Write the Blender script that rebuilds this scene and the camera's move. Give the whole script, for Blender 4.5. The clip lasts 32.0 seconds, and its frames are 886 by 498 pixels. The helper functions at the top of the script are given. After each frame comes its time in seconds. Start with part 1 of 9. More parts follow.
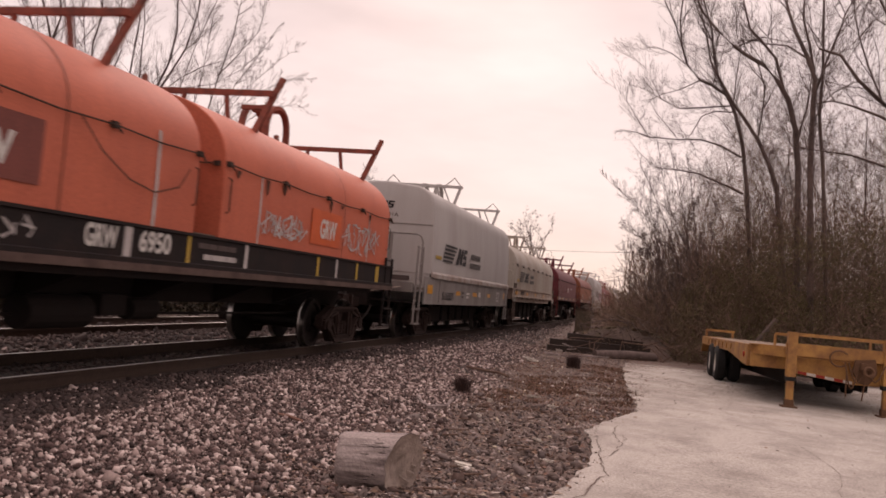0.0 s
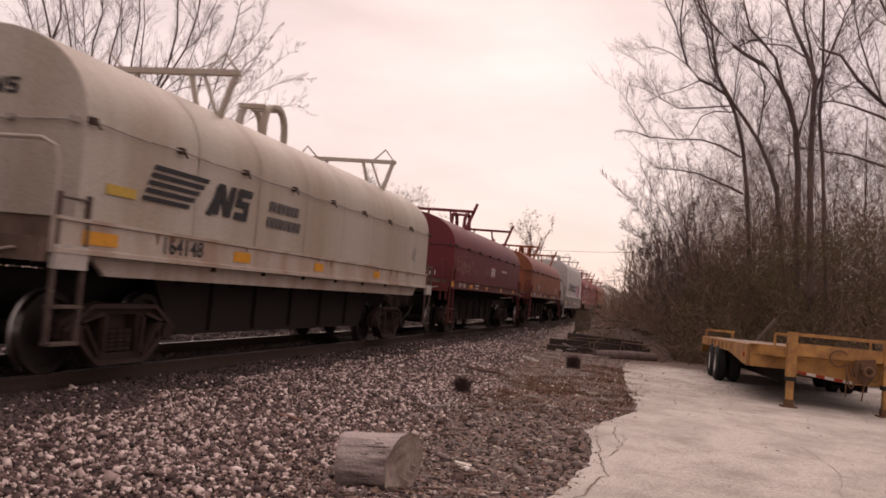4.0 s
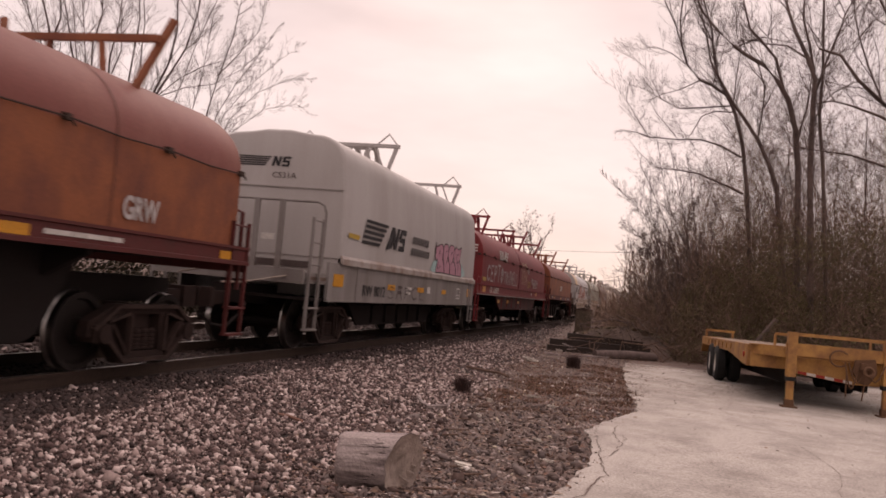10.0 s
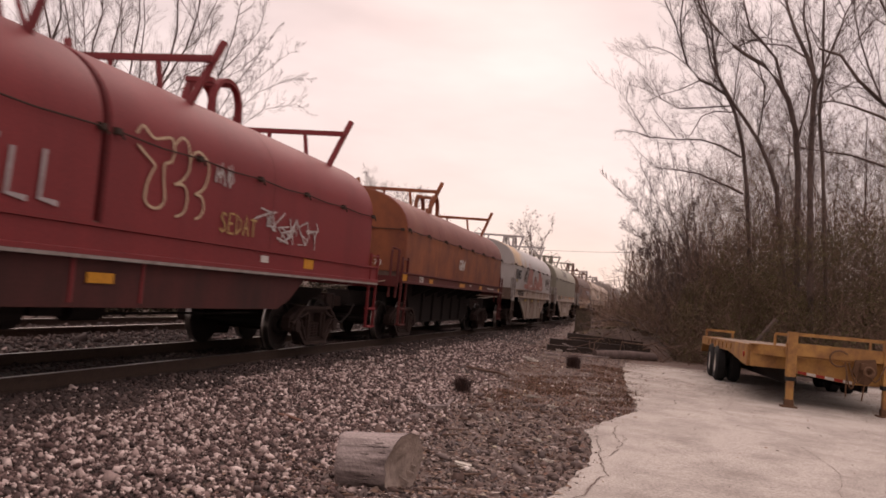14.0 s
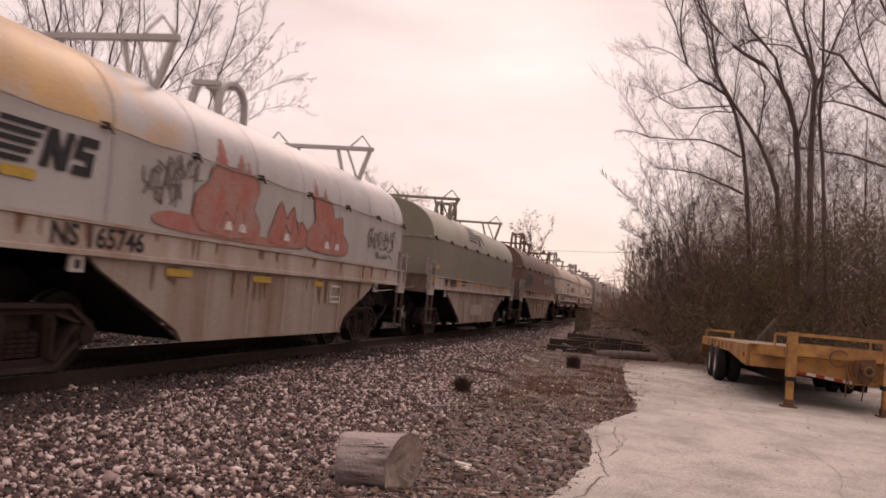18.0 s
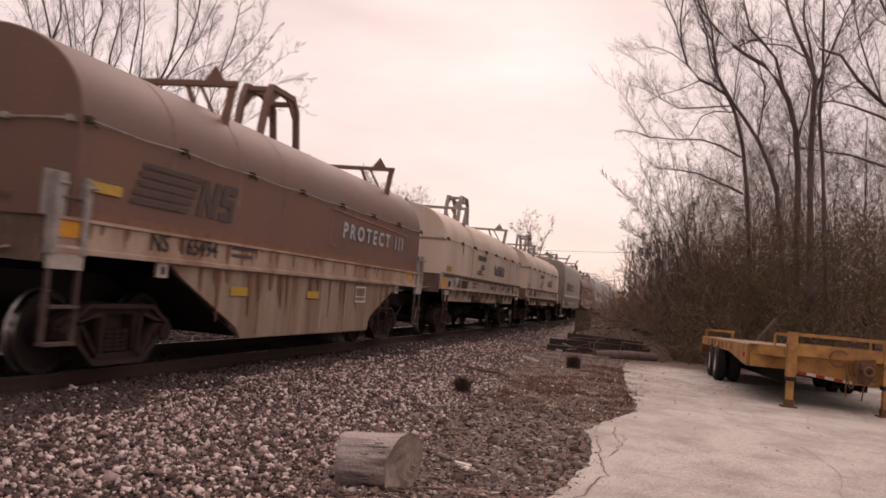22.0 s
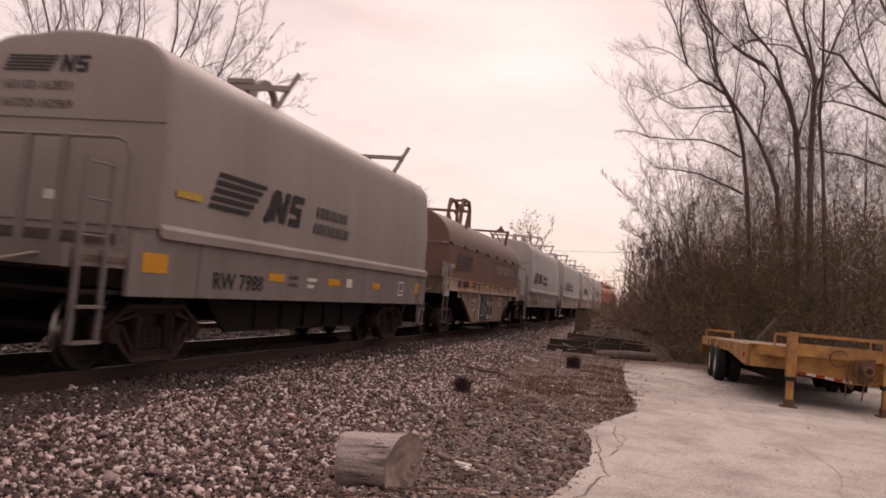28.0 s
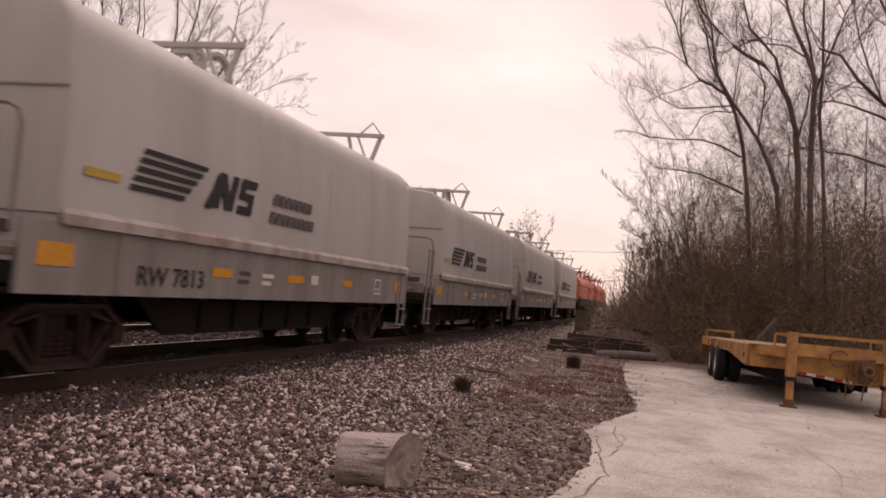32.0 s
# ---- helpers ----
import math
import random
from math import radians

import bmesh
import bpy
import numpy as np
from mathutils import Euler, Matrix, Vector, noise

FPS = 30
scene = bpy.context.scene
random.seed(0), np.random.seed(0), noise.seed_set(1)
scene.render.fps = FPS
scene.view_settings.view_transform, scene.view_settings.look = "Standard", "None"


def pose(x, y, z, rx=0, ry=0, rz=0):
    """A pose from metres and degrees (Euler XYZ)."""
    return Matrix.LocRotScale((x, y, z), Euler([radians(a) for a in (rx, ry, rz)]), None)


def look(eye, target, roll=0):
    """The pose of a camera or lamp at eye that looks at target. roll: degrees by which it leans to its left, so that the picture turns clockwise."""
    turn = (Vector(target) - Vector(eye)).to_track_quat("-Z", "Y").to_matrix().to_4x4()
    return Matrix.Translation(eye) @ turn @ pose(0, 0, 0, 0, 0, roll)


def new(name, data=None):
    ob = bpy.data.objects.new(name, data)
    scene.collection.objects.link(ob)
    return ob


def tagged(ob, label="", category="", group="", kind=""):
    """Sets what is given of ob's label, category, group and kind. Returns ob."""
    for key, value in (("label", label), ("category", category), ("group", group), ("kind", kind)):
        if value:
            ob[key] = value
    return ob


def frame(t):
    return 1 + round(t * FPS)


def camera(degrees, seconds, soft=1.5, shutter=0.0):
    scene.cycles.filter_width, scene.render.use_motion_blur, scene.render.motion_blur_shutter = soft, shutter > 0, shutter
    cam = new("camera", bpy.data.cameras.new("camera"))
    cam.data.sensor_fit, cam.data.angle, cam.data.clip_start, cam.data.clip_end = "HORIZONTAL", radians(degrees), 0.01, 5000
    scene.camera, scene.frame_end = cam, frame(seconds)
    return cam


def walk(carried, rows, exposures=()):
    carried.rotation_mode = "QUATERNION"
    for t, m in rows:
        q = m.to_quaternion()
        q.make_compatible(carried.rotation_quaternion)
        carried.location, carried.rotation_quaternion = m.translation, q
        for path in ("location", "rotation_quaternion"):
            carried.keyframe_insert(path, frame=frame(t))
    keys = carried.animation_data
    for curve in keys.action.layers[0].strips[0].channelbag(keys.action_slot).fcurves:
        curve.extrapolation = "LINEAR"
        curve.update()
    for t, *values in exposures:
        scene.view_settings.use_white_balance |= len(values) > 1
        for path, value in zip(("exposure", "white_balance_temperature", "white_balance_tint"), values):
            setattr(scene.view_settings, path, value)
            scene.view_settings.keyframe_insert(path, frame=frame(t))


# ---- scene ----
# One lens, a camera that stands still beside the line.
EYE = (0.0, 0.0, 1.294)
PSI, TILT, LEAN = radians(14.116), radians(2.834), 5.211
AIM = (EYE[0] - math.sin(PSI) * math.cos(TILT), EYE[1] + math.cos(PSI) * math.cos(TILT), EYE[2] + math.sin(TILT))
cam = camera(55.06, 32.0, soft=1.7, shutter=0.35)
walk(cam, [(0.0, look(EYE, AIM, LEAN)), (32.0, look(EYE, AIM, LEAN))],
     exposures=[(0.0, 0.0, 7450, 31), (32.0, 0.0, 7450, 31)])

TRACK_X = -7.15     # centre line of the near track
RAIL = 0.75         # half the distance between rail heads
GROUND = -0.25      # the yard's level below the rail head


def travel(t):
    """Metres that the train has gone since the middle of the clip."""
    u = (t - 16.0) / 16.0
    return 16.0 * (7.36 * u + 0.33 * u * u + 0.12 * u ** 3)


# ---- world and light ----
world = bpy.data.worlds.new("overcast_sky")
scene.world = world
world.use_nodes = True
wn, wl = world.node_tree.nodes, world.node_tree.links
wn.clear()
w_out = wn.new("ShaderNodeOutputWorld")
w_bg = wn.new("ShaderNodeBackground")
w_sky = wn.new("ShaderNodeTexSky")
w_sky.sky_type, w_sky.sun_disc = "NISHITA", False
w_sky.sun_elevation, w_sky.sun_rotation = radians(28), radians(-12)
w_co = wn.new("ShaderNodeTexCoord")
w_map = wn.new("ShaderNodeMapping")
w_map.inputs["Scale"].default_value = (1.0, 1.0, 3.5)
w_noise = wn.new("ShaderNodeTexNoise")
w_noise.inputs["Scale"].default_value, w_noise.inputs["Detail"].default_value = 3.0, 5.0
w_ramp = wn.new("ShaderNodeValToRGB")
w_ramp.color_ramp.elements[0].position, w_ramp.color_ramp.elements[0].color = 0.30, (0.655, 0.630, 0.615, 1)
w_ramp.color_ramp.elements[1].position, w_ramp.color_ramp.elements[1].color = 0.68, (0.875, 0.845, 0.82, 1)
w_mul = wn.new("ShaderNodeVectorMath")
w_mul.operation = "SCALE"
w_mul.inputs["Scale"].default_value = 0.012
w_add = wn.new("ShaderNodeMixRGB")
w_add.blend_type, w_add.inputs["Fac"].default_value = "ADD", 1.0
wl.new(w_co.outputs["Generated"], w_map.inputs["Vector"])
wl.new(w_map.outputs["Vector"], w_noise.inputs["Vector"])
wl.new(w_noise.outputs["Fac"], w_ramp.inputs["Fac"])
wl.new(w_sky.outputs["Color"], w_mul.inputs[0])
wl.new(w_ramp.outputs["Color"], w_add.inputs["Color1"])
wl.new(w_mul.outputs["Vector"], w_add.inputs["Color2"])
# an overcast sky is brighter overhead than at the horizon
w_sep = wn.new("ShaderNodeSeparateXYZ")
w_rise = wn.new("ShaderNodeMapRange")
w_rise.interpolation_type = "SMOOTHSTEP"
w_rise.inputs["From Min"].default_value, w_rise.inputs["From Max"].default_value = 0.36, 1.0
w_rise.inputs["To Min"].default_value, w_rise.inputs["To Max"].default_value = 1.0, 2.0
w_dome = wn.new("ShaderNodeVectorMath")
w_dome.operation = "SCALE"
wl.new(w_co.outputs["Generated"], w_sep.inputs["Vector"])
wl.new(w_sep.outputs["Z"], w_rise.inputs["Value"])
wl.new(w_add.outputs["Color"], w_dome.inputs[0])
wl.new(w_rise.outputs["Result"], w_dome.inputs["Scale"])
wl.new(w_dome.outputs["Vector"], w_bg.inputs["Color"])
w_bg.inputs["Strength"].default_value = 0.95
wl.new(w_bg.outputs["Background"], w_out.inputs["Surface"])
sun = new("sun", bpy.data.lights.new("sun", "SUN"))
sun.data.energy, sun.data.angle, sun.data.color = 0.6, radians(25), (1.0, 0.93, 0.86)
sun.matrix_world = look((0, 0, 40), (6.0, -38.0, 14.0))


# ---- materials ----
TONE = 0.86     # scales every base colour down to offset the brighter sky overhead


def material(name, base, rough=0.7, metal=0.0, stain=None, amount=0.45, scale=3.0, grain=40.0, bump=0.06, streak=0.0, spec=0.28, along=1.0, fleck=0.35):
    """A worn surface: a base colour, stains at one scale, grain at another, and a fine relief."""
    m = bpy.data.materials.new(name)
    m.use_nodes = True
    n, l = m.node_tree.nodes, m.node_tree.links
    b = n["Principled BSDF"]
    b.inputs["Roughness"].default_value, b.inputs["Metallic"].default_value = rough, metal
    b.inputs["Specular IOR Level"].default_value = spec
    co = n.new("ShaderNodeTexCoord")
    mp = n.new("ShaderNodeMapping")
    mp.inputs["Scale"].default_value = (along, 1, 1.0 - 0.93 * streak)
    l.new(co.outputs["Object"], mp.inputs["Vector"])
    big, small = n.new("ShaderNodeTexNoise"), n.new("ShaderNodeTexNoise")
    big.inputs["Scale"].default_value, big.inputs["Detail"].default_value = scale, 6.0
    big.inputs["Roughness"].default_value = 0.65
    small.inputs["Scale"].default_value, small.inputs["Detail"].default_value = grain, 3.0
    l.new(mp.outputs["Vector"], big.inputs["Vector"])
    l.new(co.outputs["Object"], small.inputs["Vector"])
    ramp = n.new("ShaderNodeValToRGB")
    ramp.color_ramp.elements[0].position, ramp.color_ramp.elements[1].position = 0.42, 0.68
    ramp.color_ramp.elements[0].color, ramp.color_ramp.elements[1].color = (0, 0, 0, 1), (1, 1, 1, 1)
    l.new(big.outputs["Fac"], ramp.inputs["Fac"])
    fac = n.new("ShaderNodeMath")
    fac.operation = "MULTIPLY"
    fac.inputs[1].default_value = amount
    l.new(ramp.outputs["Color"], fac.inputs[0])
    mix = n.new("ShaderNodeMixRGB")
    base = tuple(TONE * c for c in base)
    dark = tuple(TONE * c for c in stain) if stain else tuple(0.55 * c for c in base)
    mix.inputs["Color1"].default_value, mix.inputs["Color2"].default_value = (*base, 1), (*dark, 1)
    l.new(fac.outputs[0], mix.inputs["Fac"])
    fine = n.new("ShaderNodeMixRGB")
    fine.blend_type, fine.inputs["Fac"].default_value = "OVERLAY", fleck
    l.new(mix.outputs["Color"], fine.inputs["Color1"])
    l.new(small.outputs["Fac"], fine.inputs["Color2"])
    l.new(fine.outputs["Color"], b.inputs["Base Color"])
    bp = n.new("ShaderNodeBump")
    bp.inputs["Strength"].default_value, bp.inputs["Distance"].default_value = bump, 0.01
    l.new(small.outputs["Fac"], bp.inputs["Height"])
    l.new(bp.outputs["Normal"], b.inputs["Normal"])
    return m


def pieces(name, cols, rough=0.85, bump=0.3, grain=30.0):
    """Loose pieces, each with a tone of its own."""
    m = material(name, cols[0], rough, grain=grain, bump=bump, amount=0.3, scale=8.0)
    n, l = m.node_tree.nodes, m.node_tree.links
    geo, ramp = n.new("ShaderNodeNewGeometry"), n.new("ShaderNodeValToRGB")
    ramp.color_ramp.interpolation = "CONSTANT"
    while len(ramp.color_ramp.elements) < len(cols):
        ramp.color_ramp.elements.new(0.5)
    for i, c in enumerate(cols):
        ramp.color_ramp.elements[i].position = i / len(cols)
        ramp.color_ramp.elements[i].color = (*c, 1)
    l.new(geo.outputs["Random Per Island"], ramp.inputs["Fac"])
    first = [x for x in n if x.type == "MIX_RGB" and x.blend_type == "MIX"][0]
    l.new(ramp.outputs["Color"], first.inputs["Color1"])
    return m


def blotched(name, base, blot, centre, radius):
    """Worn paint with one large soft stain round a spot of the thing."""
    m = material(name, base, 0.42, amount=0.35, scale=0.8, streak=0.9)
    n, l = m.node_tree.nodes, m.node_tree.links
    co, dist, nz = n.new("ShaderNodeTexCoord"), n.new("ShaderNodeVectorMath"), n.new("ShaderNodeTexNoise")
    dist.operation = "DISTANCE"
    dist.inputs[1].default_value = centre
    l.new(co.outputs["Object"], dist.inputs[0])
    nz.inputs["Scale"].default_value, nz.inputs["Detail"].default_value = 1.6, 5.0
    l.new(co.outputs["Object"], nz.inputs["Vector"])
    add, rng = n.new("ShaderNodeMath"), n.new("ShaderNodeMapRange")
    add.operation = "MULTIPLY_ADD"
    add.inputs[1].default_value, add.inputs[2].default_value = 2.4 * radius, -1.2 * radius
    l.new(nz.outputs["Fac"], add.inputs[0])
    both = n.new("ShaderNodeMath")
    l.new(add.outputs[0], both.inputs[0])
    l.new(dist.outputs["Value"], both.inputs[1])
    l.new(both.outputs[0], rng.inputs["Value"])
    rng.inputs["From Min"].default_value, rng.inputs["From Max"].default_value = radius, 0.35 * radius
    mix = n.new("ShaderNodeMixRGB")
    mix.inputs["Color1"].default_value, mix.inputs["Color2"].default_value = (*base, 1), (*blot, 1)
    l.new(rng.outputs["Result"], mix.inputs["Fac"])
    first = [x for x in n if x.type == "MIX_RGB" and x.blend_type == "MIX" and x != mix][0]
    l.new(mix.outputs["Color"], first.inputs["Color1"])
    return m


# ---- small mesh tools ----
def box(bm, x0, x1, y0, y1, z0, z1):
    v = [bm.verts.new((x, y, z)) for z in (z0, z1) for x, y in ((x0, y0), (x1, y0), (x1, y1), (x0, y1))]
    for f in ((3, 2, 1, 0), (4, 5, 6, 7), (0, 1, 5, 4), (1, 2, 6, 5), (2, 3, 7, 6), (3, 0, 4, 7)):
        bm.faces.new([v[i] for i in f])


def tube(bm, a, b, r, n=6, r2=None, caps=True):
    a, b = Vector(a), Vector(b)
    d = (b - a).normalized()
    s = d.orthogonal().normalized()
    u = d.cross(s)
    r2 = r if r2 is None else r2
    rings = []
    for p, q in ((a, r), (b, r2)):
        rings.append([bm.verts.new(p + q * (math.cos(k * math.tau / n) * s + math.sin(k * math.tau / n) * u)) for k in range(n)])
    for k in range(n):
        bm.faces.new((rings[0][k], rings[0][(k + 1) % n], rings[1][(k + 1) % n], rings[1][k]))
    if caps:
        bm.faces.new(rings[0][::-1])
        bm.faces.new(rings[1])


def beam(bm, a, b, w, h):
    """A square bar from a to b, w wide and h high."""
    a, b = Vector(a), Vector(b)
    d = (b - a).normalized()
    up = Vector((0, 0, 1)) if abs(d.z) < 0.9 else Vector((0, 1, 0))
    s = d.cross(up).normalized()
    u = s.cross(d)
    v = [bm.verts.new(p + i * s * w / 2 + j * u * h / 2) for p in (a, b) for i, j in ((-1, -1), (1, -1), (1, 1), (-1, 1))]
    for f in ((3, 2, 1, 0), (4, 5, 6, 7), (0, 1, 5, 4), (1, 2, 6, 5), (2, 3, 7, 6), (3, 0, 4, 7)):
        bm.faces.new([v[i] for i in f])


def sweep(bm, pts, w, h, up=(1, 0, 0)):
    """One continuous bent bar through pts, w across up and h along it."""
    pts = [Vector(p) for p in pts]
    up = Vector(up)
    last = None
    for k, p in enumerate(pts):
        d = (pts[min(k + 1, len(pts) - 1)] - pts[max(k - 1, 0)]).normalized()
        s = d.cross(up).normalized()
        ring = [bm.verts.new(p + i * up * h / 2 + j * s * w / 2) for i, j in ((-1, -1), (1, -1), (1, 1), (-1, 1))]
        if last:
            for i in range(4):
                bm.faces.new((last[i], last[(i + 1) % 4], ring[(i + 1) % 4], ring[i]))
        else:
            bm.faces.new(ring[::-1])
        last = ring
    bm.faces.new(last)


def hose(bm, pts, r, n=6):
    """One continuous round bar through pts."""
    pts = [Vector(p) for p in pts]
    last, s = None, None
    for k, p in enumerate(pts):
        d = (pts[min(k + 1, len(pts) - 1)] - pts[max(k - 1, 0)]).normalized()
        s = d.orthogonal().normalized() if s is None else (s - d * s.dot(d)).normalized()
        u = d.cross(s)
        ring = [bm.verts.new(p + r * (math.cos(i * math.tau / n) * s + math.sin(i * math.tau / n) * u)) for i in range(n)]
        if last:
            for i in range(n):
                bm.faces.new((last[i], last[(i + 1) % n], ring[(i + 1) % n], ring[i]))
        else:
            bm.faces.new(ring[::-1])
        last = ring
    bm.faces.new(last)


def prism(bm, pts, axis, a, b):
    """A flat outline pushed along an axis from a to b; pts are the other two coordinates in order."""
    def place(p, c):
        return {"x": (c, p[0], p[1]), "y": (p[0], c, p[1]), "z": (p[0], p[1], c)}[axis]
    lo = [bm.verts.new(place(p, a)) for p in pts]
    hi = [bm.verts.new(place(p, b)) for p in pts]
    for k in range(len(pts)):
        j = (k + 1) % len(pts)
        bm.faces.new((lo[k], lo[j], hi[j], hi[k]))
    bm.faces.new(lo[::-1])
    bm.faces.new(hi)


def mesh_of(name, bm, mat, smooth=False):
    bmesh.ops.recalc_face_normals(bm, faces=bm.faces)
    me = bpy.data.meshes.new(name)
    bm.to_mesh(me)
    bm.free()
    for m in (mat if isinstance(mat, (list, tuple)) else [mat]):
        me.materials.append(m)
    if smooth:
        me.shade_smooth()
        me.set_sharp_from_angle(angle=radians(38))
    return me


def part(name, bm, mat, parent, label="", smooth=False):
    ob = new(name, mesh_of(name, bm, mat, smooth))
    ob.parent = parent
    if label:
        ob["label"] = label
    return ob


def part_each(name, bm, mat, parent, label=""):
    """Every loose shape of bm becomes a part of its own."""
    left = set(bm.verts)
    while left:
        todo, own = [left.pop()], set()
        while todo:
            v = todo.pop()
            own.add(v)
            for e in v.link_edges:
                o = e.other_vert(v)
                if o in left:
                    left.discard(o)
                    todo.append(o)
        one = BM()
        order = sorted(own, key=lambda q: (q.co.x, q.co.y, q.co.z))
        copy = {v: one.verts.new(v.co) for v in order}
        for f in {f for v in own for f in v.link_faces}:
            one.faces.new([copy[v] for v in f.verts])
        part(name, one, mat, parent, label)
    bm.free()


def thing(name, label, category, group="", kind="", at=None):
    ob = new(name)
    ob.empty_display_size = 0.2
    if at is not None:
        ob.matrix_basis = at
    return tagged(ob, label, category, group, kind)


def solid(name, bm, mat, label, category="", kind="", group="", smooth=False):
    return tagged(new(name, mesh_of(name, bm, mat, smooth)), label, category, group, kind)


BM = bmesh.new
# ---- paints and stuffs ----
ORANGE = material("orange_paint", (0.53, 0.128, 0.070), 0.6, stain=(0.36, 0.085, 0.052), scale=1.2, streak=1.0)
MAROON = material("maroon_paint", (0.135, 0.018, 0.025), 0.6, stain=(0.08, 0.02, 0.02), scale=1.5, streak=1.0)
RUST = material("rusted_orange_paint", (0.265, 0.084, 0.036), 0.68, stain=(0.13, 0.040, 0.028), amount=0.9, scale=1.3, streak=0.25)
RUST_TOP = material("faded_maroon_rust", (0.20, 0.062, 0.050), 0.65, stain=(0.27, 0.12, 0.09), amount=0.6, scale=1.0, streak=0.5)
RED = material("red_oxide_paint", (0.205, 0.026, 0.028), 0.62, stain=(0.12, 0.018, 0.02), scale=1.2, streak=1.0)
TALL_GRAY = material("light_gray_paint", (0.42, 0.39, 0.375), 0.58, fleck=0.15, stain=(0.30, 0.265, 0.24), amount=0.55, scale=0.7, streak=0.9)
GRAY_SILL = material("grimy_gray_paint", (0.245, 0.220, 0.208), 0.7, stain=(0.11, 0.085, 0.072), amount=0.7, scale=1.2, streak=0.9)
DARK_SILL = material("sooty_sill_paint", (0.195, 0.165, 0.152), 0.7, stain=(0.12, 0.095, 0.085), amount=0.6, scale=1.2, streak=0.9)
NS_DARK = material("sooty_gray_paint", (0.265, 0.220, 0.200), 0.5, stain=(0.18, 0.145, 0.13), amount=0.6, scale=0.7, streak=1.0)
CREAM_GRAY = material("pale_gray_paint", (0.40, 0.35, 0.30), 0.6, stain=(0.27, 0.195, 0.14), amount=0.7, scale=0.9, streak=1.0)
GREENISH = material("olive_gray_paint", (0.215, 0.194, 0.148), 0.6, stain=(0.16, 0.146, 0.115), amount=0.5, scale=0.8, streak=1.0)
BROWN = material("weathered_brown_paint", (0.150, 0.088, 0.068), 0.7, stain=(0.185, 0.098, 0.068), amount=0.75, scale=0.9, streak=1.0)
CREAM = material("rust_stained_cream_paint", (0.56, 0.46, 0.38), 0.6, stain=(0.42, 0.29, 0.20), amount=0.55, scale=0.9, streak=1.0)
SILL_WHITE = material("dirty_white_paint", (0.42, 0.355, 0.305), 0.65, stain=(0.24, 0.12, 0.07), amount=0.75, scale=1.3, streak=0.9)
SILL_TAN = material("rusty_tan_paint", (0.41, 0.315, 0.245), 0.75, stain=(0.20, 0.095, 0.055), amount=0.95, scale=1.3, streak=0.9)
PLATE_WHITE = material("grimy_cream_plate", (0.335, 0.275, 0.228), 0.75, stain=(0.18, 0.098, 0.062), amount=0.8, scale=1.1, streak=0.95)
PLATE_TAN = material("rusty_tan_plate", (0.315, 0.235, 0.18), 0.8, stain=(0.15, 0.075, 0.045), amount=0.9, scale=1.2, streak=0.95)
POST_GRAY = material("weathered_gray_post", (0.30, 0.27, 0.255), 0.7, stain=(0.16, 0.11, 0.09), amount=0.7, scale=6.0)
DUSTY = material("dusty_brown_paint", (0.165, 0.110, 0.090), 0.6, stain=(0.175, 0.092, 0.066), amount=0.7, scale=0.8, streak=0.7)
BELLY_RED = material("grimy_red_paint", (0.078, 0.019, 0.017), 0.75, stain=(0.030, 0.012, 0.010), amount=0.8, scale=1.5, streak=0.8)
SILL_RED = material("dark_red_frame_paint", (0.105, 0.020, 0.018), 0.6, stain=(0.05, 0.02, 0.015), scale=2.0)
SILL_BLACK = material("black_frame_paint", (0.016, 0.012, 0.012), 0.7, stain=(0.04, 0.022, 0.017), scale=2.0, spec=0.15)
RUSTY_BAR = material("rusty_orange_bar", (0.26, 0.066, 0.042), 0.75, stain=(0.10, 0.035, 0.026), amount=0.9, scale=5.0)
FRAME = material("grimy_underframe", (0.021, 0.016, 0.015), 0.85, stain=(0.022, 0.014, 0.012), scale=3.0, spec=0.15)
TRUCK = material("rusty_truck_casting", (0.030, 0.016, 0.013), 0.85, stain=(0.014, 0.010, 0.009), scale=4.0, spec=0.2)
# raised ribs of the casting, in a paler tone than the rest
TRUCK_EDGE = material("paler_casting_flange", (0.050, 0.030, 0.025), 0.85, stain=(0.024, 0.015, 0.013), amount=0.8, scale=5.0, spec=0.2)
WHEEL = material("worn_wheel_steel", (0.022, 0.015, 0.013), 0.7, 0.2, scale=5.0)
TREAD = material("polished_wheel_rim", (0.45, 0.42, 0.40), 0.28, 1.0, scale=9.0)
STEEL_TOP = material("polished_rail_head", (0.36, 0.32, 0.30), 0.35, 1.0, scale=12.0)
RAIL_RUST = material("rusty_rail", (0.05, 0.03, 0.022), 0.85, scale=6.0)
PALE_PLATE = material("white_step_plate", (0.43, 0.38, 0.345), 0.6, scale=6.0, amount=0.6)
ROD = material("worn_galvanised_rod", (0.36, 0.32, 0.29), 0.6, stain=(0.14, 0.08, 0.06), amount=0.8, scale=7.0)
WHITE_INK = material("white_lettering", (0.62, 0.58, 0.54), 0.6, scale=9.0, amount=0.5)
BLACK_INK = material("black_lettering", (0.018, 0.016, 0.018), 0.55, scale=9.0)
GHOST_INK = material("faded_lettering", (0.085, 0.06, 0.055), 0.65, scale=6.0, amount=0.6)
FAINT_INK = material("worn_blue_lettering", (0.37, 0.35, 0.36), 0.6, scale=4.0, amount=0.9)
MID_INK = material("thin_black_lettering", (0.10, 0.088, 0.085), 0.6, scale=9.0, amount=0.5)
BLUE_INK = material("pale_blue_lettering", (0.42, 0.45, 0.50), 0.6, scale=7.0, amount=0.5)
YELLOW = material("yellow_reflector", (0.62, 0.27, 0.025), 0.4, scale=12.0)
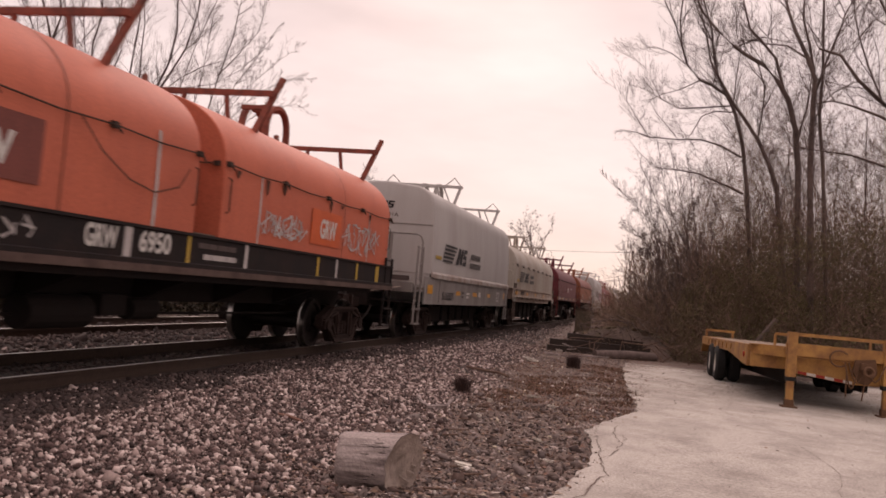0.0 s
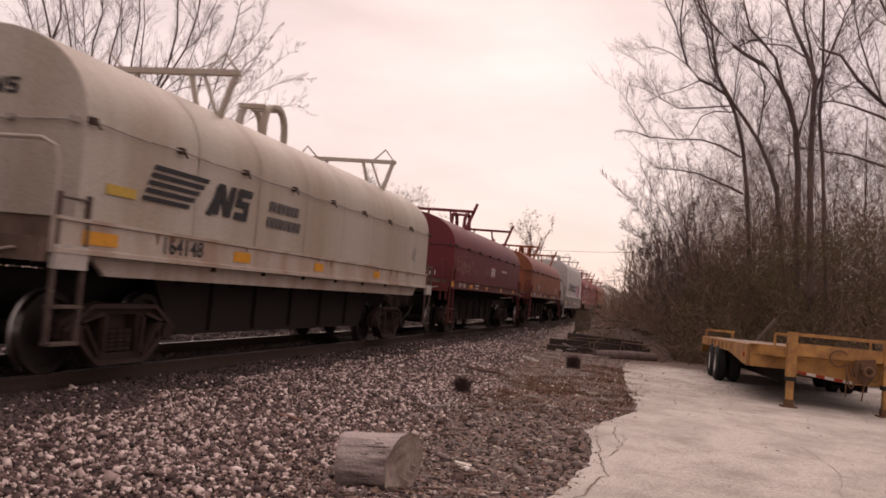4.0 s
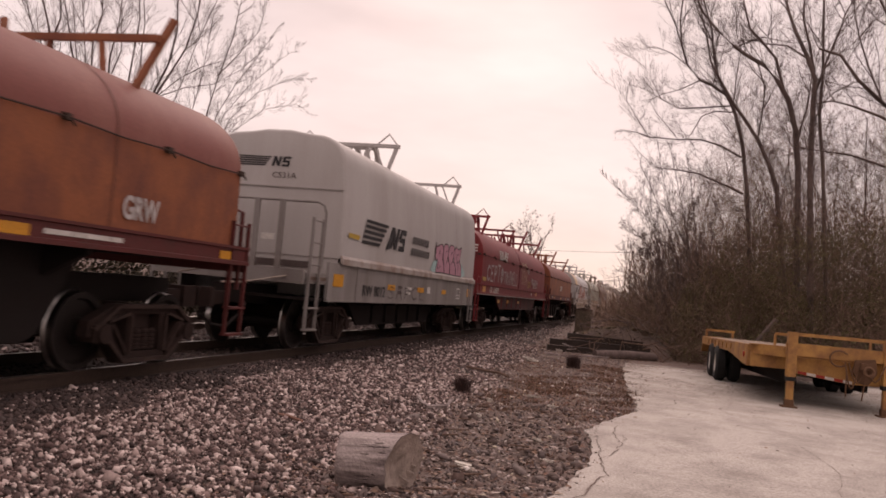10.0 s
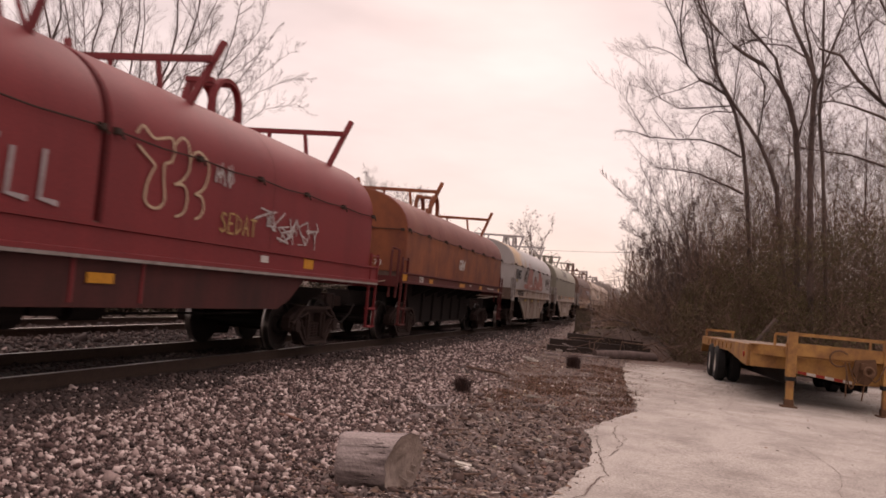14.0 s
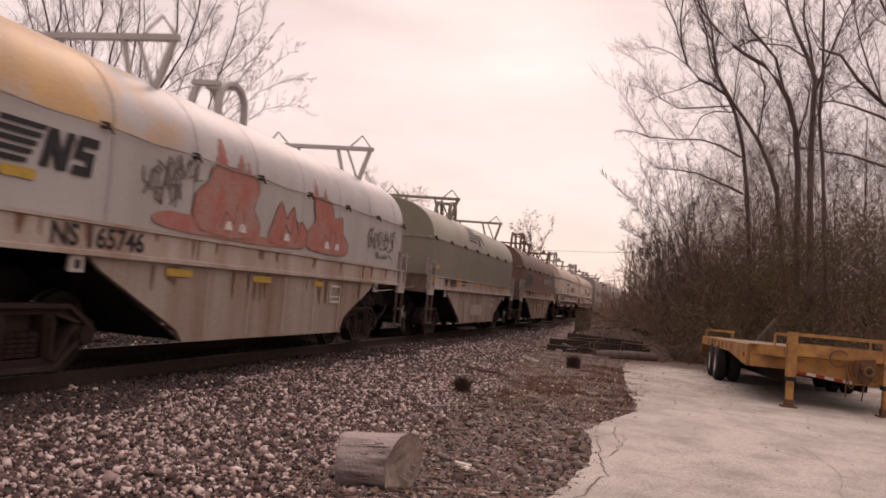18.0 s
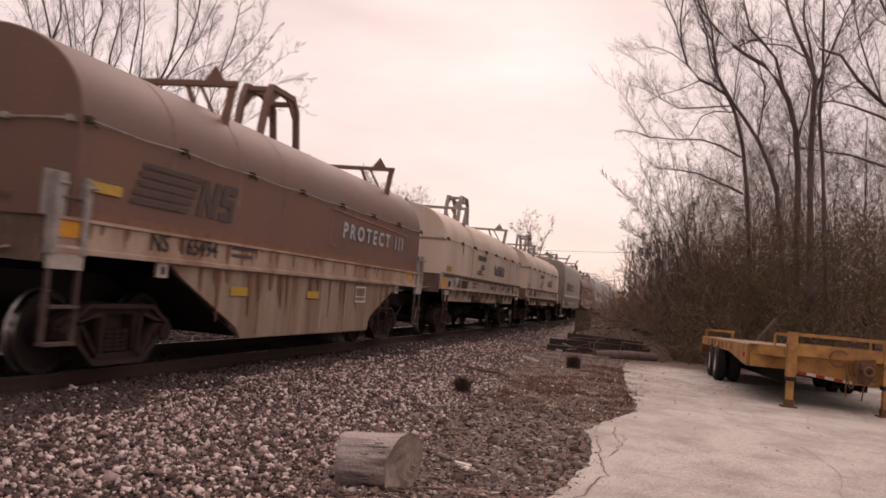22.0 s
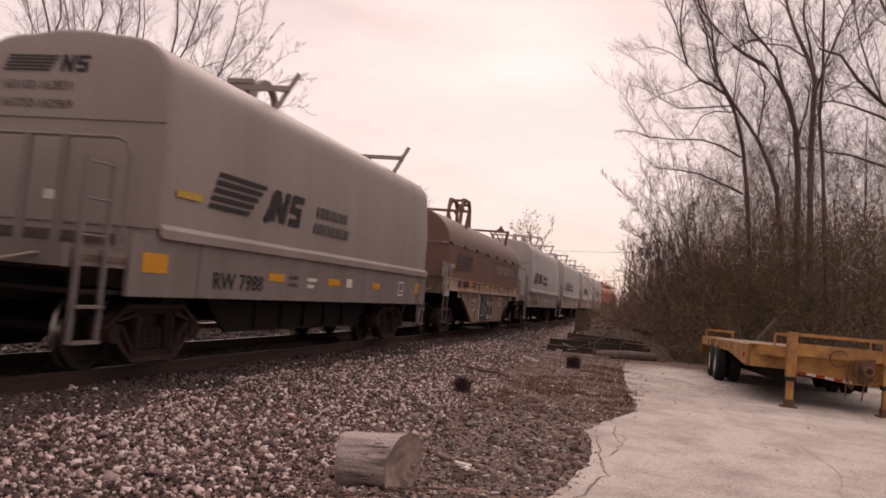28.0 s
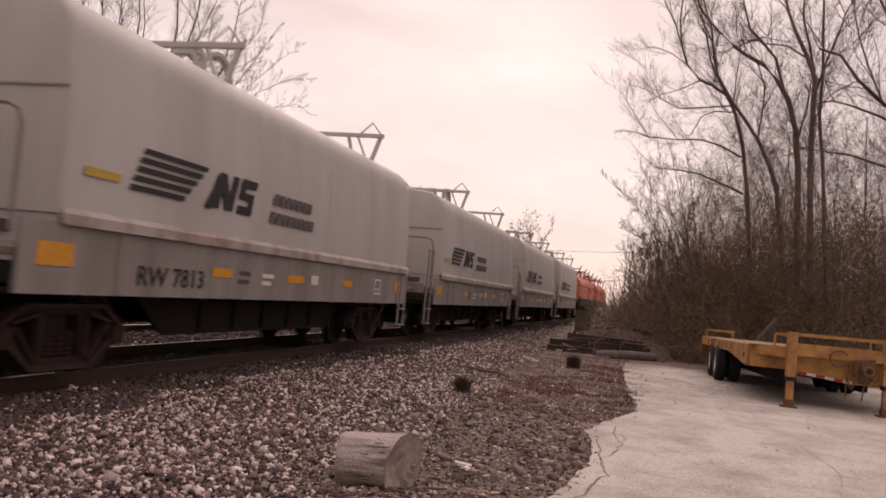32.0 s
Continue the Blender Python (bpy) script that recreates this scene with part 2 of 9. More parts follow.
LABEL_Y = material("yellow_label", (0.48, 0.31, 0.055), 0.5, scale=12.0)
SPRAY_SILVER = material("silver_spray", (0.40, 0.35, 0.35), 0.5, scale=5.0, amount=0.6)
SPRAY_CREAM = material("cream_spray", (0.55, 0.42, 0.28), 0.6, scale=6.0)
SPRAY_PINK = material("pink_spray", (0.48, 0.24, 0.30), 0.6, scale=6.0)
SPRAY_TEAL = material("teal_spray", (0.36, 0.53, 0.52), 0.6, scale=6.0)
SPRAY_RED = material("red_spray", (0.38, 0.13, 0.10), 0.6, stain=(0.33, 0.24, 0.21), scale=2.5, amount=0.9)
SCRAWL = material("thin_dark_spray", (0.15, 0.115, 0.10), 0.65, scale=5.0, amount=0.7)
SPRAY_RIM = material("dark_ochre_spray", (0.20, 0.085, 0.055), 0.6, stain=(0.36, 0.25, 0.17), scale=4.0, amount=0.8)
SPRAY_BLACK = material("black_spray", (0.03, 0.026, 0.028), 0.6, scale=5.0)
SPRAY_WHITE = material("white_spray", (0.62, 0.58, 0.56), 0.6, scale=5.0)
SPRAY_GOLD = material("gold_spray", (0.45, 0.30, 0.12), 0.6, scale=5.0)
CHALK = material("chalky_white_mark", (0.50, 0.45, 0.43), 0.7, scale=3.0, amount=0.8)
LIP = material("rust_stained_lip", (0.36, 0.315, 0.29), 0.6, stain=(0.17, 0.085, 0.055), amount=0.9, scale=1.8)
END_DIRT = material("rusty_grimy_end", (0.10, 0.062, 0.048), 0.8, stain=(0.20, 0.14, 0.11), amount=0.7, scale=2.5, streak=0.5)
LADDER = material("grimy_ladder_paint", (0.105, 0.074, 0.062), 0.75, stain=(0.05, 0.030, 0.024), amount=0.8, scale=4.0)
BROWN_LADDER = material("rusty_brown_ladder", (0.060, 0.036, 0.028), 0.85, stain=(0.03, 0.018, 0.014), amount=0.7, scale=4.0)
RUSTSTREAK = material("rust_streak", (0.215, 0.108, 0.066), 0.8, scale=5.0, amount=0.6)


# ---- ground ----
def ground_z(x, y):
    """The yard's height: level by the road, rising to the ballast bed, with a bank added beyond the tracks to block sky
    gaps under the cars.
    """
    d = x - TRACK_X
    if d > 1.6:
        z = -0.17 + (GROUND + 0.17) * min(1.0, (d - 1.6) / 2.6)
    elif d > -10.0:
        z = -0.17
    else:
        z = -0.17 + 2.3 * min(1.0, (-10.0 - d) / 6.0)
    if y < 90:
        z += 0.025 * noise.noise(Vector((x * 1.1, y * 1.1, 0))) * (1 if x < -0.6 else 0.3)
    return z


def pave_edge(y):
    """The broken left edge of the concrete at y metres along."""
    pts = [(-9, -1.1), (4.5, -0.75), (6.9, -0.66), (8.3, -0.5), (9.2, -0.5), (10.6, -0.68), (11.5, -0.52), (13.2, -0.12), (14.4, -0.16), (15.6, -0.30), (21.8, -0.62), (24.5, -0.62)]
    for (a, u), (b, v) in zip(pts, pts[1:]):
        if a <= y <= b:
            w = (y - a) / (b - a)
            return u + w * (v - u) + 0.06 * noise.noise(Vector((y * 3.1, 2.0, 0))) + 0.03 * noise.noise(Vector((y * 9.0, 5.0, 0)))
    return -0.6


def sheet(bm, xs, ys, fz):
    rows = [[bm.verts.new((x, y, fz(x, y))) for x in xs] for y in ys]
    for a, b in zip(rows, rows[1:]):
        for k in range(len(xs) - 1):
            bm.faces.new((a[k], a[k + 1], b[k + 1], b[k]))


SOIL = material("dark_cinder_soil", (0.165, 0.118, 0.100), 0.95, fleck=0.7, stain=(0.085, 0.057, 0.048), amount=0.8, scale=1.4, grain=55.0, bump=0.9)
bm = BM()
gx = [-900, -300, -120, -60, -30, -20] + [-17 + 0.25 * k for k in range(73)] + [1.6, 2.5, 4, 6, 9, 14, 25, 60, 150, 400, 900]
gy = [-300, -60, -15, -5, 0, 2] + [3 + 0.25 * k for k in range(80)] + [23.5 + k for k in range(25)] + [52, 60, 75, 95, 130, 200, 400, 900, 2000]
sheet(bm, gx, gy, ground_z)
solid("ground", bm, SOIL, "dark cinder and gravel ground of the rail yard", kind="structure", smooth=True)

CONCRETE = material("weathered_concrete", (0.46, 0.415, 0.372), 0.9, stain=(0.28, 0.242, 0.214), amount=0.9, scale=1.3, grain=45.0, bump=0.5, fleck=0.75)
bm = BM()
py = [-9 + 0.12 * k for k in range(280)]
rows = []
for y in py:
    e = pave_edge(y)
    rows.append([bm.verts.new((e, y, GROUND - 0.12)), bm.verts.new((e + 0.015, y, GROUND + 0.025)), bm.verts.new((0.6, y, GROUND + 0.04)), bm.verts.new((4.0, y, GROUND + 0.045)), bm.verts.new((24.0, y, GROUND + 0.04))])
for a, b in zip(rows, rows[1:]):
    for k in range(4):
        bm.faces.new((a[k], a[k + 1], b[k + 1], b[k]))
solid("pavement", bm, CONCRETE, "pale cracked concrete pavement with a broken edge", kind="structure")


# ---- the two tracks ----
TIE = material("old_creosoted_tie", (0.045, 0.030, 0.024), 0.95, stain=(0.09, 0.065, 0.055), scale=4.0, grain=60.0, bump=0.8)


def rail(x):
    r = thing("rail", "rusty steel rail with a polished head", "rail", "rails of the two tracks", at=Matrix.Translation((x, 0, 0)))
    bm = BM()
    prism(bm, [(-0.07, -0.175), (0.07, -0.175), (0.012, -0.15), (0.012, -0.045), (0.036, -0.04), (0.036, -0.003), (-0.036, -0.003), (-0.036, -0.04), (-0.012, -0.045), (-0.012, -0.15)], "y", -60.0, 400.0)
    part("rail_web", bm, RAIL_RUST, r)
    bm = BM()
    prism(bm, [(-0.030, -0.003), (0.030, -0.003), (0.024, 0.0), (-0.024, 0.0)], "y", -60.0, 400.0)
    part("rail_head", bm, STEEL_TOP, r, "polished running surface")
    return r


TRACK2 = TRACK_X - 4.15
for x in (TRACK_X - RAIL, TRACK_X + RAIL, TRACK2 - RAIL, TRACK2 + RAIL):
    rail(x)


def ties(cx, ya, yb, step=0.53):
    bm = BM()
    rng = random.Random(int(cx * 10))
    y = ya
    while y < yb:
        o = rng.uniform(-0.06, 0.06)
        box(bm, cx - 1.3 + o, cx + 1.3 + o, y - 0.115, y + 0.115, -0.36, -0.168 + rng.uniform(-0.012, 0.008))
        y += step + rng.uniform(-0.03, 0.03)
    return bm


t = thing("railway_ties", "row of dark creosoted wooden ties under the rails", "ties", kind="stuff")
part("tie_row", ties(TRACK_X, -6, 90), TIE, t)
part("tie_row", ties(TRACK2, 0, 70), TIE, t)
# ---- coil cars ----
WHEEL_R = 0.457


def wheelset_mesh():
    bm = BM()
    tube(bm, (-0.98, 0, 0), (0.98, 0, 0), 0.082, 12)
    n = 28
    for s in (-1, 1):
        prof = [(0.665, 0.10), (0.665, 0.36), (0.655, 0.40), (0.655, 0.482), (0.685, 0.482), (0.697, WHEEL_R + 0.004), (0.797, WHEEL_R - 0.003), (0.797, 0.385), (0.745, 0.36), (0.735, 0.17), (0.81, 0.15), (0.81, 0.10)]
        rings = [[bm.verts.new((s * x, r * math.cos(k * math.tau / n), r * math.sin(k * math.tau / n))) for k in range(n)] for x, r in prof]
        for i, (a, b) in enumerate(zip(rings, rings[1:])):
            for k in range(n):
                f = bm.faces.new((a[k], a[(k + 1) % n], b[(k + 1) % n], b[k]))
                f.material_index = 1 if i in (4, 5) else 0
        for k in (0, 9, 18):
            a = k * math.tau / n
            c = Vector((s * 0.83, 0.05 * math.cos(a), 0.05 * math.sin(a)))
            tube(bm, c - Vector((s * 0.03, 0, 0)), c + Vector((s * 0.175, 0, 0)), 0.016, 6)
    return mesh_of("wheelset", bm, [WHEEL, TREAD], smooth=True)


def side_frame_mesh():
    """The cast truss of a truck: two pedestals, a top chord, raked columns and a spring seat."""
    bm = BM()
    x0, x1 = -0.07, 0.07
    prism(bm, [(-1.12, 0.42), (-1.10, 0.60), (-0.62, 0.80), (0.62, 0.80), (1.10, 0.60), (1.12, 0.42), (0.98, 0.42), (0.92, 0.56), (0.56, 0.68), (-0.56, 0.68), (-0.92, 0.56), (-0.98, 0.42)], "x", x0, x1)
    for s in (-1, 1):
        prism(bm, [(s * 0.95, 0.56), (s * 0.74, 0.62), (s * 0.36, 0.16), (s * 0.50, 0.10)], "x", x0, x1)
        prism(bm, [(s * 0.42, 0.69), (s * 0.26, 0.69), (s * 0.30, 0.20), (s * 0.40, 0.20)], "x", x0 - 0.02, x1 + 0.02)
        box(bm, x0 - 0.03, x1 + 0.05, s * 0.889 - 0.16, s * 0.889 + 0.16, 0.36, 0.56)
        tube(bm, (x1, s * 0.889, 0.457), (x1 + 0.09, s * 0.889, 0.457), 0.115, 12)
    prism(bm, [(-0.50, 0.10), (0.50, 0.10), (0.42, 0.23), (-0.42, 0.23)], "x", x0 - 0.02, x1 + 0.02)
    n = len(bm.faces)
    x = x1 + 0.03
    for s in (-1, 1):
        for a, b, w in (((1.06, 0.50), (0.62, 0.775), 0.05), ((0.62, 0.775), (0.0, 0.775), 0.05), ((0.93, 0.50), (0.46, 0.125), 0.05), ((0.78, 0.60), (0.41, 0.69), 0.035), ((0.46, 0.125), (0.0, 0.125), 0.05), ((0.37, 0.66), (0.36, 0.22), 0.04), ((0.73, 0.57), (0.42, 0.20), 0.03)):
            beam(bm, (x, s * a[0], a[1]), (x, s * b[0], b[1]), 0.07, w)
    for f in list(bm.faces)[n:]:
        f.material_index = 1
    return mesh_of("side_frame", bm, [TRUCK, TRUCK_EDGE])


def spring_mesh():
    bm = BM()
    n = 10
    prof = [(0.24, 0.05)]
    for k in range(5):
        prof += [(0.25 + k * 0.05, 0.07), (0.28 + k * 0.05, 0.07), (0.29 + k * 0.05, 0.055)]
    prof.append((0.51, 0.05))
    rings = [[bm.verts.new((r * math.cos(i * math.tau / n), r * math.sin(i * math.tau / n), z)) for i in range(n)] for z, r in prof]
    for a, b in zip(rings, rings[1:]):
        for i in range(n):
            bm.faces.new((a[i], a[(i + 1) % n], b[(i + 1) % n], b[i]))
    return mesh_of("spring", bm, TRUCK)


WHEELSET, SIDE_FRAME, SPRINGS = wheelset_mesh(), side_frame_mesh(), spring_mesh()
bm = BM()
box(bm, -0.98, 0.98, -0.20, 0.20, 0.46, 0.72)
tube(bm, (0, 0, 0.70), (0, 0, 0.86), 0.2, 14)
box(bm, -0.72, -0.52, -0.14, 0.14, 0.70, 0.80)
box(bm, 0.52, 0.72, -0.14, 0.14, 0.70, 0.80)
for s in (-1, 1):
    beam(bm, (-0.9, s * 0.36, 0.36), (0.9, s * 0.36, 0.36), 0.10, 0.14)
BOLSTER = mesh_of("truck", bm, TRUCK)
wheelsets = []


def truck(car, y):
    t = new("truck", BOLSTER)
    t.parent, t.location = car, (0, y, 0)
    t["label"] = "rusty two-axle freight truck"
    for s in (-1, 1):
        f = new("side_frame", SIDE_FRAME)
        f.parent, f.location = t, (s * 1.0, 0, 0)
        if s < 0:
            f.rotation_euler = (0, 0, math.pi)
        for k in (-0.16, 0.0, 0.16):
            g = new("spring", SPRINGS)
            g.parent, g.location = t, (s * 1.03, k, 0)
        w = new("wheelset", WHEELSET)
        w.parent = t
        w["label"] = "steel wheels with bright rims on an axle"
        wheelsets.append((w, s * 0.889))


def loft(bm, rings):
    vs = [[bm.verts.new(p) for p in r] for r in rings]
    for a, b in zip(vs, vs[1:]):
        for k in range(len(a) - 1):
            bm.faces.new((a[k], a[k + 1], b[k + 1], b[k]))
    return vs


def hood_profile(kind, w, zb, zt):
    """The outline of a hood across the car, from one lower edge over the top to the other."""
    if kind == "tall":
        pts = [(w, zb), (w - 0.01, zb + 1.0), (w - 0.10, zt - 0.62)]
        for k in range(1, 8):
            a = k / 8 * math.pi / 2
            pts.append((w - 0.10 - 0.62 + 0.62 * math.cos(a), zt - 0.62 + 0.55 * math.sin(a)))
        pts += [(0.55, zt - 0.05), (0.25, zt)]
    else:
        zs = zb + 0.98
        pts = [(w, zb), (w, zb + 0.5), (w - 0.01, zs)]
        n = 12
        for k in range(1, n):
            a = k / n * math.pi / 2
            pts.append(((w - 0.01) * math.cos(a) ** 0.92, zs + (zt - zs) * math.sin(a) ** 0.95))
    return pts + [(0, zt)] + [(-x, z) for x, z in reversed(pts)]


def hood(car, kind, y0, y1, w, zb, zt, mats):
    """The lift-off cover: lofted rings, with the upper half in its own material."""
    prof = hood_profile(kind, w, zb, zt)
    zc = zb + 0.35 * (zt - zb)
    steps = [(0.0, 0.962), (0.015, 0.982), (0.05, 0.996), (0.10, 1.0)] if kind == "tall" else [(0.0, 0.988), (0.012, 0.998), (0.05, 1.0)]
    seq = [(y0 + a, s) for a, s in steps] + [(y0 + (y1 - y0) * k / 10, 1.0) for k in range(1, 10)] + [(y1 - a, s) for a, s in reversed(steps)]
    bm = BM()
    dent = [(0.012 * noise.noise(Vector((y, y0, 1.0))) if 0.2 < y - y0 < y1 - y0 - 0.2 else 0.0) for y, s in seq]
    rings = [[(x * s * (1 + dt), y, zb if z == zb else zc + (z - zc) * s) for x, z in prof] for (y, s), dt in zip(seq, dent)]
    vs = loft(bm, rings)
    bm.faces.new(vs[0])
    bm.faces.new(vs[-1][::-1])
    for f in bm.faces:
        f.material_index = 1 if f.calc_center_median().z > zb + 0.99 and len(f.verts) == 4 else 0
    return part("hood", bm, [mats[0], mats[1]], car, "", smooth=True)


def hood_band(car, kind, y, width, w, zb, zt, mat, lo=0.0, hi=1.0, name="weld_seam"):
    """A thin strap or seam that follows the hood's outline on the road side; lo and hi limit its height."""
    full = hood_profile(kind, w, zb, zt)
    fine = [(a[0] + (b[0] - a[0]) * k / 8, a[1] + (b[1] - a[1]) * k / 8) for a, b in zip(full, full[1:]) for k in range(8)] if hi - lo < 0.5 else full
    prof = [(x, z) for x, z in fine if x >= 0 and zb + lo * (zt - zb) - 0.01 <= z <= zb + hi * (zt - zb) + 0.01]
    bm = BM()
    vs = []
    for x, z in prof:
        n = Vector((x * 0.8, 0, max(0.0, z - zb - 0.98) * 1.3)).normalized() * 0.006
        vs.append((bm.verts.new((x + n.x, y, z + n.z)), bm.verts.new((x + n.x, y + width, z + n.z))))
    for (a, b), (c, d) in zip(vs, vs[1:]):
        bm.faces.new((a, b, d, c))
    return part(name, bm, mat, car)


def text_mesh(body, size, mat, bold=0.0, gap=1.0):
    c = bpy.data.curves.new("lettering", "FONT")
    c.body, c.size, c.align_x, c.align_y, c.extrude, c.offset = body, size, "LEFT", "BOTTOM_BASELINE", 0.0015, bold
    c.resolution_u = 3
    c.space_character = gap
    ob = bpy.data.objects.new("lettering", c)
    scene.collection.objects.link(ob)
    me = bpy.data.meshes.new_from_object(ob.evaluated_get(bpy.context.evaluated_depsgraph_get()))
    bpy.data.objects.remove(ob)
    bpy.data.curves.remove(c)
    me.materials.clear()
    me.materials.append(mat)
    return me


def letters(parent, me, basis, label):
    """Sets a line of lettering as one part a character: shapes that overlap along the line belong together."""
    n = len(me.vertices)
    root = list(range(n))

    def find(i):
        while root[i] != i:
            root[i] = root[root[i]]
            i = root[i]
        return i

    for e in me.edges:
        root[find(e.vertices[0])] = find(e.vertices[1])
    spans = {}
    for v in me.vertices:
        r = find(v.index)
        lo, hi = spans.get(r, (1e9, -1e9))
        spans[r] = (min(lo, v.co.x), max(hi, v.co.x))
    slots = []
    for r, (lo, hi) in sorted(spans.items(), key=lambda q: q[1][0]):
        if slots and lo < slots[-1][1] - 0.3 * (hi - lo):
            slots[-1][0].add(r)
            slots[-1][1] = max(slots[-1][1], hi)
        else:
            slots.append([{r}, hi])
    for own, _ in slots:
        keep = [v.index for v in me.vertices if find(v.index) in own]
        at = {v: k for k, v in enumerate(keep)}
        m = bpy.data.meshes.new("letter")
        m.from_pydata([tuple(me.vertices[v].co) for v in keep], [], [[at[v] for v in f.vertices] for f in me.polygons if f.vertices[0] in at])
        m.materials.append(me.materials[0])
        ob = new("letter", m)
        ob.parent, ob.matrix_basis = parent, basis
        ob["label"] = label
    bpy.data.meshes.remove(me)


def side_text(parent, body, y, z, size, mat, x, bold=0.0, stretch=1.0, label="", gap=1.0):
    """Letters painted on the side that faces the road."""
    basis = Matrix.Translation((x + 0.005, y, z)) @ Matrix(((0, 0, 1, 0), (1, 0, 0, 0), (0, 1, 0, 0), (0, 0, 0, 1))) @ Matrix.Diagonal((stretch, 1, 1, 1))
    letters(parent, text_mesh(body, size, mat, bold, gap), basis, label or "painted character")


def end_text(parent, body, x, z, size, mat, y, stretch=1.0):
    """Letters painted on the leading end."""
    basis = Matrix.Translation((x, y, z)) @ Matrix(((1, 0, 0, 0), (0, 0, -1, 0), (0, 1, 0, 0), (0, 0, 0, 1))) @ Matrix.Diagonal((stretch, 1, 1, 1))
    letters(parent, text_mesh(body, size, mat), basis, "painted character")


def plate(parent, name, y0, y1, z0, z1, x, mat, label=""):
    bm = BM()
    box(bm, x, x + 0.004, y0, y1, z0, z1)
    return part(name, bm, mat, parent, label)


def stencil_box(parent, y0, y1, z0, z1, x):
    """A white outlined box for inspection notes, with a line across."""
    bm = BM()
    t = 0.035
    for a, b, c, d in ((y0, y1, z0, z0 + t), (y0, y1, z1 - t, z1), (y0, y0 + t, z0 + t, z1 - t), (y1 - t, y1, z0 + t, z1 - t), (y0 + t, y1 - t, z0 + 0.32 * (z1 - z0), z0 + 0.32 * (z1 - z0) + 0.02)):
        box(bm, x, x + 0.004, a, b, c, d)
    return part("stencil_box", bm, WHITE_INK, parent, "white stencilled inspection box")


def skewed(bm, x, y0, y1, z0, z1, lean):
    """A flat slanted bar on the side."""
    prism(bm, [(y0 - lean * z0 * 0, z0), (y1, z0), (y1 + lean * (z1 - z0), z1), (y0 + lean * (z1 - z0), z1)], "x", x, x + 0.004)


def side_emblem(parent, y, z, h, x, mat, wide=False):
    """Five raked stripes and two heavy blocks, the railway's mark as plain shapes."""
    bm = BM()
    reach = 2.25 if wide is True else (wide or 1.35)
    for k in range(5):
        z0 = z + h * (k * 0.215)
        skewed(bm, x, y + 0.10 * k * h, y + h * reach + (0.24 if wide is True else 0.14) * k * h, z0, z0 + h * 0.125, 0.5)
    part_each("emblem_stripe", bm, mat, parent)
    bm = BM()
    a = y + (3.62 if wide is True else reach + 0.6) * h
    if wide is True:
        prism(bm, [(a - 0.50 * h, z + 0.0 * h), (a - 0.30 * h, z - 0.06 * h), (a - 0.10 * h, z + 0.05 * h), (a + 0.10 * h, z + 0.55 * h), (a + 0.0 * h, z + 0.95 * h), (a - 0.16 * h, z + 0.5 * h)], "x", x + 0.001, x + 0.0052)
    prism(bm, [(a - 0.16 * h, z + 0.02 * h), (a + 0.14 * h, z + 0.02 * h), (a + 0.40 * h, z + 0.98 * h), (a + 0.1 * h, z + 0.98 * h)], "x", x, x + 0.004)
    prism(bm, [(a + 0.10 * h, z + 0.98 * h), (a + 0.40 * h, z + 0.98 * h), (a + 0.70 * h, z + 0.02 * h), (a + 0.42 * h, z + 0.02 * h)], "x", x + 0.001, x + 0.005)
    prism(bm, [(a + 0.50 * h, z + 0.02 * h), (a + 0.78 * h, z + 0.02 * h), (a + 1.02 * h, z + 0.98 * h), (a + 0.74 * h, z + 0.98 * h)], "x", x, x + 0.004)
    b = a + 0.98 * h
    for u, v, p, q in ((0, 0.75, 0.0, 0.24), (0.05, 0.80, 0.40, 0.62), (0.16, 0.95, 0.76, 1.0), (0.10, 0.36, 0.5, 0.9), (0.52, 0.78, 0.12, 0.52)):
        prism(bm, [(b + u * h, z + p * h), (b + v * h, z + p * h), (b + v * h + 0.05 * h, z + q * h), (b + u * h + 0.05 * h, z + q * h)], "x", x + 0.001, x + 0.0045)
    if wide is True:
        for v in bm.verts:
            v.co.y = a - 0.42 * h + (v.co.y - a + 0.5 * h) * 1.16
    part_each("emblem_block", bm, mat, parent)


def end_emblem(parent, x, z, h, y, mat, wide=0.0):
    bm = BM()
    for k in range(5):
        prism(bm, [(x + 0.1 * k * h, z + h * 0.21 * k), (x + h * (1.9 + wide + 0.16 * k), z + h * 0.21 * k), (x + h * (1.95 + wide + 0.16 * k), z + h * (0.21 * k + 0.12)), (x + 0.1 * k * h + 0.05 * h, z + h * (0.21 * k + 0.12))], "y", y, y - 0.004)
    part_each("emblem_stripe", bm, mat, parent)
    bm = BM()
    a = x + (2.75 + wide) * h
    for p, q, r, s in ((-0.1, 0.15, 0.12, 0.4), (0.15, 0.4, 0.5, 0.75), (0.52, 0.75, 0.72, 0.98)):
        lo, hi = (0.0, 1.0) if p != 0.15 else (1.0, 0.0)
        prism(bm, [(a + p * h, z + lo * h), (a + q * h, z + lo * h), (a + s * h, z + hi * h), (a + r * h, z + hi * h)], "y", y - 0.001 * (p == 0.15), y - 0.005)
    b = a + 1.0 * h
    for u, v, p, q in ((0, 0.75, 0.0, 0.2), (0.05, 0.85, 0.4, 0.6), (0.16, 0.98, 0.8, 1.0), (0.1, 0.35, 0.5, 0.9), (0.6, 0.85, 0.1, 0.5)):
        prism(bm, [(b + u * h, z + p * h), (b + v * h, z + p * h), (b + v * h, z + q * h), (b + u * h, z + q * h)], "y", y - 0.001, y - 0.0055)
    part_each("emblem_block", bm, mat, parent)


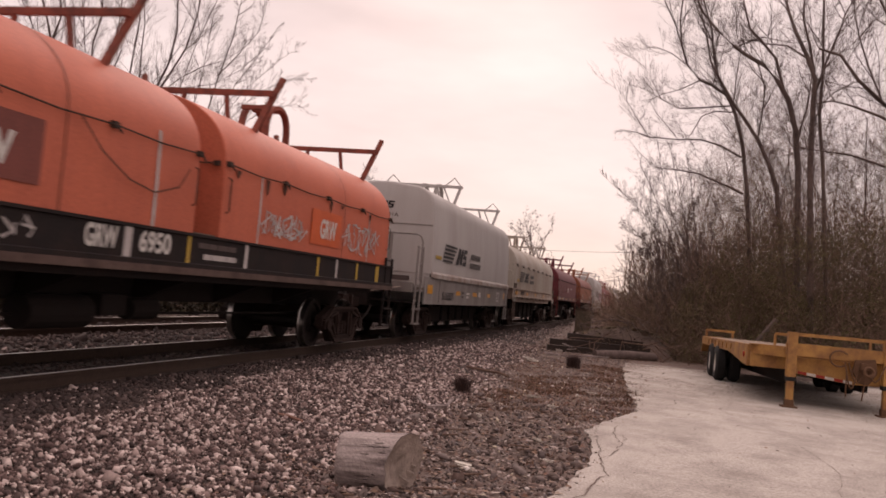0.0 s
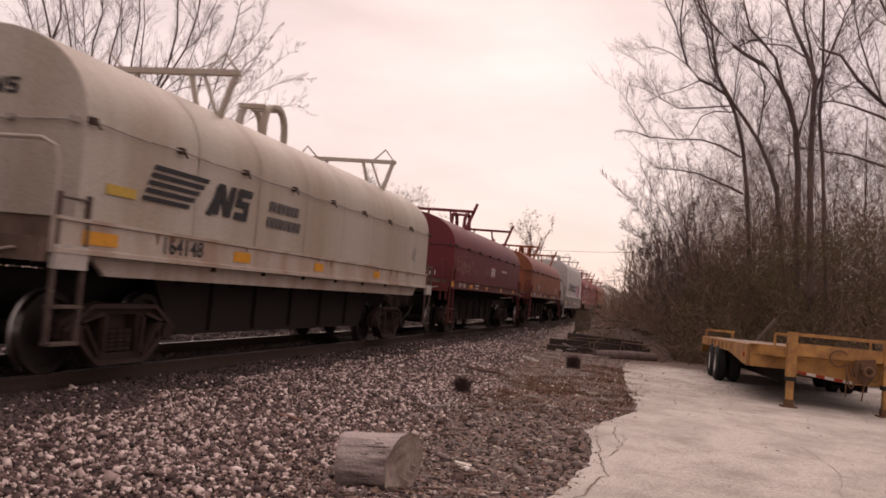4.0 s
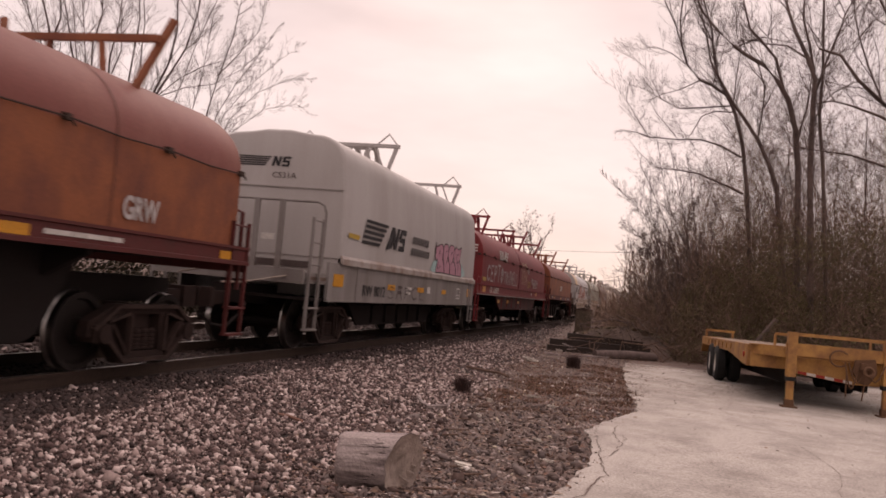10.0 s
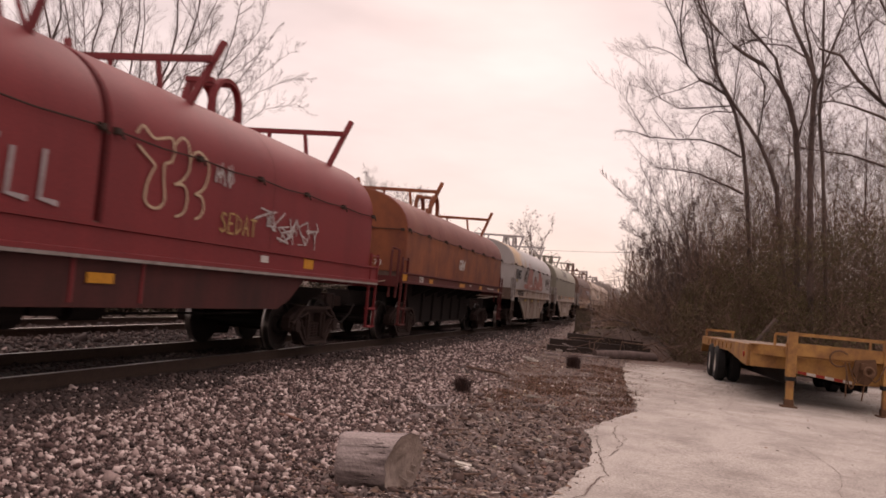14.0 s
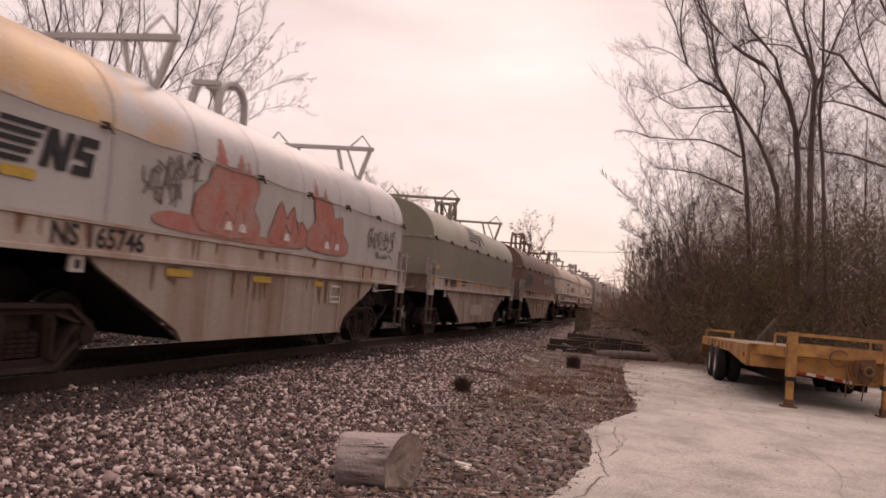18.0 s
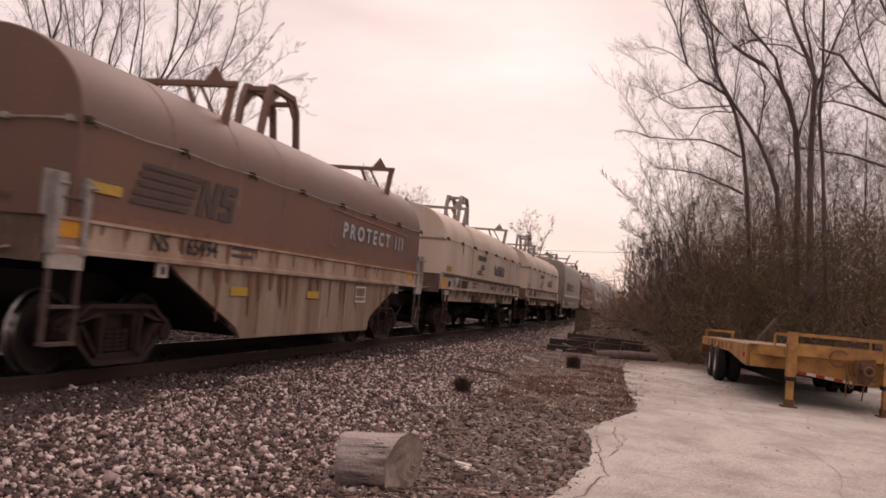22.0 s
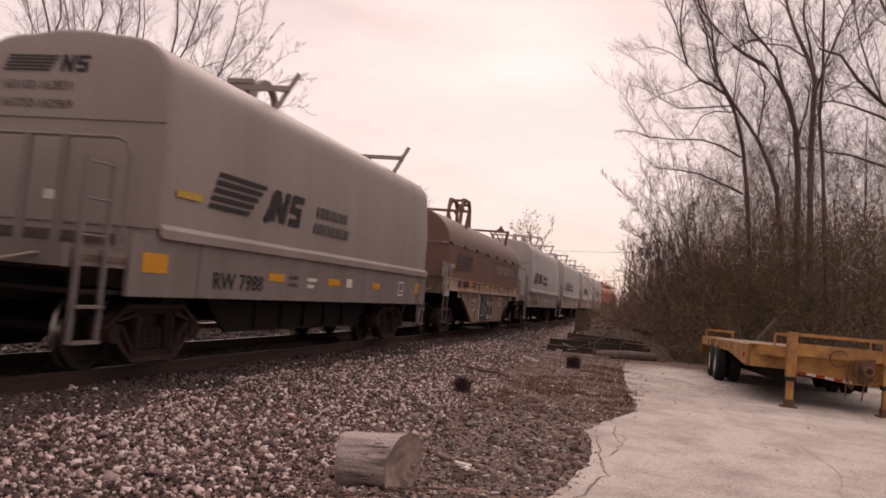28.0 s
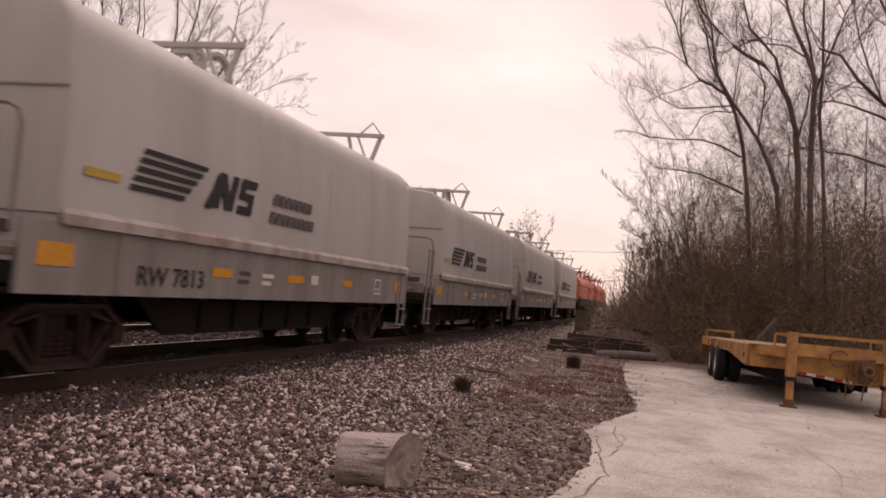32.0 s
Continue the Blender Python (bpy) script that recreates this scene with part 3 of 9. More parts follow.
def bars_of_text(parent, y, z, h, widths, x, mat, lean=0.0):
    """A line of lettering too small to read, as plain bars."""
    bm = BM()
    for w in widths:
        if w > 0:
            skewed(bm, x, y, y + w, z, z + h, lean)
        y += abs(w) + 0.25 * h
    part_each("marking", bm, mat, parent)


def lift_frame(car, y, zt, kind, mat, w):
    """A lifting frame across the roof: a bar on raked legs."""
    bm = BM()
    zb = zt + (0.22 if kind == "tri" or (kind == "post" and w > 1.48) else 0.40)
    if kind == "post":
        beam(bm, (-w * 0.80, y, zb), (w * 0.80, y, zb), 0.07, 0.09)
        for s in (-1, 1):
            beam(bm, (s * w * 0.64, y - 0.10, zt - 0.30), (s * w * 0.85, y + 0.16, zb + 0.28), 0.09, 0.07)
            beam(bm, (s * w * 0.25, y, zb), (s * w * 0.30, y, zt - 0.03), 0.06, 0.06)
    else:
        beam(bm, (-w * 0.84, y, zb), (w * 0.84, y, zb), 0.10, 0.08)
        for s in (-1, 1):
            beam(bm, (s * w * 0.80, y, zb), (s * w * (0.74 if kind == "tri" else 0.66), y - 0.04, zt - (0.55 if kind == "tri" else 0.32)), 0.11 if kind == "tri" else 0.08, 0.06)
            beam(bm, (s * w * 0.44, y, zb), (s * w * 0.66, y - 0.02, zt - 0.30), 0.04, 0.04)
            beam(bm, (s * w * 0.30, y, zb), (s * w * 0.40, y, zt - 0.10), 0.06, 0.06)
            if kind == "vee":
                hose(bm, [(s * w * 0.82, y, zb), (s * w * 0.66, y, zb + 0.28), (s * w * 0.46, y, zb)], 0.020)
            else:
                prism(bm, [(s * w * 0.72, zb), (s * w * 0.60, zb + 0.26), (s * w * 0.46, zb)], "y", y - 0.02, y + 0.02)
    return part("lifting_frame", bm, mat, car, "raked steel lifting frame")


def lift_eye(car, y, zt, mat, kind="loops"):
    """The pair of hoops in the middle of the roof by which a crane lifts the hood."""
    for s in (-0.24, 0.24):
        bm = BM()
        if kind == "loops":
            sweep(bm, [(s, y + 0.44 * math.cos(a), zt - 0.03 + 0.66 * max(0.0, math.sin(a)) ** 0.55) for a in [math.pi * k / 14 for k in range(15)]], 0.07, 0.11)
        else:
            sweep(bm, [(s, y - 0.80, zt - 0.05), (s, y - 0.62, zt + 0.72), (s, y - 0.52, zt + 0.94), (s, y + 0.40, zt + 0.94), (s, y + 0.62, zt + 0.72), (s, y + 0.80, zt - 0.05)], 0.10, 0.11)
            for q in (-1, 1):
                prism(bm, [(y + q * 0.64, zt + 0.50), (y + q * 0.52, zt + 0.90), (y + q * 0.05, zt + 0.90), (y + q * 0.30, zt + 0.78), (y + q * 0.46, zt + 0.62)], "x", s - 0.02, s + 0.02)
        part("lifting_hoop", bm, mat, car, "bent steel lifting hoop")
    for a, b, z in ((-0.5, -0.40, 0.50), (-0.06, 0.06, 0.54)) if kind == "loops" else ((-0.56, -0.44, 0.86), (0.40, 0.52, 0.80)):
        bm = BM()
        box(bm, -0.24, 0.24, y + a, y + b, zt + z, zt + z + 0.08)
        part("hoop_brace", bm, mat, car)


def coupler(car, y, s):
    bm = BM()
    box(bm, -0.10, 0.10, min(y, y + s * 0.62), max(y, y + s * 0.62), 0.74, 0.96)
    prism(bm, [(-0.20, y + s * 0.60), (0.16, y + s * 0.60), (0.22, y + s * 0.84), (0.04, y + s * 0.90), (-0.06, y + s * 0.76), (-0.22, y + s * 0.86)], "z", 0.70, 1.02)
    c = part("coupler", bm, TRUCK, car)
    bm = BM()
    hose(bm, [(0.42, y, 0.80), (0.40, y + s * 0.15, 0.62), (0.30, y + s * 0.40, 0.38), (0.16, y + s * 0.62, 0.42), (0.05, y + s * 0.84, 0.58)], 0.028, 6)
    part("air_hose", bm, FRAME, car)
    return c


def underframe(car, e0, e1, y0, y1, zs, belly, mat, inner, deep=False):
    """Centre sill, cross bearers, brake gear and, where there is one, the deep side plate between the trucks."""
    bm = BM()
    box(bm, -0.28, 0.28, e0, e1, 0.78, 1.12)
    part("centre_sill", bm, FRAME, car)
    for k in range(6):
        bm = BM()
        y = y0 + 3.0 + (y1 - y0 - 6.0) * k / 5
        prism(bm, [(-1.38, zs + 0.003), (-1.38, zs - 0.05), (-0.29, 0.78), (0.29, 0.78), (1.38, zs - 0.05), (1.38, zs + 0.003)], "y", y - 0.05, y + 0.05)
        part("cross_bearer", bm, FRAME, car)
    bm = BM()
    box(bm, -1.40, 1.40, e0 + 0.1, e1 - 0.1, zs + 0.005, zs + 0.05)
    part("floor_plate", bm, FRAME, car)
    if deep:
        for s in (-1, 1):
            bm = BM()
            prism(bm, [(y0 + 2.3, zs + 0.003), (y0 + 2.9, 0.46), (y0 + 3.1, 0.37), (y1 - 3.2, 0.37), (y1 - 3.0, 0.46), (y1 - 2.4, zs + 0.003)], "x", s * 0.82 - 0.03, s * 0.82 + 0.03)
            part("deep_girder", bm, FRAME, car, "deep grimy girder between the trucks")
            for k in range(5):
                bm = BM()
                y = y0 + 3.9 + (y1 - y0 - 8.0) * k / 4
                box(bm, s * 0.88 - 0.032, s * 0.88 + 0.032, y, y + 0.05, 0.42, zs - 0.08)
                part("girder_rib", bm, FRAME, car)
    bm = BM()
    ym = (y0 + y1) / 2
    tube(bm, (0.45, ym - 1.3, 0.66), (0.45, ym - 0.2, 0.66), 0.20, 14)
    tube(bm, (0.5, ym + 0.6, 0.70), (0.5, ym + 1.2, 0.70), 0.15, 12)
    tube(bm, (0.4, y0 + 2.2, 0.62), (0.4, y1 - 2.2, 0.62), 0.02, 6)
    box(bm, 0.35, 0.65, ym - 0.1, ym + 0.4, 0.62, 0.88)
    part("brake_gear", bm, FRAME, car)
    if belly:
        low = min(z for _, z in belly)
        for (a, u), (b, v) in ((belly[1], belly[-2]), (belly[-2], belly[1])):
            c = [(y, z) for y, z in belly if z == low or abs(z - low) < 0.03]
            end = c[0] if a < b else c[-1]
            bm = BM()
            prism(bm, [(y0 + a, u), (y0 + end[0], end[1] + 0.02), (y0 + end[0] + (0.05 if a < b else -0.05), end[1] + 0.02), (y0 + a + (0.10 if a < b else -0.10), u)], "x", -1.395, 1.395)
            part("slope_sheet", bm, FRAME, car, "dark sloping sheet under the trough")
        for s in (-1, 1):
            bm = BM()
            prism(bm, [(y0 + a, z) for a, z in belly], "x", s * 1.40, s * 1.46)
            part("side_plate", bm, {SILL_WHITE: PLATE_WHITE, SILL_TAN: PLATE_TAN}.get(mat, mat), car, "deep welded side plate")
            if inner and mat in (SILL_WHITE, SILL_TAN):
                for q in (1.55, y1 - y0 - 1.75):
                    bm = BM()
                    box(bm, s * 1.47 - 0.02, s * 1.47 + 0.02, y0 + q, y0 + q + 0.22, zs - 0.18, zs - 0.004)
                    pad = part("jacking_pad", bm, PALE_PLATE, car, "pale jacking pad under the ledge")
                    bm = BM()
                    box(bm, s * 1.492 - 0.003, s * 1.492 + 0.003, y0 + q + 0.07, y0 + q + 0.15, zs - 0.14, zs - 0.05)
                    part("pad_hole", bm, FRAME, pad)
            if inner:
                for k in range(5):
                    bm = BM()
                    y = y0 + 4.3 + 1.22 * k
                    box(bm, s * 1.46 - 0.01, s * 1.475, y, y + 0.045, min(z for _, z in belly) + 0.06, zs - 0.04)
                    part("stiffener", bm, inner, car)


def end_platform(car, y, s, w, zs, mat, hood_y, tall=False, posts=None, corner=False, hood_low=False):
    """One end of the car: end sill, coupler, corner steps, grab irons and hand rails."""
    bm = BM()
    box(bm, -w, w, min(y, y + s * 0.10), max(y, y + s * 0.10), zs - 0.10, zs + 0.14)
    part("end_sill", bm, END_DIRT if mat in (SILL_WHITE, SILL_TAN, CREAM_GRAY) else mat, car)
    coupler(car, y + s * 0.05, s)
    for q in (-1, 1):
        bm = BM()
        low = hood_low and mat is SILL_WHITE
        a, b = (y - s * 0.43, y - s * 0.82) if low else (y - s * 0.04, y - s * 0.48)
        x = q * (w + 0.05)
        top = zs + ((1.05 if s < 0 else 0.55) if tall else -0.005 if low else 0.60)
        for k in (a, b):
            beam(bm, (x, k, 0.42), (x, k, top), 0.05, 0.035)
        for z in (0.43, 0.80):
            box(bm, x - 0.06, x + 0.06, min(a, b), max(a, b), z - 0.015, z + 0.015)
        for k in range((3 if s < 0 else 1) if tall else 0 if low else 1):
            tube(bm, (x, a, top - 0.05 - 0.38 * k), (x, b, top - 0.05 - 0.38 * k), 0.014, 6)
        part("corner_ladder", bm, BROWN_LADDER if low else LADDER if mat in (SILL_WHITE, SILL_TAN, CREAM_GRAY) else mat, car, "steel corner ladder and step")
        if corner:
            for k in (a, b):
                bm = BM()
                box(bm, x - 0.05, x + 0.045, k - 0.045, k + 0.045, zs - 0.02, zs + 0.74)
                box(bm, x - 0.035, x + 0.03, k - 0.03, k + 0.03, zs + 0.742, zs + 0.78)
                tube(bm, (x + 0.02, k - 0.02, zs + 0.68), (x + 0.09, k + 0.06, zs + 0.68), 0.02, 6)
                part("corner_post", bm, POST_GRAY, car, "gray steel corner post")
            bm = BM()
            box(bm, x - 0.09, x - 0.052, min(a, b) - 0.10, max(a, b) - 0.22, zs + 0.36, zs + 0.80)
            part("post_plate", bm, POST_GRAY, car)
        if mat in (SILL_WHITE, SILL_TAN):
            bm = BM()
            box(bm, x - 0.03, x + 0.032, min(a, b) - 0.03, max(a, b) + 0.03, zs - 0.16, zs + (-0.03 if low else 0.08))
            part("step_plate", bm, PALE_PLATE, car, "white plate behind the step")
    bm = BM()
    if tall and s < 0:
        yr = hood_y - 0.47
        hose(bm, [(-1.30, yr, 1.5), (-1.30, yr, 2.55), (-1.2, yr, 2.70), (1.15, yr, 2.70), (1.27, yr, 2.64), (1.32, yr, 2.50), (1.32, yr, 1.5)], 0.024, 6)
        part("hand_rail", bm, mat, car)
        for x in (-0.75, -0.05, 0.45):
            bm = BM()
            beam(bm, (x, yr, 1.30), (x, yr, 2.70), 0.10, 0.05)
            part("rail_post", bm, mat, car)
        bm = BM()
    for x in (1.22,) if posts else ():
        hose(bm, [(x, y, zs - 0.35), (x, y - s * 0.02, zs + 0.72), (x, y - s * 0.06, zs + 0.80), (x + 0.16, y - s * 0.06, zs + 0.76), (x + 0.16, y - s * 0.02, zs - 0.35)], 0.032, 6)
        part("end_grab", bm, mat, car, "bent grab iron at the end")
        bm = BM()
    hose(bm, [(w * 0.8, y + s * 0.12, zs + 0.02), (w * 0.25, y + s * 0.16, zs - 0.16), (0.14, y + s * 0.45, zs - 0.18)], 0.014)
    part("uncoupling_lever", bm, SILL_WHITE, car)


CARS = []
BELLY = [(1.85, 1.33), (2.1, 1.18), (3.45, 0.62), (3.72, 0.50), (3.85, 0.36), (9.4, 0.35), (9.52, 0.60), (9.75, 0.72), (10.95, 1.18), (11.15, 1.33)]


def coil_car(l, r, kind, hood_mat, sill_mat, label, zb=1.70, zt=3.72, zs=1.33, w=1.46, belly=None, side_mat=None, frames="vee", eye="loops", twin=None, frame_mat=None, ends=(0.35, 0.35), trucks=(1.5, 1.35), upper=None, posts=False, gap=(0.03, 0.03), frames2=None, seams=(), under=None):
    """A covered steel-coil car. l and r are the ends of its hood along the train."""
    mid = (l + r) / 2
    y0, y1 = l - mid, r - mid
    car = thing("coil_car", label, "rail car", "coil cars of the passing train")
    frame_mat = frame_mat or hood_mat
    e0, e1 = y0 - ends[0], y1 + ends[1]
    spans = [(y0, twin - mid - gap[0]), (twin - mid + gap[1], y1)] if twin is not None else [(y0, y1)]
    for i, (a, b) in enumerate(spans):
        hood(car, kind, a, b, w, zb, zt, (hood_mat, upper or hood_mat))
        two, mid_eye = ((3.45, 11.0), 6.55) if kind != "tall" else ((3.68, 10.15), 4.75)
        if twin is not None:
            two, mid_eye = ((1.75, 7.6), 4.1) if i == 0 else ((2.4 - gap[1], 7.45 - gap[1]), 4.55 - gap[1])
        for q in two:
            lift_frame(car, a + q, zt, (frames2 or frames) if i else frames, frame_mat, w)
        lift_eye(car, a + mid_eye + (0.45 if eye == "gantry" else 0.15 if twin is None and kind != "tall" else 0.0), zt - (0.06 if kind == "tall" else 0), frame_mat, eye)
        if kind != "tall":
            bm = BM()
            box(bm, -0.24, 0.24, a + mid_eye - 1.2, a + mid_eye + (3.6 if twin is None else 2.0), zt - 0.03, zt + 0.05)
            part("roof_walk", bm, frame_mat, car, "flat strip along the roof ridge")
            for s in (-1, 1):
                bm = BM()
                n = int((b - a) / 1.7)
                pale_rod = hood_mat in (CREAM, CREAM_GRAY, GREENISH, TALL_GRAY, BROWN)
                run = [(a + 0.06 + (b - a - 0.12) * k / (2 * n), -0.028 if k % 2 else 0.0) for k in range(2 * n + 1)]
                hose(bm, [(s * (w + 0.034), y, zb + 1.0 + dz) for y, dz in run], 0.010, 5)
                rod = part("tarp_rod", bm, ROD if pale_rod else RAIL_RUST, car, "long rod along the hood")
                for k in range(n + 1):
                    bm = BM()
                    y = a + 0.06 + (b - a - 0.12) * k / n
                    box(bm, s * w - 0.03, s * w + 0.050, y - 0.045, y + 0.045, zb + 0.965, zb + 1.035)
                    tube(bm, (s * (w + 0.05), y + 0.02, zb + 0.99), (s * (w + 0.05), y + 0.09, zb + 0.93), 0.014, 5)
                    part("clip", bm, RAIL_RUST, rod)
                for y in (a + 0.10, b - 0.10) if hood_mat in (ORANGE, TALL_GRAY) else ():
                    bm = BM()
                    hose(bm, [(s * w, y, zb + 0.82), (s * (w + 0.05), y, zb + 0.80), (s * (w + 0.05), y, zb + 0.36), (s * w, y, zb + 0.34)], 0.011, 5)
                    part("hood_grab", bm, ROD if pale_rod else RAIL_RUST, car)
            for y in (a - 0.03, b + 0.03):
                bm = BM()
                hose(bm, [(u * (w - 0.08), y, zb + 1.0 - 0.02 * (1 - abs(u))) for u in (-1, -0.5, 0, 0.5, 1)], 0.010, 5)
                for u in (-0.98, -0.4, 0.4, 0.98):
                    box(bm, u * (w - 0.1) - 0.04, u * (w - 0.1) + 0.04, y - 0.03, y + 0.03, zb + 0.965, zb + 1.03)
                part("end_rod", bm, ROD if hood_mat in (CREAM, CREAM_GRAY, GREENISH, TALL_GRAY, BROWN) else RAIL_RUST, car, "rod across the end of the hood")
        else:
            for s in (-1, 1):
                bm = BM()
                prism(bm, [(s * w, zb + 0.06), (s * (w + 0.055), zb + 0.0), (s * (w + 0.055), zb - 0.11), (s * w, zb - 0.07)], "y", a - 0.02, b + 0.02)
                part("hood_lip", bm, LIP if hood_mat is TALL_GRAY else hood_mat, car, "flared lower lip of the hood")
    for q, wd, lo, hi, m in seams:
        hood_band(car, kind, y0 + q, wd, w, zb, zt, m, lo, hi)
    bm = BM()
    box(bm, -w + 0.06, w - 0.06, y0 + 0.02, y1 - 0.02, zs + 0.06, zb + 0.02)
    part("trough", bm, hood_mat if kind == "tall" else END_DIRT, car)
    bm = BM()
    box(bm, -w + 0.04, w - 0.04, e0 + 0.08, e1 - 0.08, zs + (0.36 if kind == "tall" else 0.05), zs + (0.42 if kind == "tall" else 0.10))
    part("end_deck", bm, END_DIRT, car)
    for s in (-1, 1):
        bm = BM()
        prism(bm, [(s * 1.44, zs), (s * 1.53, zs), (s * 1.53, zs + 0.05), (s * 1.49, zs + 0.06), (s * 1.49, zb - 0.05), (s * 1.52, zb - 0.04), (s * 1.52, zb - 0.005), (s * 1.44, zb - 0.005)] if kind != "tall" else [(s * 1.44, zs), (s * 1.50, zs), (s * 1.50, zb - 0.09), (s * 1.44, zb - 0.09)], "y", y0 - (0.52 if kind == "tall" else ends[0]), y1 + 0.02 if hood_mat is CREAM_GRAY else e1)
        part("side_sill", bm, sill_mat, car)
    if kind == "tall":
        for q in (0.95, 11.35):
            for s in (-1, 1):
                bm = BM()
                box(bm, s * 1.50 - 0.004, s * 1.512, y0 + q, y0 + q + 0.14, zs + 0.02, zb - 0.10)
                part("sill_post", bm, sill_mat, car)
        for s in (-1, 1):
            bm = BM()
            box(bm, s * 1.40 - 0.04, s * 1.40 + 0.04, e0 + 0.05, y0 - 0.5, zs + 0.3, zs + 0.48)
            part("platform_side", bm, sill_mat, car)
    underframe(car, e0, e1, y0, y1, zs, belly, side_mat or sill_mat, sill_mat if belly else None, not belly and hood_mat not in (CREAM, ORANGE))
    if under:
        for s in (-1, 1):
            bm = BM()
            prism(bm, [(y0 + 0.4, zs - 0.005), (y0 + 0.7, under), (y1 - 0.7, under), (y1 - 0.4, zs - 0.005)], "x", s * 1.30, s * 1.36)
            part("lower_sill", bm, sill_mat, car)
    end_platform(car, e0, -1, 1.44, zs + (0.38 if kind == "tall" else 0), sill_mat, y0, kind == "tall", posts, bool(belly) and sill_mat in (SILL_WHITE, SILL_TAN), hood_mat is CREAM)
    end_platform(car, e1, 1, 1.44, zs + (0.1 if kind == "tall" else 0), sill_mat, y1, kind == "tall", posts, bool(belly) and sill_mat in (SILL_WHITE, SILL_TAN), hood_mat is CREAM)
    truck(car, y0 + trucks[0])
    truck(car, y1 - trucks[1])
    CARS.append((car, mid))
    return car, y0, y1
# ---- paint on the cars ----
GLYPH = {"C": [[(0.9, 0.85), (0.5, 1.0), (0.1, 0.7), (0.1, 0.3), (0.5, 0.0), (0.9, 0.15)]], "E": [[(0.9, 1.0), (0.15, 1.0), (0.1, 0.0), (0.9, 0.0)], [(0.1, 0.5), (0.7, 0.5)]],
         "P": [[(0.15, 0.0), (0.15, 1.0), (0.7, 0.95), (0.8, 0.7), (0.6, 0.5), (0.2, 0.45)]], "T": [[(0.0, 1.0), (1.0, 1.0)], [(0.5, 1.0), (0.5, 0.0)]],
         "O": [[(0.5, 1.0), (0.1, 0.7), (0.1, 0.3), (0.5, 0.0), (0.9, 0.3), (0.9, 0.7), (0.5, 1.0)], [(0.5, 0.2), (0.55, 0.8), (0.75, 0.6)]],
         "W": [[(0.0, 1.0), (0.2, 0.0), (0.5, 0.8), (0.75, 0.0), (1.0, 1.0)]], "7": [[(0.0, 0.95), (0.9, 1.0), (0.3, 0.0)]], "H": [[(0.1, 0.0), (0.2, 1.0)], [(0.8, 0.0), (0.9, 1.0)], [(0.1, 0.5), (0.9, 0.5)]],
         "L": [[(0.2, 1.0), (0.15, 0.05), (0.9, 0.0)]], "S": [[(0.85, 0.9), (0.4, 1.0), (0.15, 0.75), (0.7, 0.45), (0.8, 0.15), (0.4, 0.0), (0.1, 0.15)]], "A": [[(0.05, 0.0), (0.5, 1.0), (0.95, 0.0)], [(0.25, 0.4), (0.75, 0.4)]], "D": [[(0.1, 0.0), (0.1, 1.0), (0.8, 0.7), (0.8, 0.3), (0.1, 0.0)]]}


def stroke(parent, x, lines, width, mat, name="graffiti_stroke"):
    """Painted strokes on a side; lines are rows of (y, z)."""
    for line in lines:
        bm = BM()
        sweep(bm, [(x, y, z) for y, z in line], width, 0.004)
        part(name, bm, mat, parent)


def tag(parent, word, x, y, z, w, h, width, mat, slope=0.0, seed=1):
    """A sprayed word: one glyph after another, each a little crooked."""
    rg = random.Random(seed)
    step = w / len(word)
    for i, ch in enumerate(word):
        if ch == " ":
            continue
        s = rg.uniform(0.85, 1.05)
        stroke(parent, x + 0.001 * (i % 3), [[(y + step * (i + 0.82 * u), z + slope * i * step + h * s * v) for u, v in ln] for ln in GLYPH[ch]], width, mat)


def squiggle(parent, x, y, z, w, h, n, width, mat, seed):
    rg = random.Random(seed)
    for k in range(n):
        a = y + w * k / n
        pts = [(a + rg.uniform(0, 0.25) * w, z + h * rg.random()) for _ in range(5)]
        stroke(parent, x + 0.001 * (k % 3), [pts], width, mat)


def rounded(pts, n=4):
    """A smooth closed outline through pts."""
    out, m = [], len(pts)
    for k in range(m):
        p0, p1, p2, p3 = (Vector(pts[(k + j) % m]) for j in (-1, 0, 1, 2))
        for i in range(n):
            t = i / n
            out.append(tuple(0.5 * (2 * p1 + (p2 - p0) * t + (2 * p0 - 5 * p1 + 4 * p2 - p3) * t * t + (3 * p1 - p0 - 3 * p2 + p3) * t ** 3)))
    return out


def flowing(pts, n=4):
    """A smooth open line through pts."""
    ends = [pts[0]] + list(pts) + [pts[-1]]
    out = []
    for p0, p1, p2, p3 in zip(*(map(Vector, ends[k:]) for k in range(4))):
        for i in range(n):
            t = i / n
            out.append(tuple(0.5 * (2 * p1 + (p2 - p0) * t + (2 * p0 - 5 * p1 + 4 * p2 - p3) * t * t + (3 * p1 - p0 - 3 * p2 + p3) * t ** 3)))
    return out + [tuple(pts[-1])]


def blob(parent, x, pts, mat, name="graffiti_fill"):
    bm = BM()
    prism(bm, pts, "x", x, x + 0.003)
    return part(name, bm, mat, parent)


def streaks(parent, x, y0, y1, ztop, n, seed, mat=RUSTSTREAK, longest=0.35):
    """Rust runs below a seam, each of its own width and length."""
    rg = random.Random(seed)
    for _ in range(n):
        y, w, h = rg.uniform(y0, y1), rg.uniform(0.03, 0.16), longest * rg.uniform(0.25, 1.0)
        blob(parent, x, [(y, ztop), (y + w, ztop), (y + w * 0.8, ztop - h * 0.5), (y + w * 0.55, ztop - h), (y + w * 0.4, ztop - h), (y + w * 0.15, ztop - h * 0.6)], mat, "rust_run")


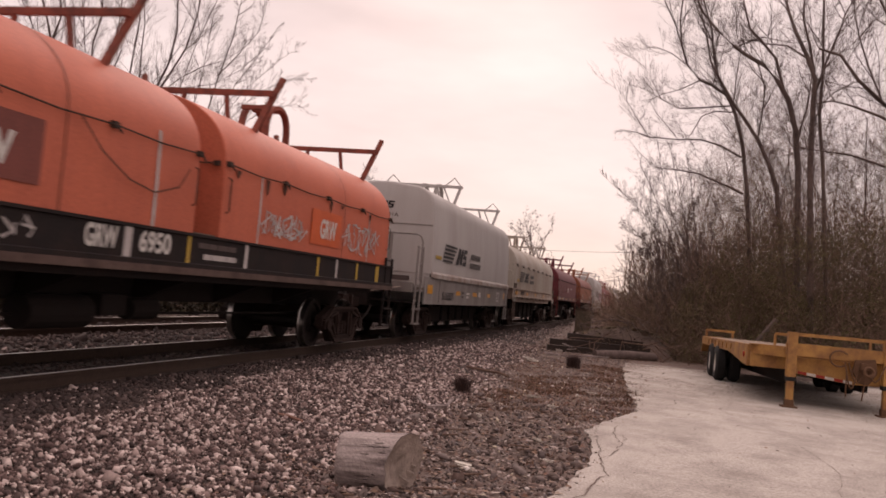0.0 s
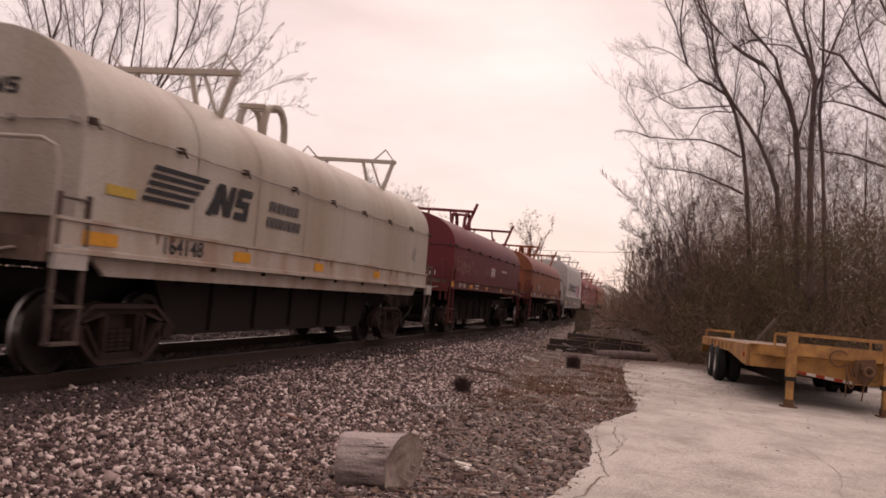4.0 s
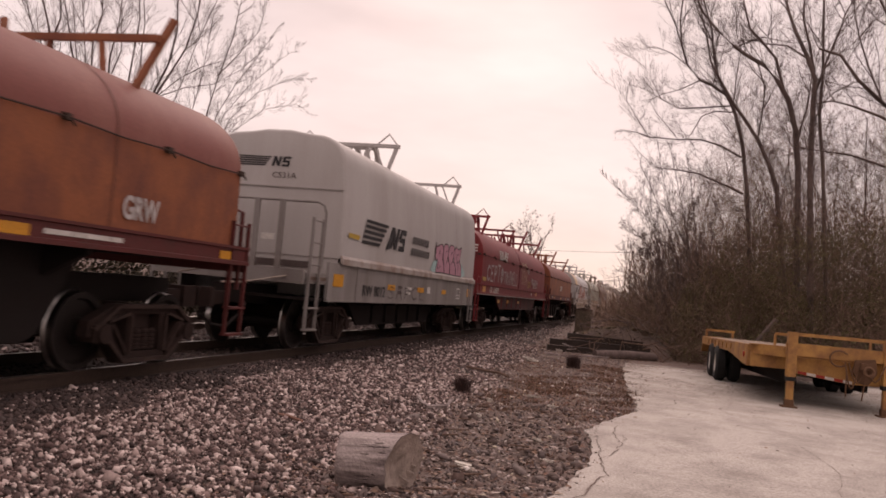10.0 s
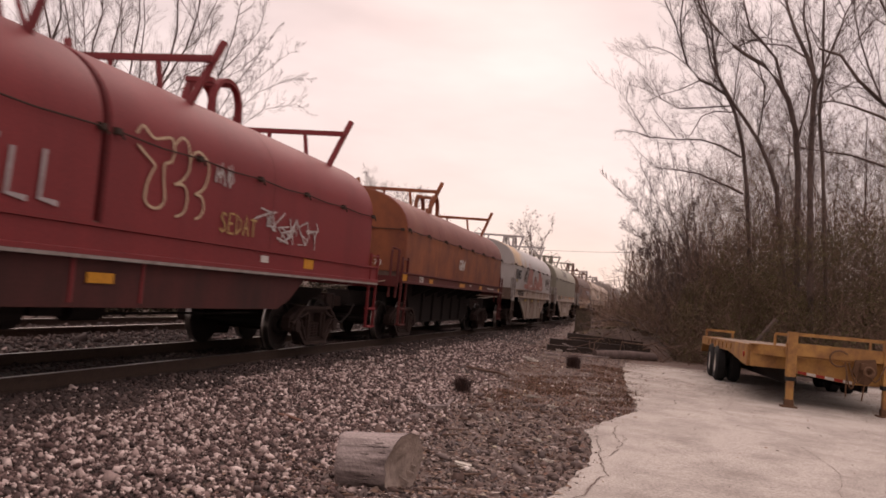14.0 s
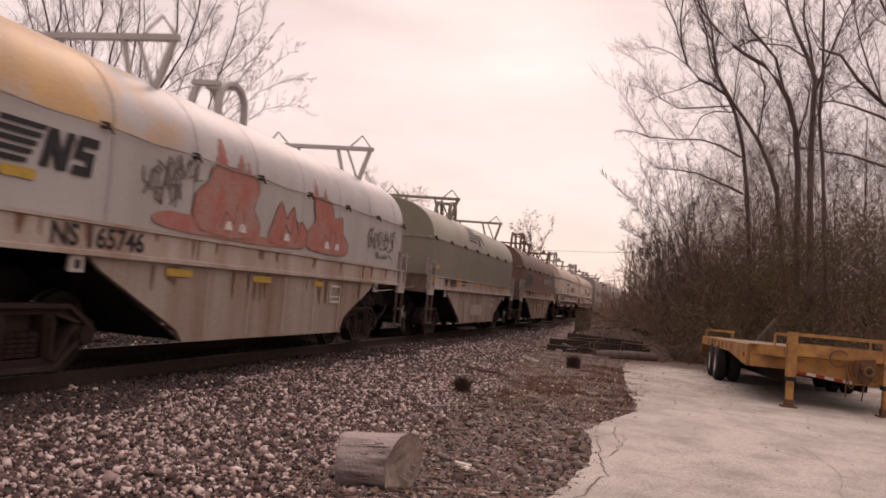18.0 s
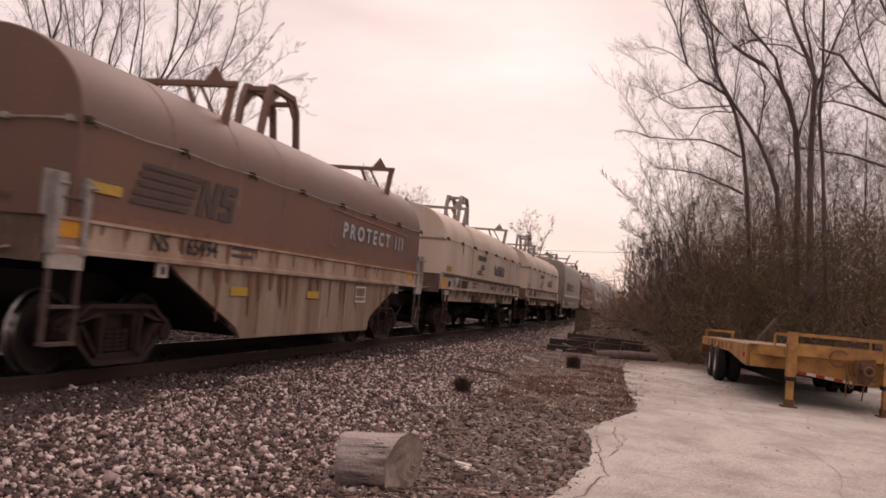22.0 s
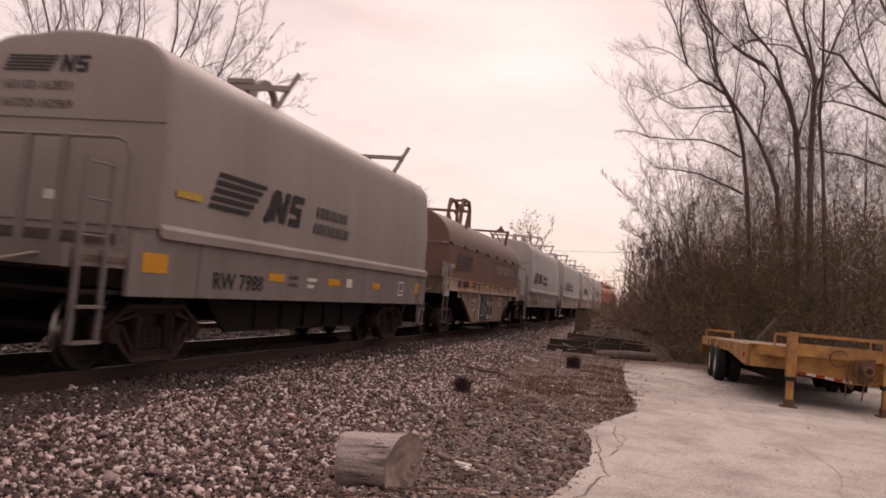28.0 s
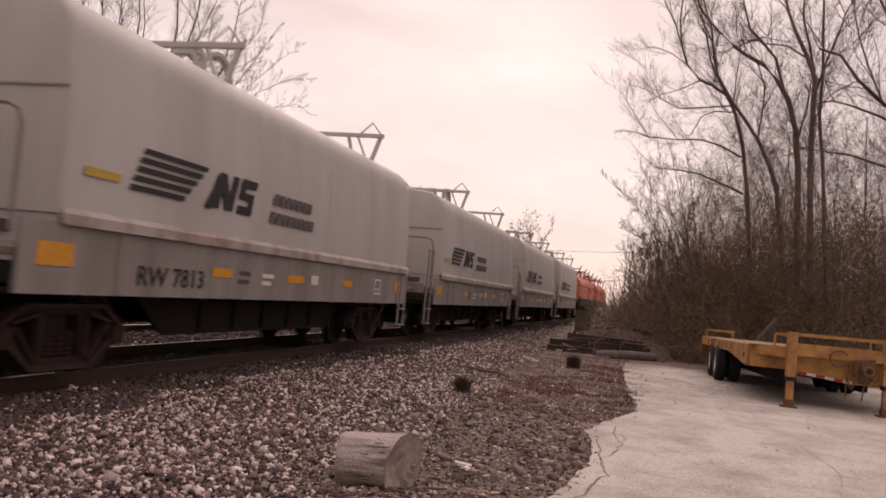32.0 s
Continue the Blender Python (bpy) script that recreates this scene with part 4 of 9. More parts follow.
def plates(car, y0, spots, z0, z1, x, mat=YELLOW, name="reflector"):
    for a, b in spots:
        plate(car, name, y0 + a, y0 + b, z0, z1, x, mat, "yellow reflector plate" if mat is YELLOW else "")


def end_bars(car, y, rows, mat, zs):
    """Small unreadable lines on an end."""
    for z in zs:
        bm = BM()
        x = rows[0]
        for w in rows[1:]:
            prism(bm, [(x, z), (x + w, z), (x + w, z + 0.05), (x, z + 0.05)], "y", y, y - 0.004)
            x += w + 0.05
        part_each("marking", bm, mat, car)


def seam_set(first, last, step, mat, wide=()):
    rows, q = [], first
    while q < last:
        rows.append((q, 0.022, 0.0, 1.0, mat))
        q += step
    return tuple(rows) + tuple((q, 0.11, 0.0, 0.93, mat) for q in wide)


# ---- the train, from the first car that passes to the last ----
SEAM_GRAY = material("gray_seam", (0.27, 0.24, 0.225), 0.7, scale=5.0)
SEAM_CREAM = material("brown_seam", (0.30, 0.20, 0.14), 0.7, stain=(0.42, 0.33, 0.26), amount=0.8, scale=5.0)
SEAM_RED = material("dull_red_seam", (0.12, 0.02, 0.02), 0.7, scale=5.0)
SEAM_BROWN = material("pale_worn_seam", (0.26, 0.19, 0.16), 0.7, stain=(0.13, 0.08, 0.065), amount=0.9, scale=5.0)
SEAM_RUST = material("dark_rust_seam", (0.10, 0.035, 0.02), 0.7, scale=5.0)
BIG = dict(kind="tall", zb=1.72, zt=4.10, zs=0.92, w=1.50, trucks=(0.71, 1.5), ends=(1.45, 0.12))


def gray_car(l, r, label, mat=TALL_GRAY, number="", upper=None):
    car, y0, y1 = coil_car(l, r, hood_mat=mat, sill_mat=GRAY_SILL if mat is TALL_GRAY else DARK_SILL, label=label, upper=upper, seams=((3.45, 0.012, 0, 1, SEAM_GRAY), (6.9, 0.012, 0, 1, SEAM_GRAY), (9.2, 0.012, 0, 1, SEAM_GRAY)) if mat is TALL_GRAY else (), frames="vee" if mat is TALL_GRAY else "post", **BIG)
    hx, sx = 1.518, 1.504
    side_emblem(car, y0 + 1.0, 2.10, 0.50, hx, BLACK_INK, True)
    bars_of_text(car, y0 + 4.60, 2.36, 0.17, [0.17] * 7, hx, MID_INK, 0.15)
    bars_of_text(car, y0 + 4.52, 2.08, 0.17, [0.17] * 8, hx, MID_INK, 0.15)
    plate(car, "warning_label", y0 + 0.24, y0 + 0.84, 2.14, 2.23, hx, LABEL_Y, "small yellow label")
    plate(car, "corner_reflector", y0 - 0.30, y0 + 0.22, 1.20, 1.43, sx, YELLOW, "square yellow reflector plate")
    plates(car, y0, ((3.0, 3.55), (5.42, 6.03), (7.92, 8.40)), 1.21, 1.33, sx)
    plate(car, "corner_reflector", y0 + 11.15, y0 + 11.55, 1.19, 1.43, sx, YELLOW, "square yellow reflector plate")
    plate(car, "paper_label", y0 + 6.36, y0 + 6.66, 1.20, 1.36, sx, WHITE_INK, "small white label")
    stencil_box(car, y0 + 9.75, y0 + 10.15, 1.10, 1.42, sx)
    bars_of_text(car, y0 + 3.75, 1.26, 0.06, [0.18, 0.16], sx, GHOST_INK)
    bars_of_text(car, y0 + 3.75, 1.14, 0.06, [0.2, 0.12], sx, GHOST_INK)
    bars_of_text(car, y0 + 4.5, 1.25, 0.06, [0.16, 0.22], sx, WHITE_INK)
    bars_of_text(car, y0 + 4.5, 1.14, 0.06, [0.3], sx, WHITE_INK)
    if number:
        side_text(car, number, y0 + 1.32, 1.05, 0.32, BLACK_INK, sx, 0.004, 1.2)
    end_emblem(car, -0.85 if mat is TALL_GRAY else -0.95, 3.38 if mat is TALL_GRAY else 3.56, 0.19 if mat is TALL_GRAY else 0.205, y0 - 0.006, BLACK_INK, 1.4)
    bm = BM()
    box(bm, -1.42, 1.42, y0 - 0.018, y0 + 0.01, 2.98, 3.0)
    part("end_seam", bm, SEAM_GRAY, car)
    if mat is TALL_GRAY:
        end_text(car, "CS31A", -0.05, 3.16, 0.16, GHOST_INK, y0 - 0.008, 1.1)
    else:
        end_text(car, "163102-163831", -0.95, 3.33, 0.16, GHOST_INK, y0 - 0.008, 1.05)
        end_text(car, "163750-162969", -0.95, 3.10, 0.16, GHOST_INK, y0 - 0.008, 1.05)
    bm = BM()
    prism(bm, [(-0.15, 1.98), (0.12, 1.98), (0.12, 2.10), (-0.15, 2.10)], "y", y0 - 0.004, y0 - 0.009)
    part("paper_label", bm, WHITE_INK, car)
    bm = BM()
    prism(bm, [(-1.2, 1.50), (0.9, 1.50), (0.9, 1.62), (-1.2, 1.62)], "y", y0 - 0.002, y0 - 0.006)
    part("end_stripe", bm, GHOST_INK, car)
    return car, y0, y1


FADED_RED = material("faded_dull_red_paint", (0.20, 0.055, 0.042), 0.6, scale=3.0, amount=0.4)
BROWN_FLANGE = material("rusty_brown_flange", (0.105, 0.066, 0.055), 0.8, stain=(0.05, 0.028, 0.022), amount=0.8, scale=3.0)


def flange(car, y0, y1, z0, z1, mat=None):
    """The rusty lower flange of a fish-belly side sill."""
    for s in (-1, 1):
        bm = BM()
        box(bm, s * 1.515 - 0.045, s * 1.515 + 0.045, y0, y1, z0, z1)
        part("sill_flange", bm, mat or BROWN_FLANGE, car, "worn lower flange of the sill")


BRIGHT_PANEL = material("bright_orange_panel", (0.62, 0.115, 0.035), 0.5, stain=(0.35, 0.06, 0.025), amount=0.4, scale=2.5)
ROUND = dict(kind="round")
# orange, two hoods
car, y0, y1 = coil_car(-113.7, -96.7, hood_mat=ORANGE, sill_mat=SILL_BLACK, label="orange coil car with two hoods and a black frame", twin=-104.75, gap=(0.0, 0.66), frames="post", frame_mat=RUSTY_BAR, zb=1.74, zs=1.30, under=1.12, seams=((10.7, 0.05, 0, 0.55, CHALK), (8.0, 0.06, 0, 0.6, CHALK), (15.6, 0.05, 0, 0.5, CHALK), (14.2, 0.02, 0, 1, SEAM_RUST), (6.4, 0.02, 0, 1, SEAM_RUST)), **ROUND)
hx, sx = 1.475, 1.494
side_text(car, "GRW", y0 + 6.80, 1.44, 0.33, WHITE_INK, sx, 0.010, 0.70)
side_text(car, "6950", y0 + 7.76, 1.44, 0.33, WHITE_INK, sx, 0.010, 0.98)
plate(car, "painted_panel", y0 + 12.65, y0 + 14.03, 1.90, 2.50, hx - 0.002, BRIGHT_PANEL, "brighter orange panel behind the letters")
side_text(car, "GRW", y0 + 13.03, 2.03, 0.46, WHITE_INK, hx + 0.003, 0.012, 0.68)
plate(car, "dark_panel", y0 + 4.45, y0 + 6.10, 1.94, 2.56, hx - 0.002, FADED_RED, "dull red panel behind the letters")
side_text(car, "GRW", y0 + 4.75, 2.08, 0.42, WHITE_INK, hx + 0.004, 0.014, 0.95)
plates(car, y0, ((7.48, 7.62), (10.32, 10.42), (13.9, 14.0)), 1.34, 1.70, sx, CHALK, "white_band")
plates(car, y0, ((8.78, 8.86), (13.0, 13.1), (15.0, 15.1), (16.2, 16.4)), 1.34, 1.70, sx, LABEL_Y, "yellow_band")
squiggle(car, hx, y0 + 10.75, 1.86, 1.5, 0.42, 14, 0.032, CHALK, 4)
squiggle(car, hx, y0 + 14.12, 1.84, 1.85, 0.60, 13, 0.03, CHALK, 5)
squiggle(car, sx, y0 + 5.2, 1.36, 0.9, 0.3, 4, 0.03, CHALK, 6)
flange(car, y0 - 0.3, y1 + 0.3, 1.21, 1.298)
bars_of_text(car, y0 + 9.05, 1.56, 0.07, [0.25, 0.2, 0.3, 0.2], sx, GHOST_INK)
bars_of_text(car, y0 + 9.2, 1.42, 0.07, [0.2, 0.4, 0.25], sx, CHALK)
streaks(car, hx, y0 + 9.8, y1 - 0.3, 2.7, 7, 3, SEAM_RUST, 0.25)
stroke(car, hx + 0.06, [[(y0 + 6.5, 2.72), (y0 + 6.9, 2.42), (y0 + 7.4, 2.2), (y0 + 7.9, 2.12), (y0 + 8.4, 2.25), (y0 + 8.6, 2.5)]], 0.02, SEAM_RUST, "loose_cable")
gray_car(-92.9, -80.9, "light gray coil car with a tall square hood", number="S 163671")
# pale gray, rounded
car, y0, y1 = coil_car(-78.75, -65.12, hood_mat=CREAM_GRAY, sill_mat=SILL_WHITE, label="pale gray coil car with a rounded hood", under=1.12, trucks=(1.5, 1.65), ends=(0.35, 0.5), seams=seam_set(2.2, 12.6, 1.75, SEAM_GRAY), **ROUND)
side_emblem(car, y0 + 1.05, 2.02, 0.44, hx, BLACK_INK, True)
bars_of_text(car, y0 + 4.3, 2.26, 0.15, [0.12] * 7, hx, MID_INK, 0.15)
bars_of_text(car, y0 + 4.25, 2.02, 0.15, [0.12] * 8, hx, MID_INK, 0.15)
side_text(car, "164148", y0 + 1.5, 1.44, 0.28, BLACK_INK, sx, 0.004, 1.15)
plates(car, y0, ((0.07, 0.66), (3.3, 3.8), (6.2, 6.6), (9.4, 9.8)), 1.44, 1.58, sx)
plate(car, "warning_label", y0 + 0.4, y0 + 0.93, 2.0, 2.11, hx, LABEL_Y)
end_emblem(car, -0.2, 2.95, 0.17, y0 - 0.004, BLACK_INK)
end_text(car, "CS30", 0.0, 2.74, 0.15, BLACK_INK, y0 - 0.005)
bm = BM()
hose(bm, [(0.1, y0 - 0.3, 2.45), (1.2, y0 - 0.3, 2.45), (1.34, y0 - 0.28, 2.38), (1.38, y0 - 0.25, 2.2), (1.38, y0 - 0.25, 1.7)], 0.024)
part("hand_rail", bm, CREAM_GRAY, car)
side_text(car, "12", y0 + 12.2, 2.0, 0.42, CHALK, hx, 0.01)
streaks(car, sx, y0, y1, 1.68, 16, 9, RUSTSTREAK, 0.2)
MID_MAROON = material("bright_maroon_paint", (0.20, 0.028, 0.030), 0.6, scale=3.0, amount=0.4)
MID_RED = material("chalky_red_paint", (0.26, 0.12, 0.11), 0.6, scale=4.0, amount=0.6)
# maroon
car, y0, y1 = coil_car(-62.1, -49.6, hood_mat=MAROON, sill_mat=SILL_RED, label="maroon coil car with a rounded hood and pale graffiti", frames="post", zb=1.66, zt=3.61, zs=1.40, posts=True, seams=seam_set(3.2, 12, 3.0, SEAM_RED), **ROUND)
side_text(car, "GRW", y0 + 0.72, 1.45, 0.20, CHALK, sx, 0.003)
side_text(car, "7561", y0 + 1.35, 1.45, 0.20, WHITE_INK, sx, 0.004)
side_text(car, "GRW", y0 + 5.85, 1.98, 0.42, WHITE_INK, hx, 0.012, 0.8)
bm = BM()
prism(bm, [(-0.27, 2.98), (0.27, 2.98), (0.27, 3.2), (-0.27, 3.2)], "y", y0 - 0.001, y0 - 0.004)
part("painted_panel", bm, MID_RED, car, "faded panel behind the letters")
end_text(car, "GRW", -0.22, 3.02, 0.19, WHITE_INK, y0 - 0.005, 1.15)
end_text(car, "GRW 7561", -0.15, 1.74, 0.21, WHITE_INK, y0 - 0.005, 1.15)
end_bars(car, y0 - 0.005, (-0.6, 0.1, 0.1, 0.25, 0.1, 0.2), WHITE_INK, (2.32, 2.22))
plates(car, y0, ((-0.25, 0.15),), 1.42, 1.64, sx)
plates(car, y0, ((2.3, 2.8), (5.0, 5.35), (7.9, 8.3), (10.8, 11.1)), 1.46, 1.58, sx)
bars_of_text(car, y0 + 3.2, 1.55, 0.05, [0.1, 0.3, 0.2], sx, WHITE_INK)
bars_of_text(car, y0 + 3.2, 1.46, 0.05, [0.25, 0.2], sx, WHITE_INK)
bars_of_text(car, y0 + 8.0, 2.2, 0.08, [0.4, 0.2, 0.5], hx, CHALK)
plate(car, "painted_panel", y0 + 5.75, y0 + 6.75, 1.90, 2.36, hx - 0.003, MID_MAROON, "brighter red panel behind the letters")
squiggle(car, hx, y0 + 0.2, 1.80, 2.3, 0.65, 16, 0.035, MID_RED, 14)
squiggle(car, hx, y0 + 2.7, 1.82, 0.9, 0.28, 5, 0.03, MID_RED, 15)
squiggle(car, hx, y0 + 4.6, 1.9, 0.9, 0.4, 7, 0.025, MID_RED, 16)
# rust orange
car, y0, y1 = coil_car(-45.6, -32.75, hood_mat=RUST, upper=RUST_TOP, sill_mat=SILL_RED, label="rusty orange coil car with a rounded hood", frames="post", zb=1.66, zt=3.61, zs=1.40, posts=True, seams=seam_set(3.1, 12.3, 2.3, SEAM_RUST), **ROUND)
side_text(car, "GRW", y0 + 0.6, 1.46, 0.20, WHITE_INK, sx, 0.004)
side_text(car, "7557", y0 + 1.15, 1.45, 0.26, WHITE_INK, sx, 0.008, 0.95)
side_text(car, "GRW", y0 + 2.45, 1.78, 0.40, CHALK, hx, 0.012, 0.72)
side_text(car, "GRW", y0 + 10.2, 1.78, 0.36, CHALK, hx, 0.010, 0.8)
end_text(car, "GRW", -0.22, 3.12, 0.19, CHALK, y0 - 0.005, 1.1)
end_text(car, "GRW 75", -0.1, 1.78, 0.19, CHALK, y0 - 0.005, 1.1)
end_bars(car, y0 - 0.005, (-0.6, 0.1, 0.1, 0.25, 0.1, 0.2), CHALK, (2.32, 2.22))
plates(car, y0, ((-0.28, 0.12),), 1.42, 1.64, sx)
plates(car, y0, ((2.1, 2.62), (5.1, 5.7), (8.3, 8.8), (12.4, 12.7)), 1.46, 1.57, sx)
bars_of_text(car, y0 + 3.1, 1.55, 0.05, [0.12, 0.3, 0.25], sx, WHITE_INK)
bars_of_text(car, y0 + 3.1, 1.46, 0.05, [0.25, 0.3], sx, WHITE_INK)
bars_of_text(car, y0 + 9.0, 1.5, 0.05, [0.4, 0.2, 0.4, 0.2], sx, WHITE_INK)
# gray with pink graffiti
car, y0, y1 = gray_car(-28.7, -16.7, "light gray coil car with a tall hood and pink graffiti", number="RW 8012")
PX = 1.520
def bubble(k, pts, marks):
    """One fat pink letter with a dark outline."""
    ring = rounded([(y0 + y + 6.8, z) for y, z in pts])
    blob(car, PX + 0.0008 * k, ring, SPRAY_PINK)
    stroke(car, PX + 0.0045 + 0.0004 * k, [ring + ring[:1]], 0.028, SPRAY_BLACK)
    stroke(car, PX + 0.0045, [flowing([(y0 + y + 6.8, z) for y, z in line]) for line in marks], 0.024, SPRAY_BLACK)


bubble(0, ((0.0, 2.56), (0.10, 2.46), (0.32, 2.50), (0.52, 2.55), (0.73, 2.53), (0.84, 2.40), (0.85, 2.25), (0.80, 2.15), (0.96, 2.08), (1.05, 1.95), (1.08, 1.80), (0.62, 1.79), (0.16, 1.78), (0.22, 1.98), (0.27, 2.13), (0.09, 2.08), (0.04, 2.30)),
       (((0.43, 2.25), (0.46, 2.40)), ((0.30, 1.95), (0.42, 1.88), (0.56, 1.96)), ((0.36, 2.06), (0.40, 1.97)), ((0.27, 2.13), (0.30, 2.06))))
bubble(1, ((0.84, 2.42), (0.93, 2.55), (1.06, 2.60), (1.28, 2.59), (1.41, 2.50), (1.43, 2.35), (1.38, 2.22), (1.55, 2.14), (1.71, 2.00), (1.77, 1.79), (1.42, 1.79), (1.08, 1.80), (1.03, 1.98), (0.93, 2.10), (0.83, 2.25)),
       (((1.10, 2.34), (1.23, 2.44)), ((1.22, 2.05), (1.32, 2.14), (1.48, 2.16))))
bubble(2, ((1.45, 2.46), (1.58, 2.58), (1.71, 2.61), (1.98, 2.60), (2.11, 2.50), (2.11, 2.35), (2.02, 2.19), (2.23, 2.12), (2.41, 2.00), (2.50, 1.78), (2.12, 1.78), (1.77, 1.79), (1.71, 2.00), (1.55, 2.14), (1.41, 2.30)),
       (((1.76, 2.34), (1.90, 2.44)), ((1.85, 2.05), (1.96, 2.14), (2.14, 2.16))))
bubble(3, ((2.15, 2.48), (2.23, 2.57), (2.33, 2.60), (2.53, 2.56), (2.73, 2.54), (2.98, 2.63), (2.95, 2.40), (2.88, 2.20), (3.08, 2.10), (3.18, 1.95), (3.21, 1.77), (2.85, 1.78), (2.50, 1.78), (2.41, 2.00), (2.23, 2.12), (2.08, 2.30)),
       (((2.70, 2.42), (2.52, 2.38), (2.47, 2.28), (2.60, 2.20), (2.84, 2.18)), ((2.46, 2.13), (2.62, 2.16), (2.76, 2.06), (2.74, 1.90))))
blob(car, PX - 0.001, [(y0 + y, z) for y, z in rounded([(6.50, 1.80), (6.58, 1.98), (6.78, 2.08), (7.00, 2.15), (7.15, 2.05), (7.1, 1.80)])], SPRAY_TEAL)
blob(car, PX - 0.001, [(y0 + y, z) for y, z in rounded([(9.9, 1.78), (9.9, 2.08), (10.02, 2.15), (10.2, 2.02), (10.42, 1.95), (10.46, 1.80)])], SPRAY_TEAL)
tag(car, "SAPCL", 1.507, y0 + 3.0, 1.02, 3.2, 0.30, 0.025, GHOST_INK, 0.0, 8)
# red, two hoods
car, y0, y1 = coil_car(-15.2, 1.9, hood_mat=RED, sill_mat=RED, side_mat=BELLY_RED, label="red coil car with two hoods and silver graffiti", twin=-6.9, gap=(0.06, 0.08), frames2="post", zb=1.68, zs=1.34, belly=[(2.9, 1.34), (3.6, 0.95), (4.1, 0.80), (12.9, 0.78), (13.3, 0.92), (14.0, 1.34)], trucks=(2.0, 1.7), ends=(0.9, 0.5), seams=seam_set(4.2, 16, 4.1, SEAM_RED), **ROUND)
hx = 1.476
for ob_y, zz in ((3.2, 2.68),):
    bm = BM()
    for k in range(6):
        prism(bm, [(y0 + ob_y, zz + 0.058 * k), (y0 + ob_y + 0.85, zz + 0.058 * k), (y0 + ob_y + 0.85 + 0.02, zz + 0.058 * k + 0.036), (y0 + ob_y, zz + 0.058 * k + 0.036)], "x", 1.452 - 0.012 * k * 0.9 + 0.02, 1.456 - 0.012 * k * 0.9 + 0.02)
    part_each("emblem_stripe", bm, WHITE_INK, car)
    bm = BM()
    a = y0 + ob_y + 0.86
    for p, q, r, s in ((0.0, 0.12, 0.05, 0.17), (0.08, 0.22, 0.24, 0.38), (0.26, 0.38, 0.32, 0.44)):
        lo, hi = (0, 0.34) if p != 0.08 else (0.34, 0)
        prism(bm, [(a + p, zz + lo), (a + q, zz + lo), (a + s, zz + hi), (a + r, zz + hi)], "x", 1.470, 1.474)
    for u, v, p, q in ((0.48, 0.78, 0.0, 0.08), (0.50, 0.80, 0.13, 0.21), (0.52, 0.82, 0.27, 0.34), (0.48, 0.6, 0.15, 0.3), (0.68, 0.80, 0.04, 0.18)):
        prism(bm, [(a + u, zz + p), (a + v, zz + p), (a + v, zz + q), (a + u, zz + q)], "x", 1.471, 1.475)
    part_each("emblem_block", bm, WHITE_INK, car)
side_text(car, "CR", y0 + 1.55, 1.39, 0.30, WHITE_INK, sx, 0.004, 1.1)
side_text(car, "628870", y0 + 2.2, 1.39, 0.30, WHITE_INK, sx, 0.004, 1.2)
plates(car, y0, ((0.2, 0.72),), 1.40, 1.60, sx)
plate(car, "warning_label", y0 + 0.15, y0 + 0.77, 1.79, 1.92, hx, LABEL_Y)
plates(car, y0, ((3.36, 3.8), (5.42, 5.86), (8.2, 8.65)), 1.05, 1.16, 1.478)
tag(car, "CEPTO", hx + 0.004, y0 + 0.85, 1.82, 3.4, 0.62, 0.085, SPRAY_SILVER, 0.0, 31)
tag(car, "TOW7HELL", hx + 0.004, y0 + 4.35, 1.80, 3.4, 0.52, 0.06, SPRAY_SILVER, 0.0, 32)
for line in (((8.78, 2.73), (8.88, 2.84), (9.0, 2.79), (9.13, 2.74), (9.32, 2.78), (9.47, 2.81), (9.54, 2.74), (9.57, 2.63), (9.51, 2.53), (9.39, 2.48), (9.40, 2.30), (9.46, 2.09), (9.40, 1.99), (9.28, 1.95), (9.14, 1.97), (9.06, 2.04), (9.07, 2.20), (9.15, 2.36), (9.19, 2.44), (9.0, 2.53), (8.83, 2.61)),
             ((9.54, 2.70), (9.58, 2.77), (9.71, 2.86), (9.84, 2.82), (9.89, 2.73), (9.93, 2.58), (9.91, 2.46), (9.78, 2.34), (9.64, 2.28)), ((9.64, 2.28), (9.80, 2.30), (9.91, 2.25), (9.95, 2.10), (9.89, 1.96), (9.72, 1.90)),
             ((9.93, 2.60), (9.98, 2.70), (10.10, 2.76), (10.21, 2.74), (10.34, 2.68), (10.40, 2.58), (10.38, 2.43), (10.30, 2.31), (10.12, 2.22)), ((10.12, 2.22), (10.25, 2.22), (10.33, 2.16), (10.36, 2.06), (10.29, 1.96), (10.18, 1.92))):
    stroke(car, hx + 0.004, [flowing([(y0 + y, z) for y, z in line], 3)], 0.032, SPRAY_CREAM)
flange(car, y0 - 0.8, y1 + 0.4, 1.300, 1.337, POST_GRAY)
tag(car, "SEDAT", hx + 0.004, y0 + 10.82, 1.82, 1.1, 0.27, 0.032, SPRAY_GOLD, 0.0, 35)
squiggle(car, hx + 0.004, y0 + 11.8, 1.78, 2.2, 0.50, 13, 0.028, CHALK, 36)
squiggle(car, hx + 0.004, y0 + 10.52, 2.42, 0.55, 0.32, 7, 0.024, CHALK, 37)
plates(car, y0, ((12.1, 12.35),), 1.48, 1.58, sx, WHITE_INK, "paper_label")
plates(car, y0, ((13.7, 14.1),), 1.46, 1.62, sx)
end_bars(car, y0 - 0.005, (0.7, 0.3, 0.2), WHITE_INK, (2.95, 2.85, 2.75))
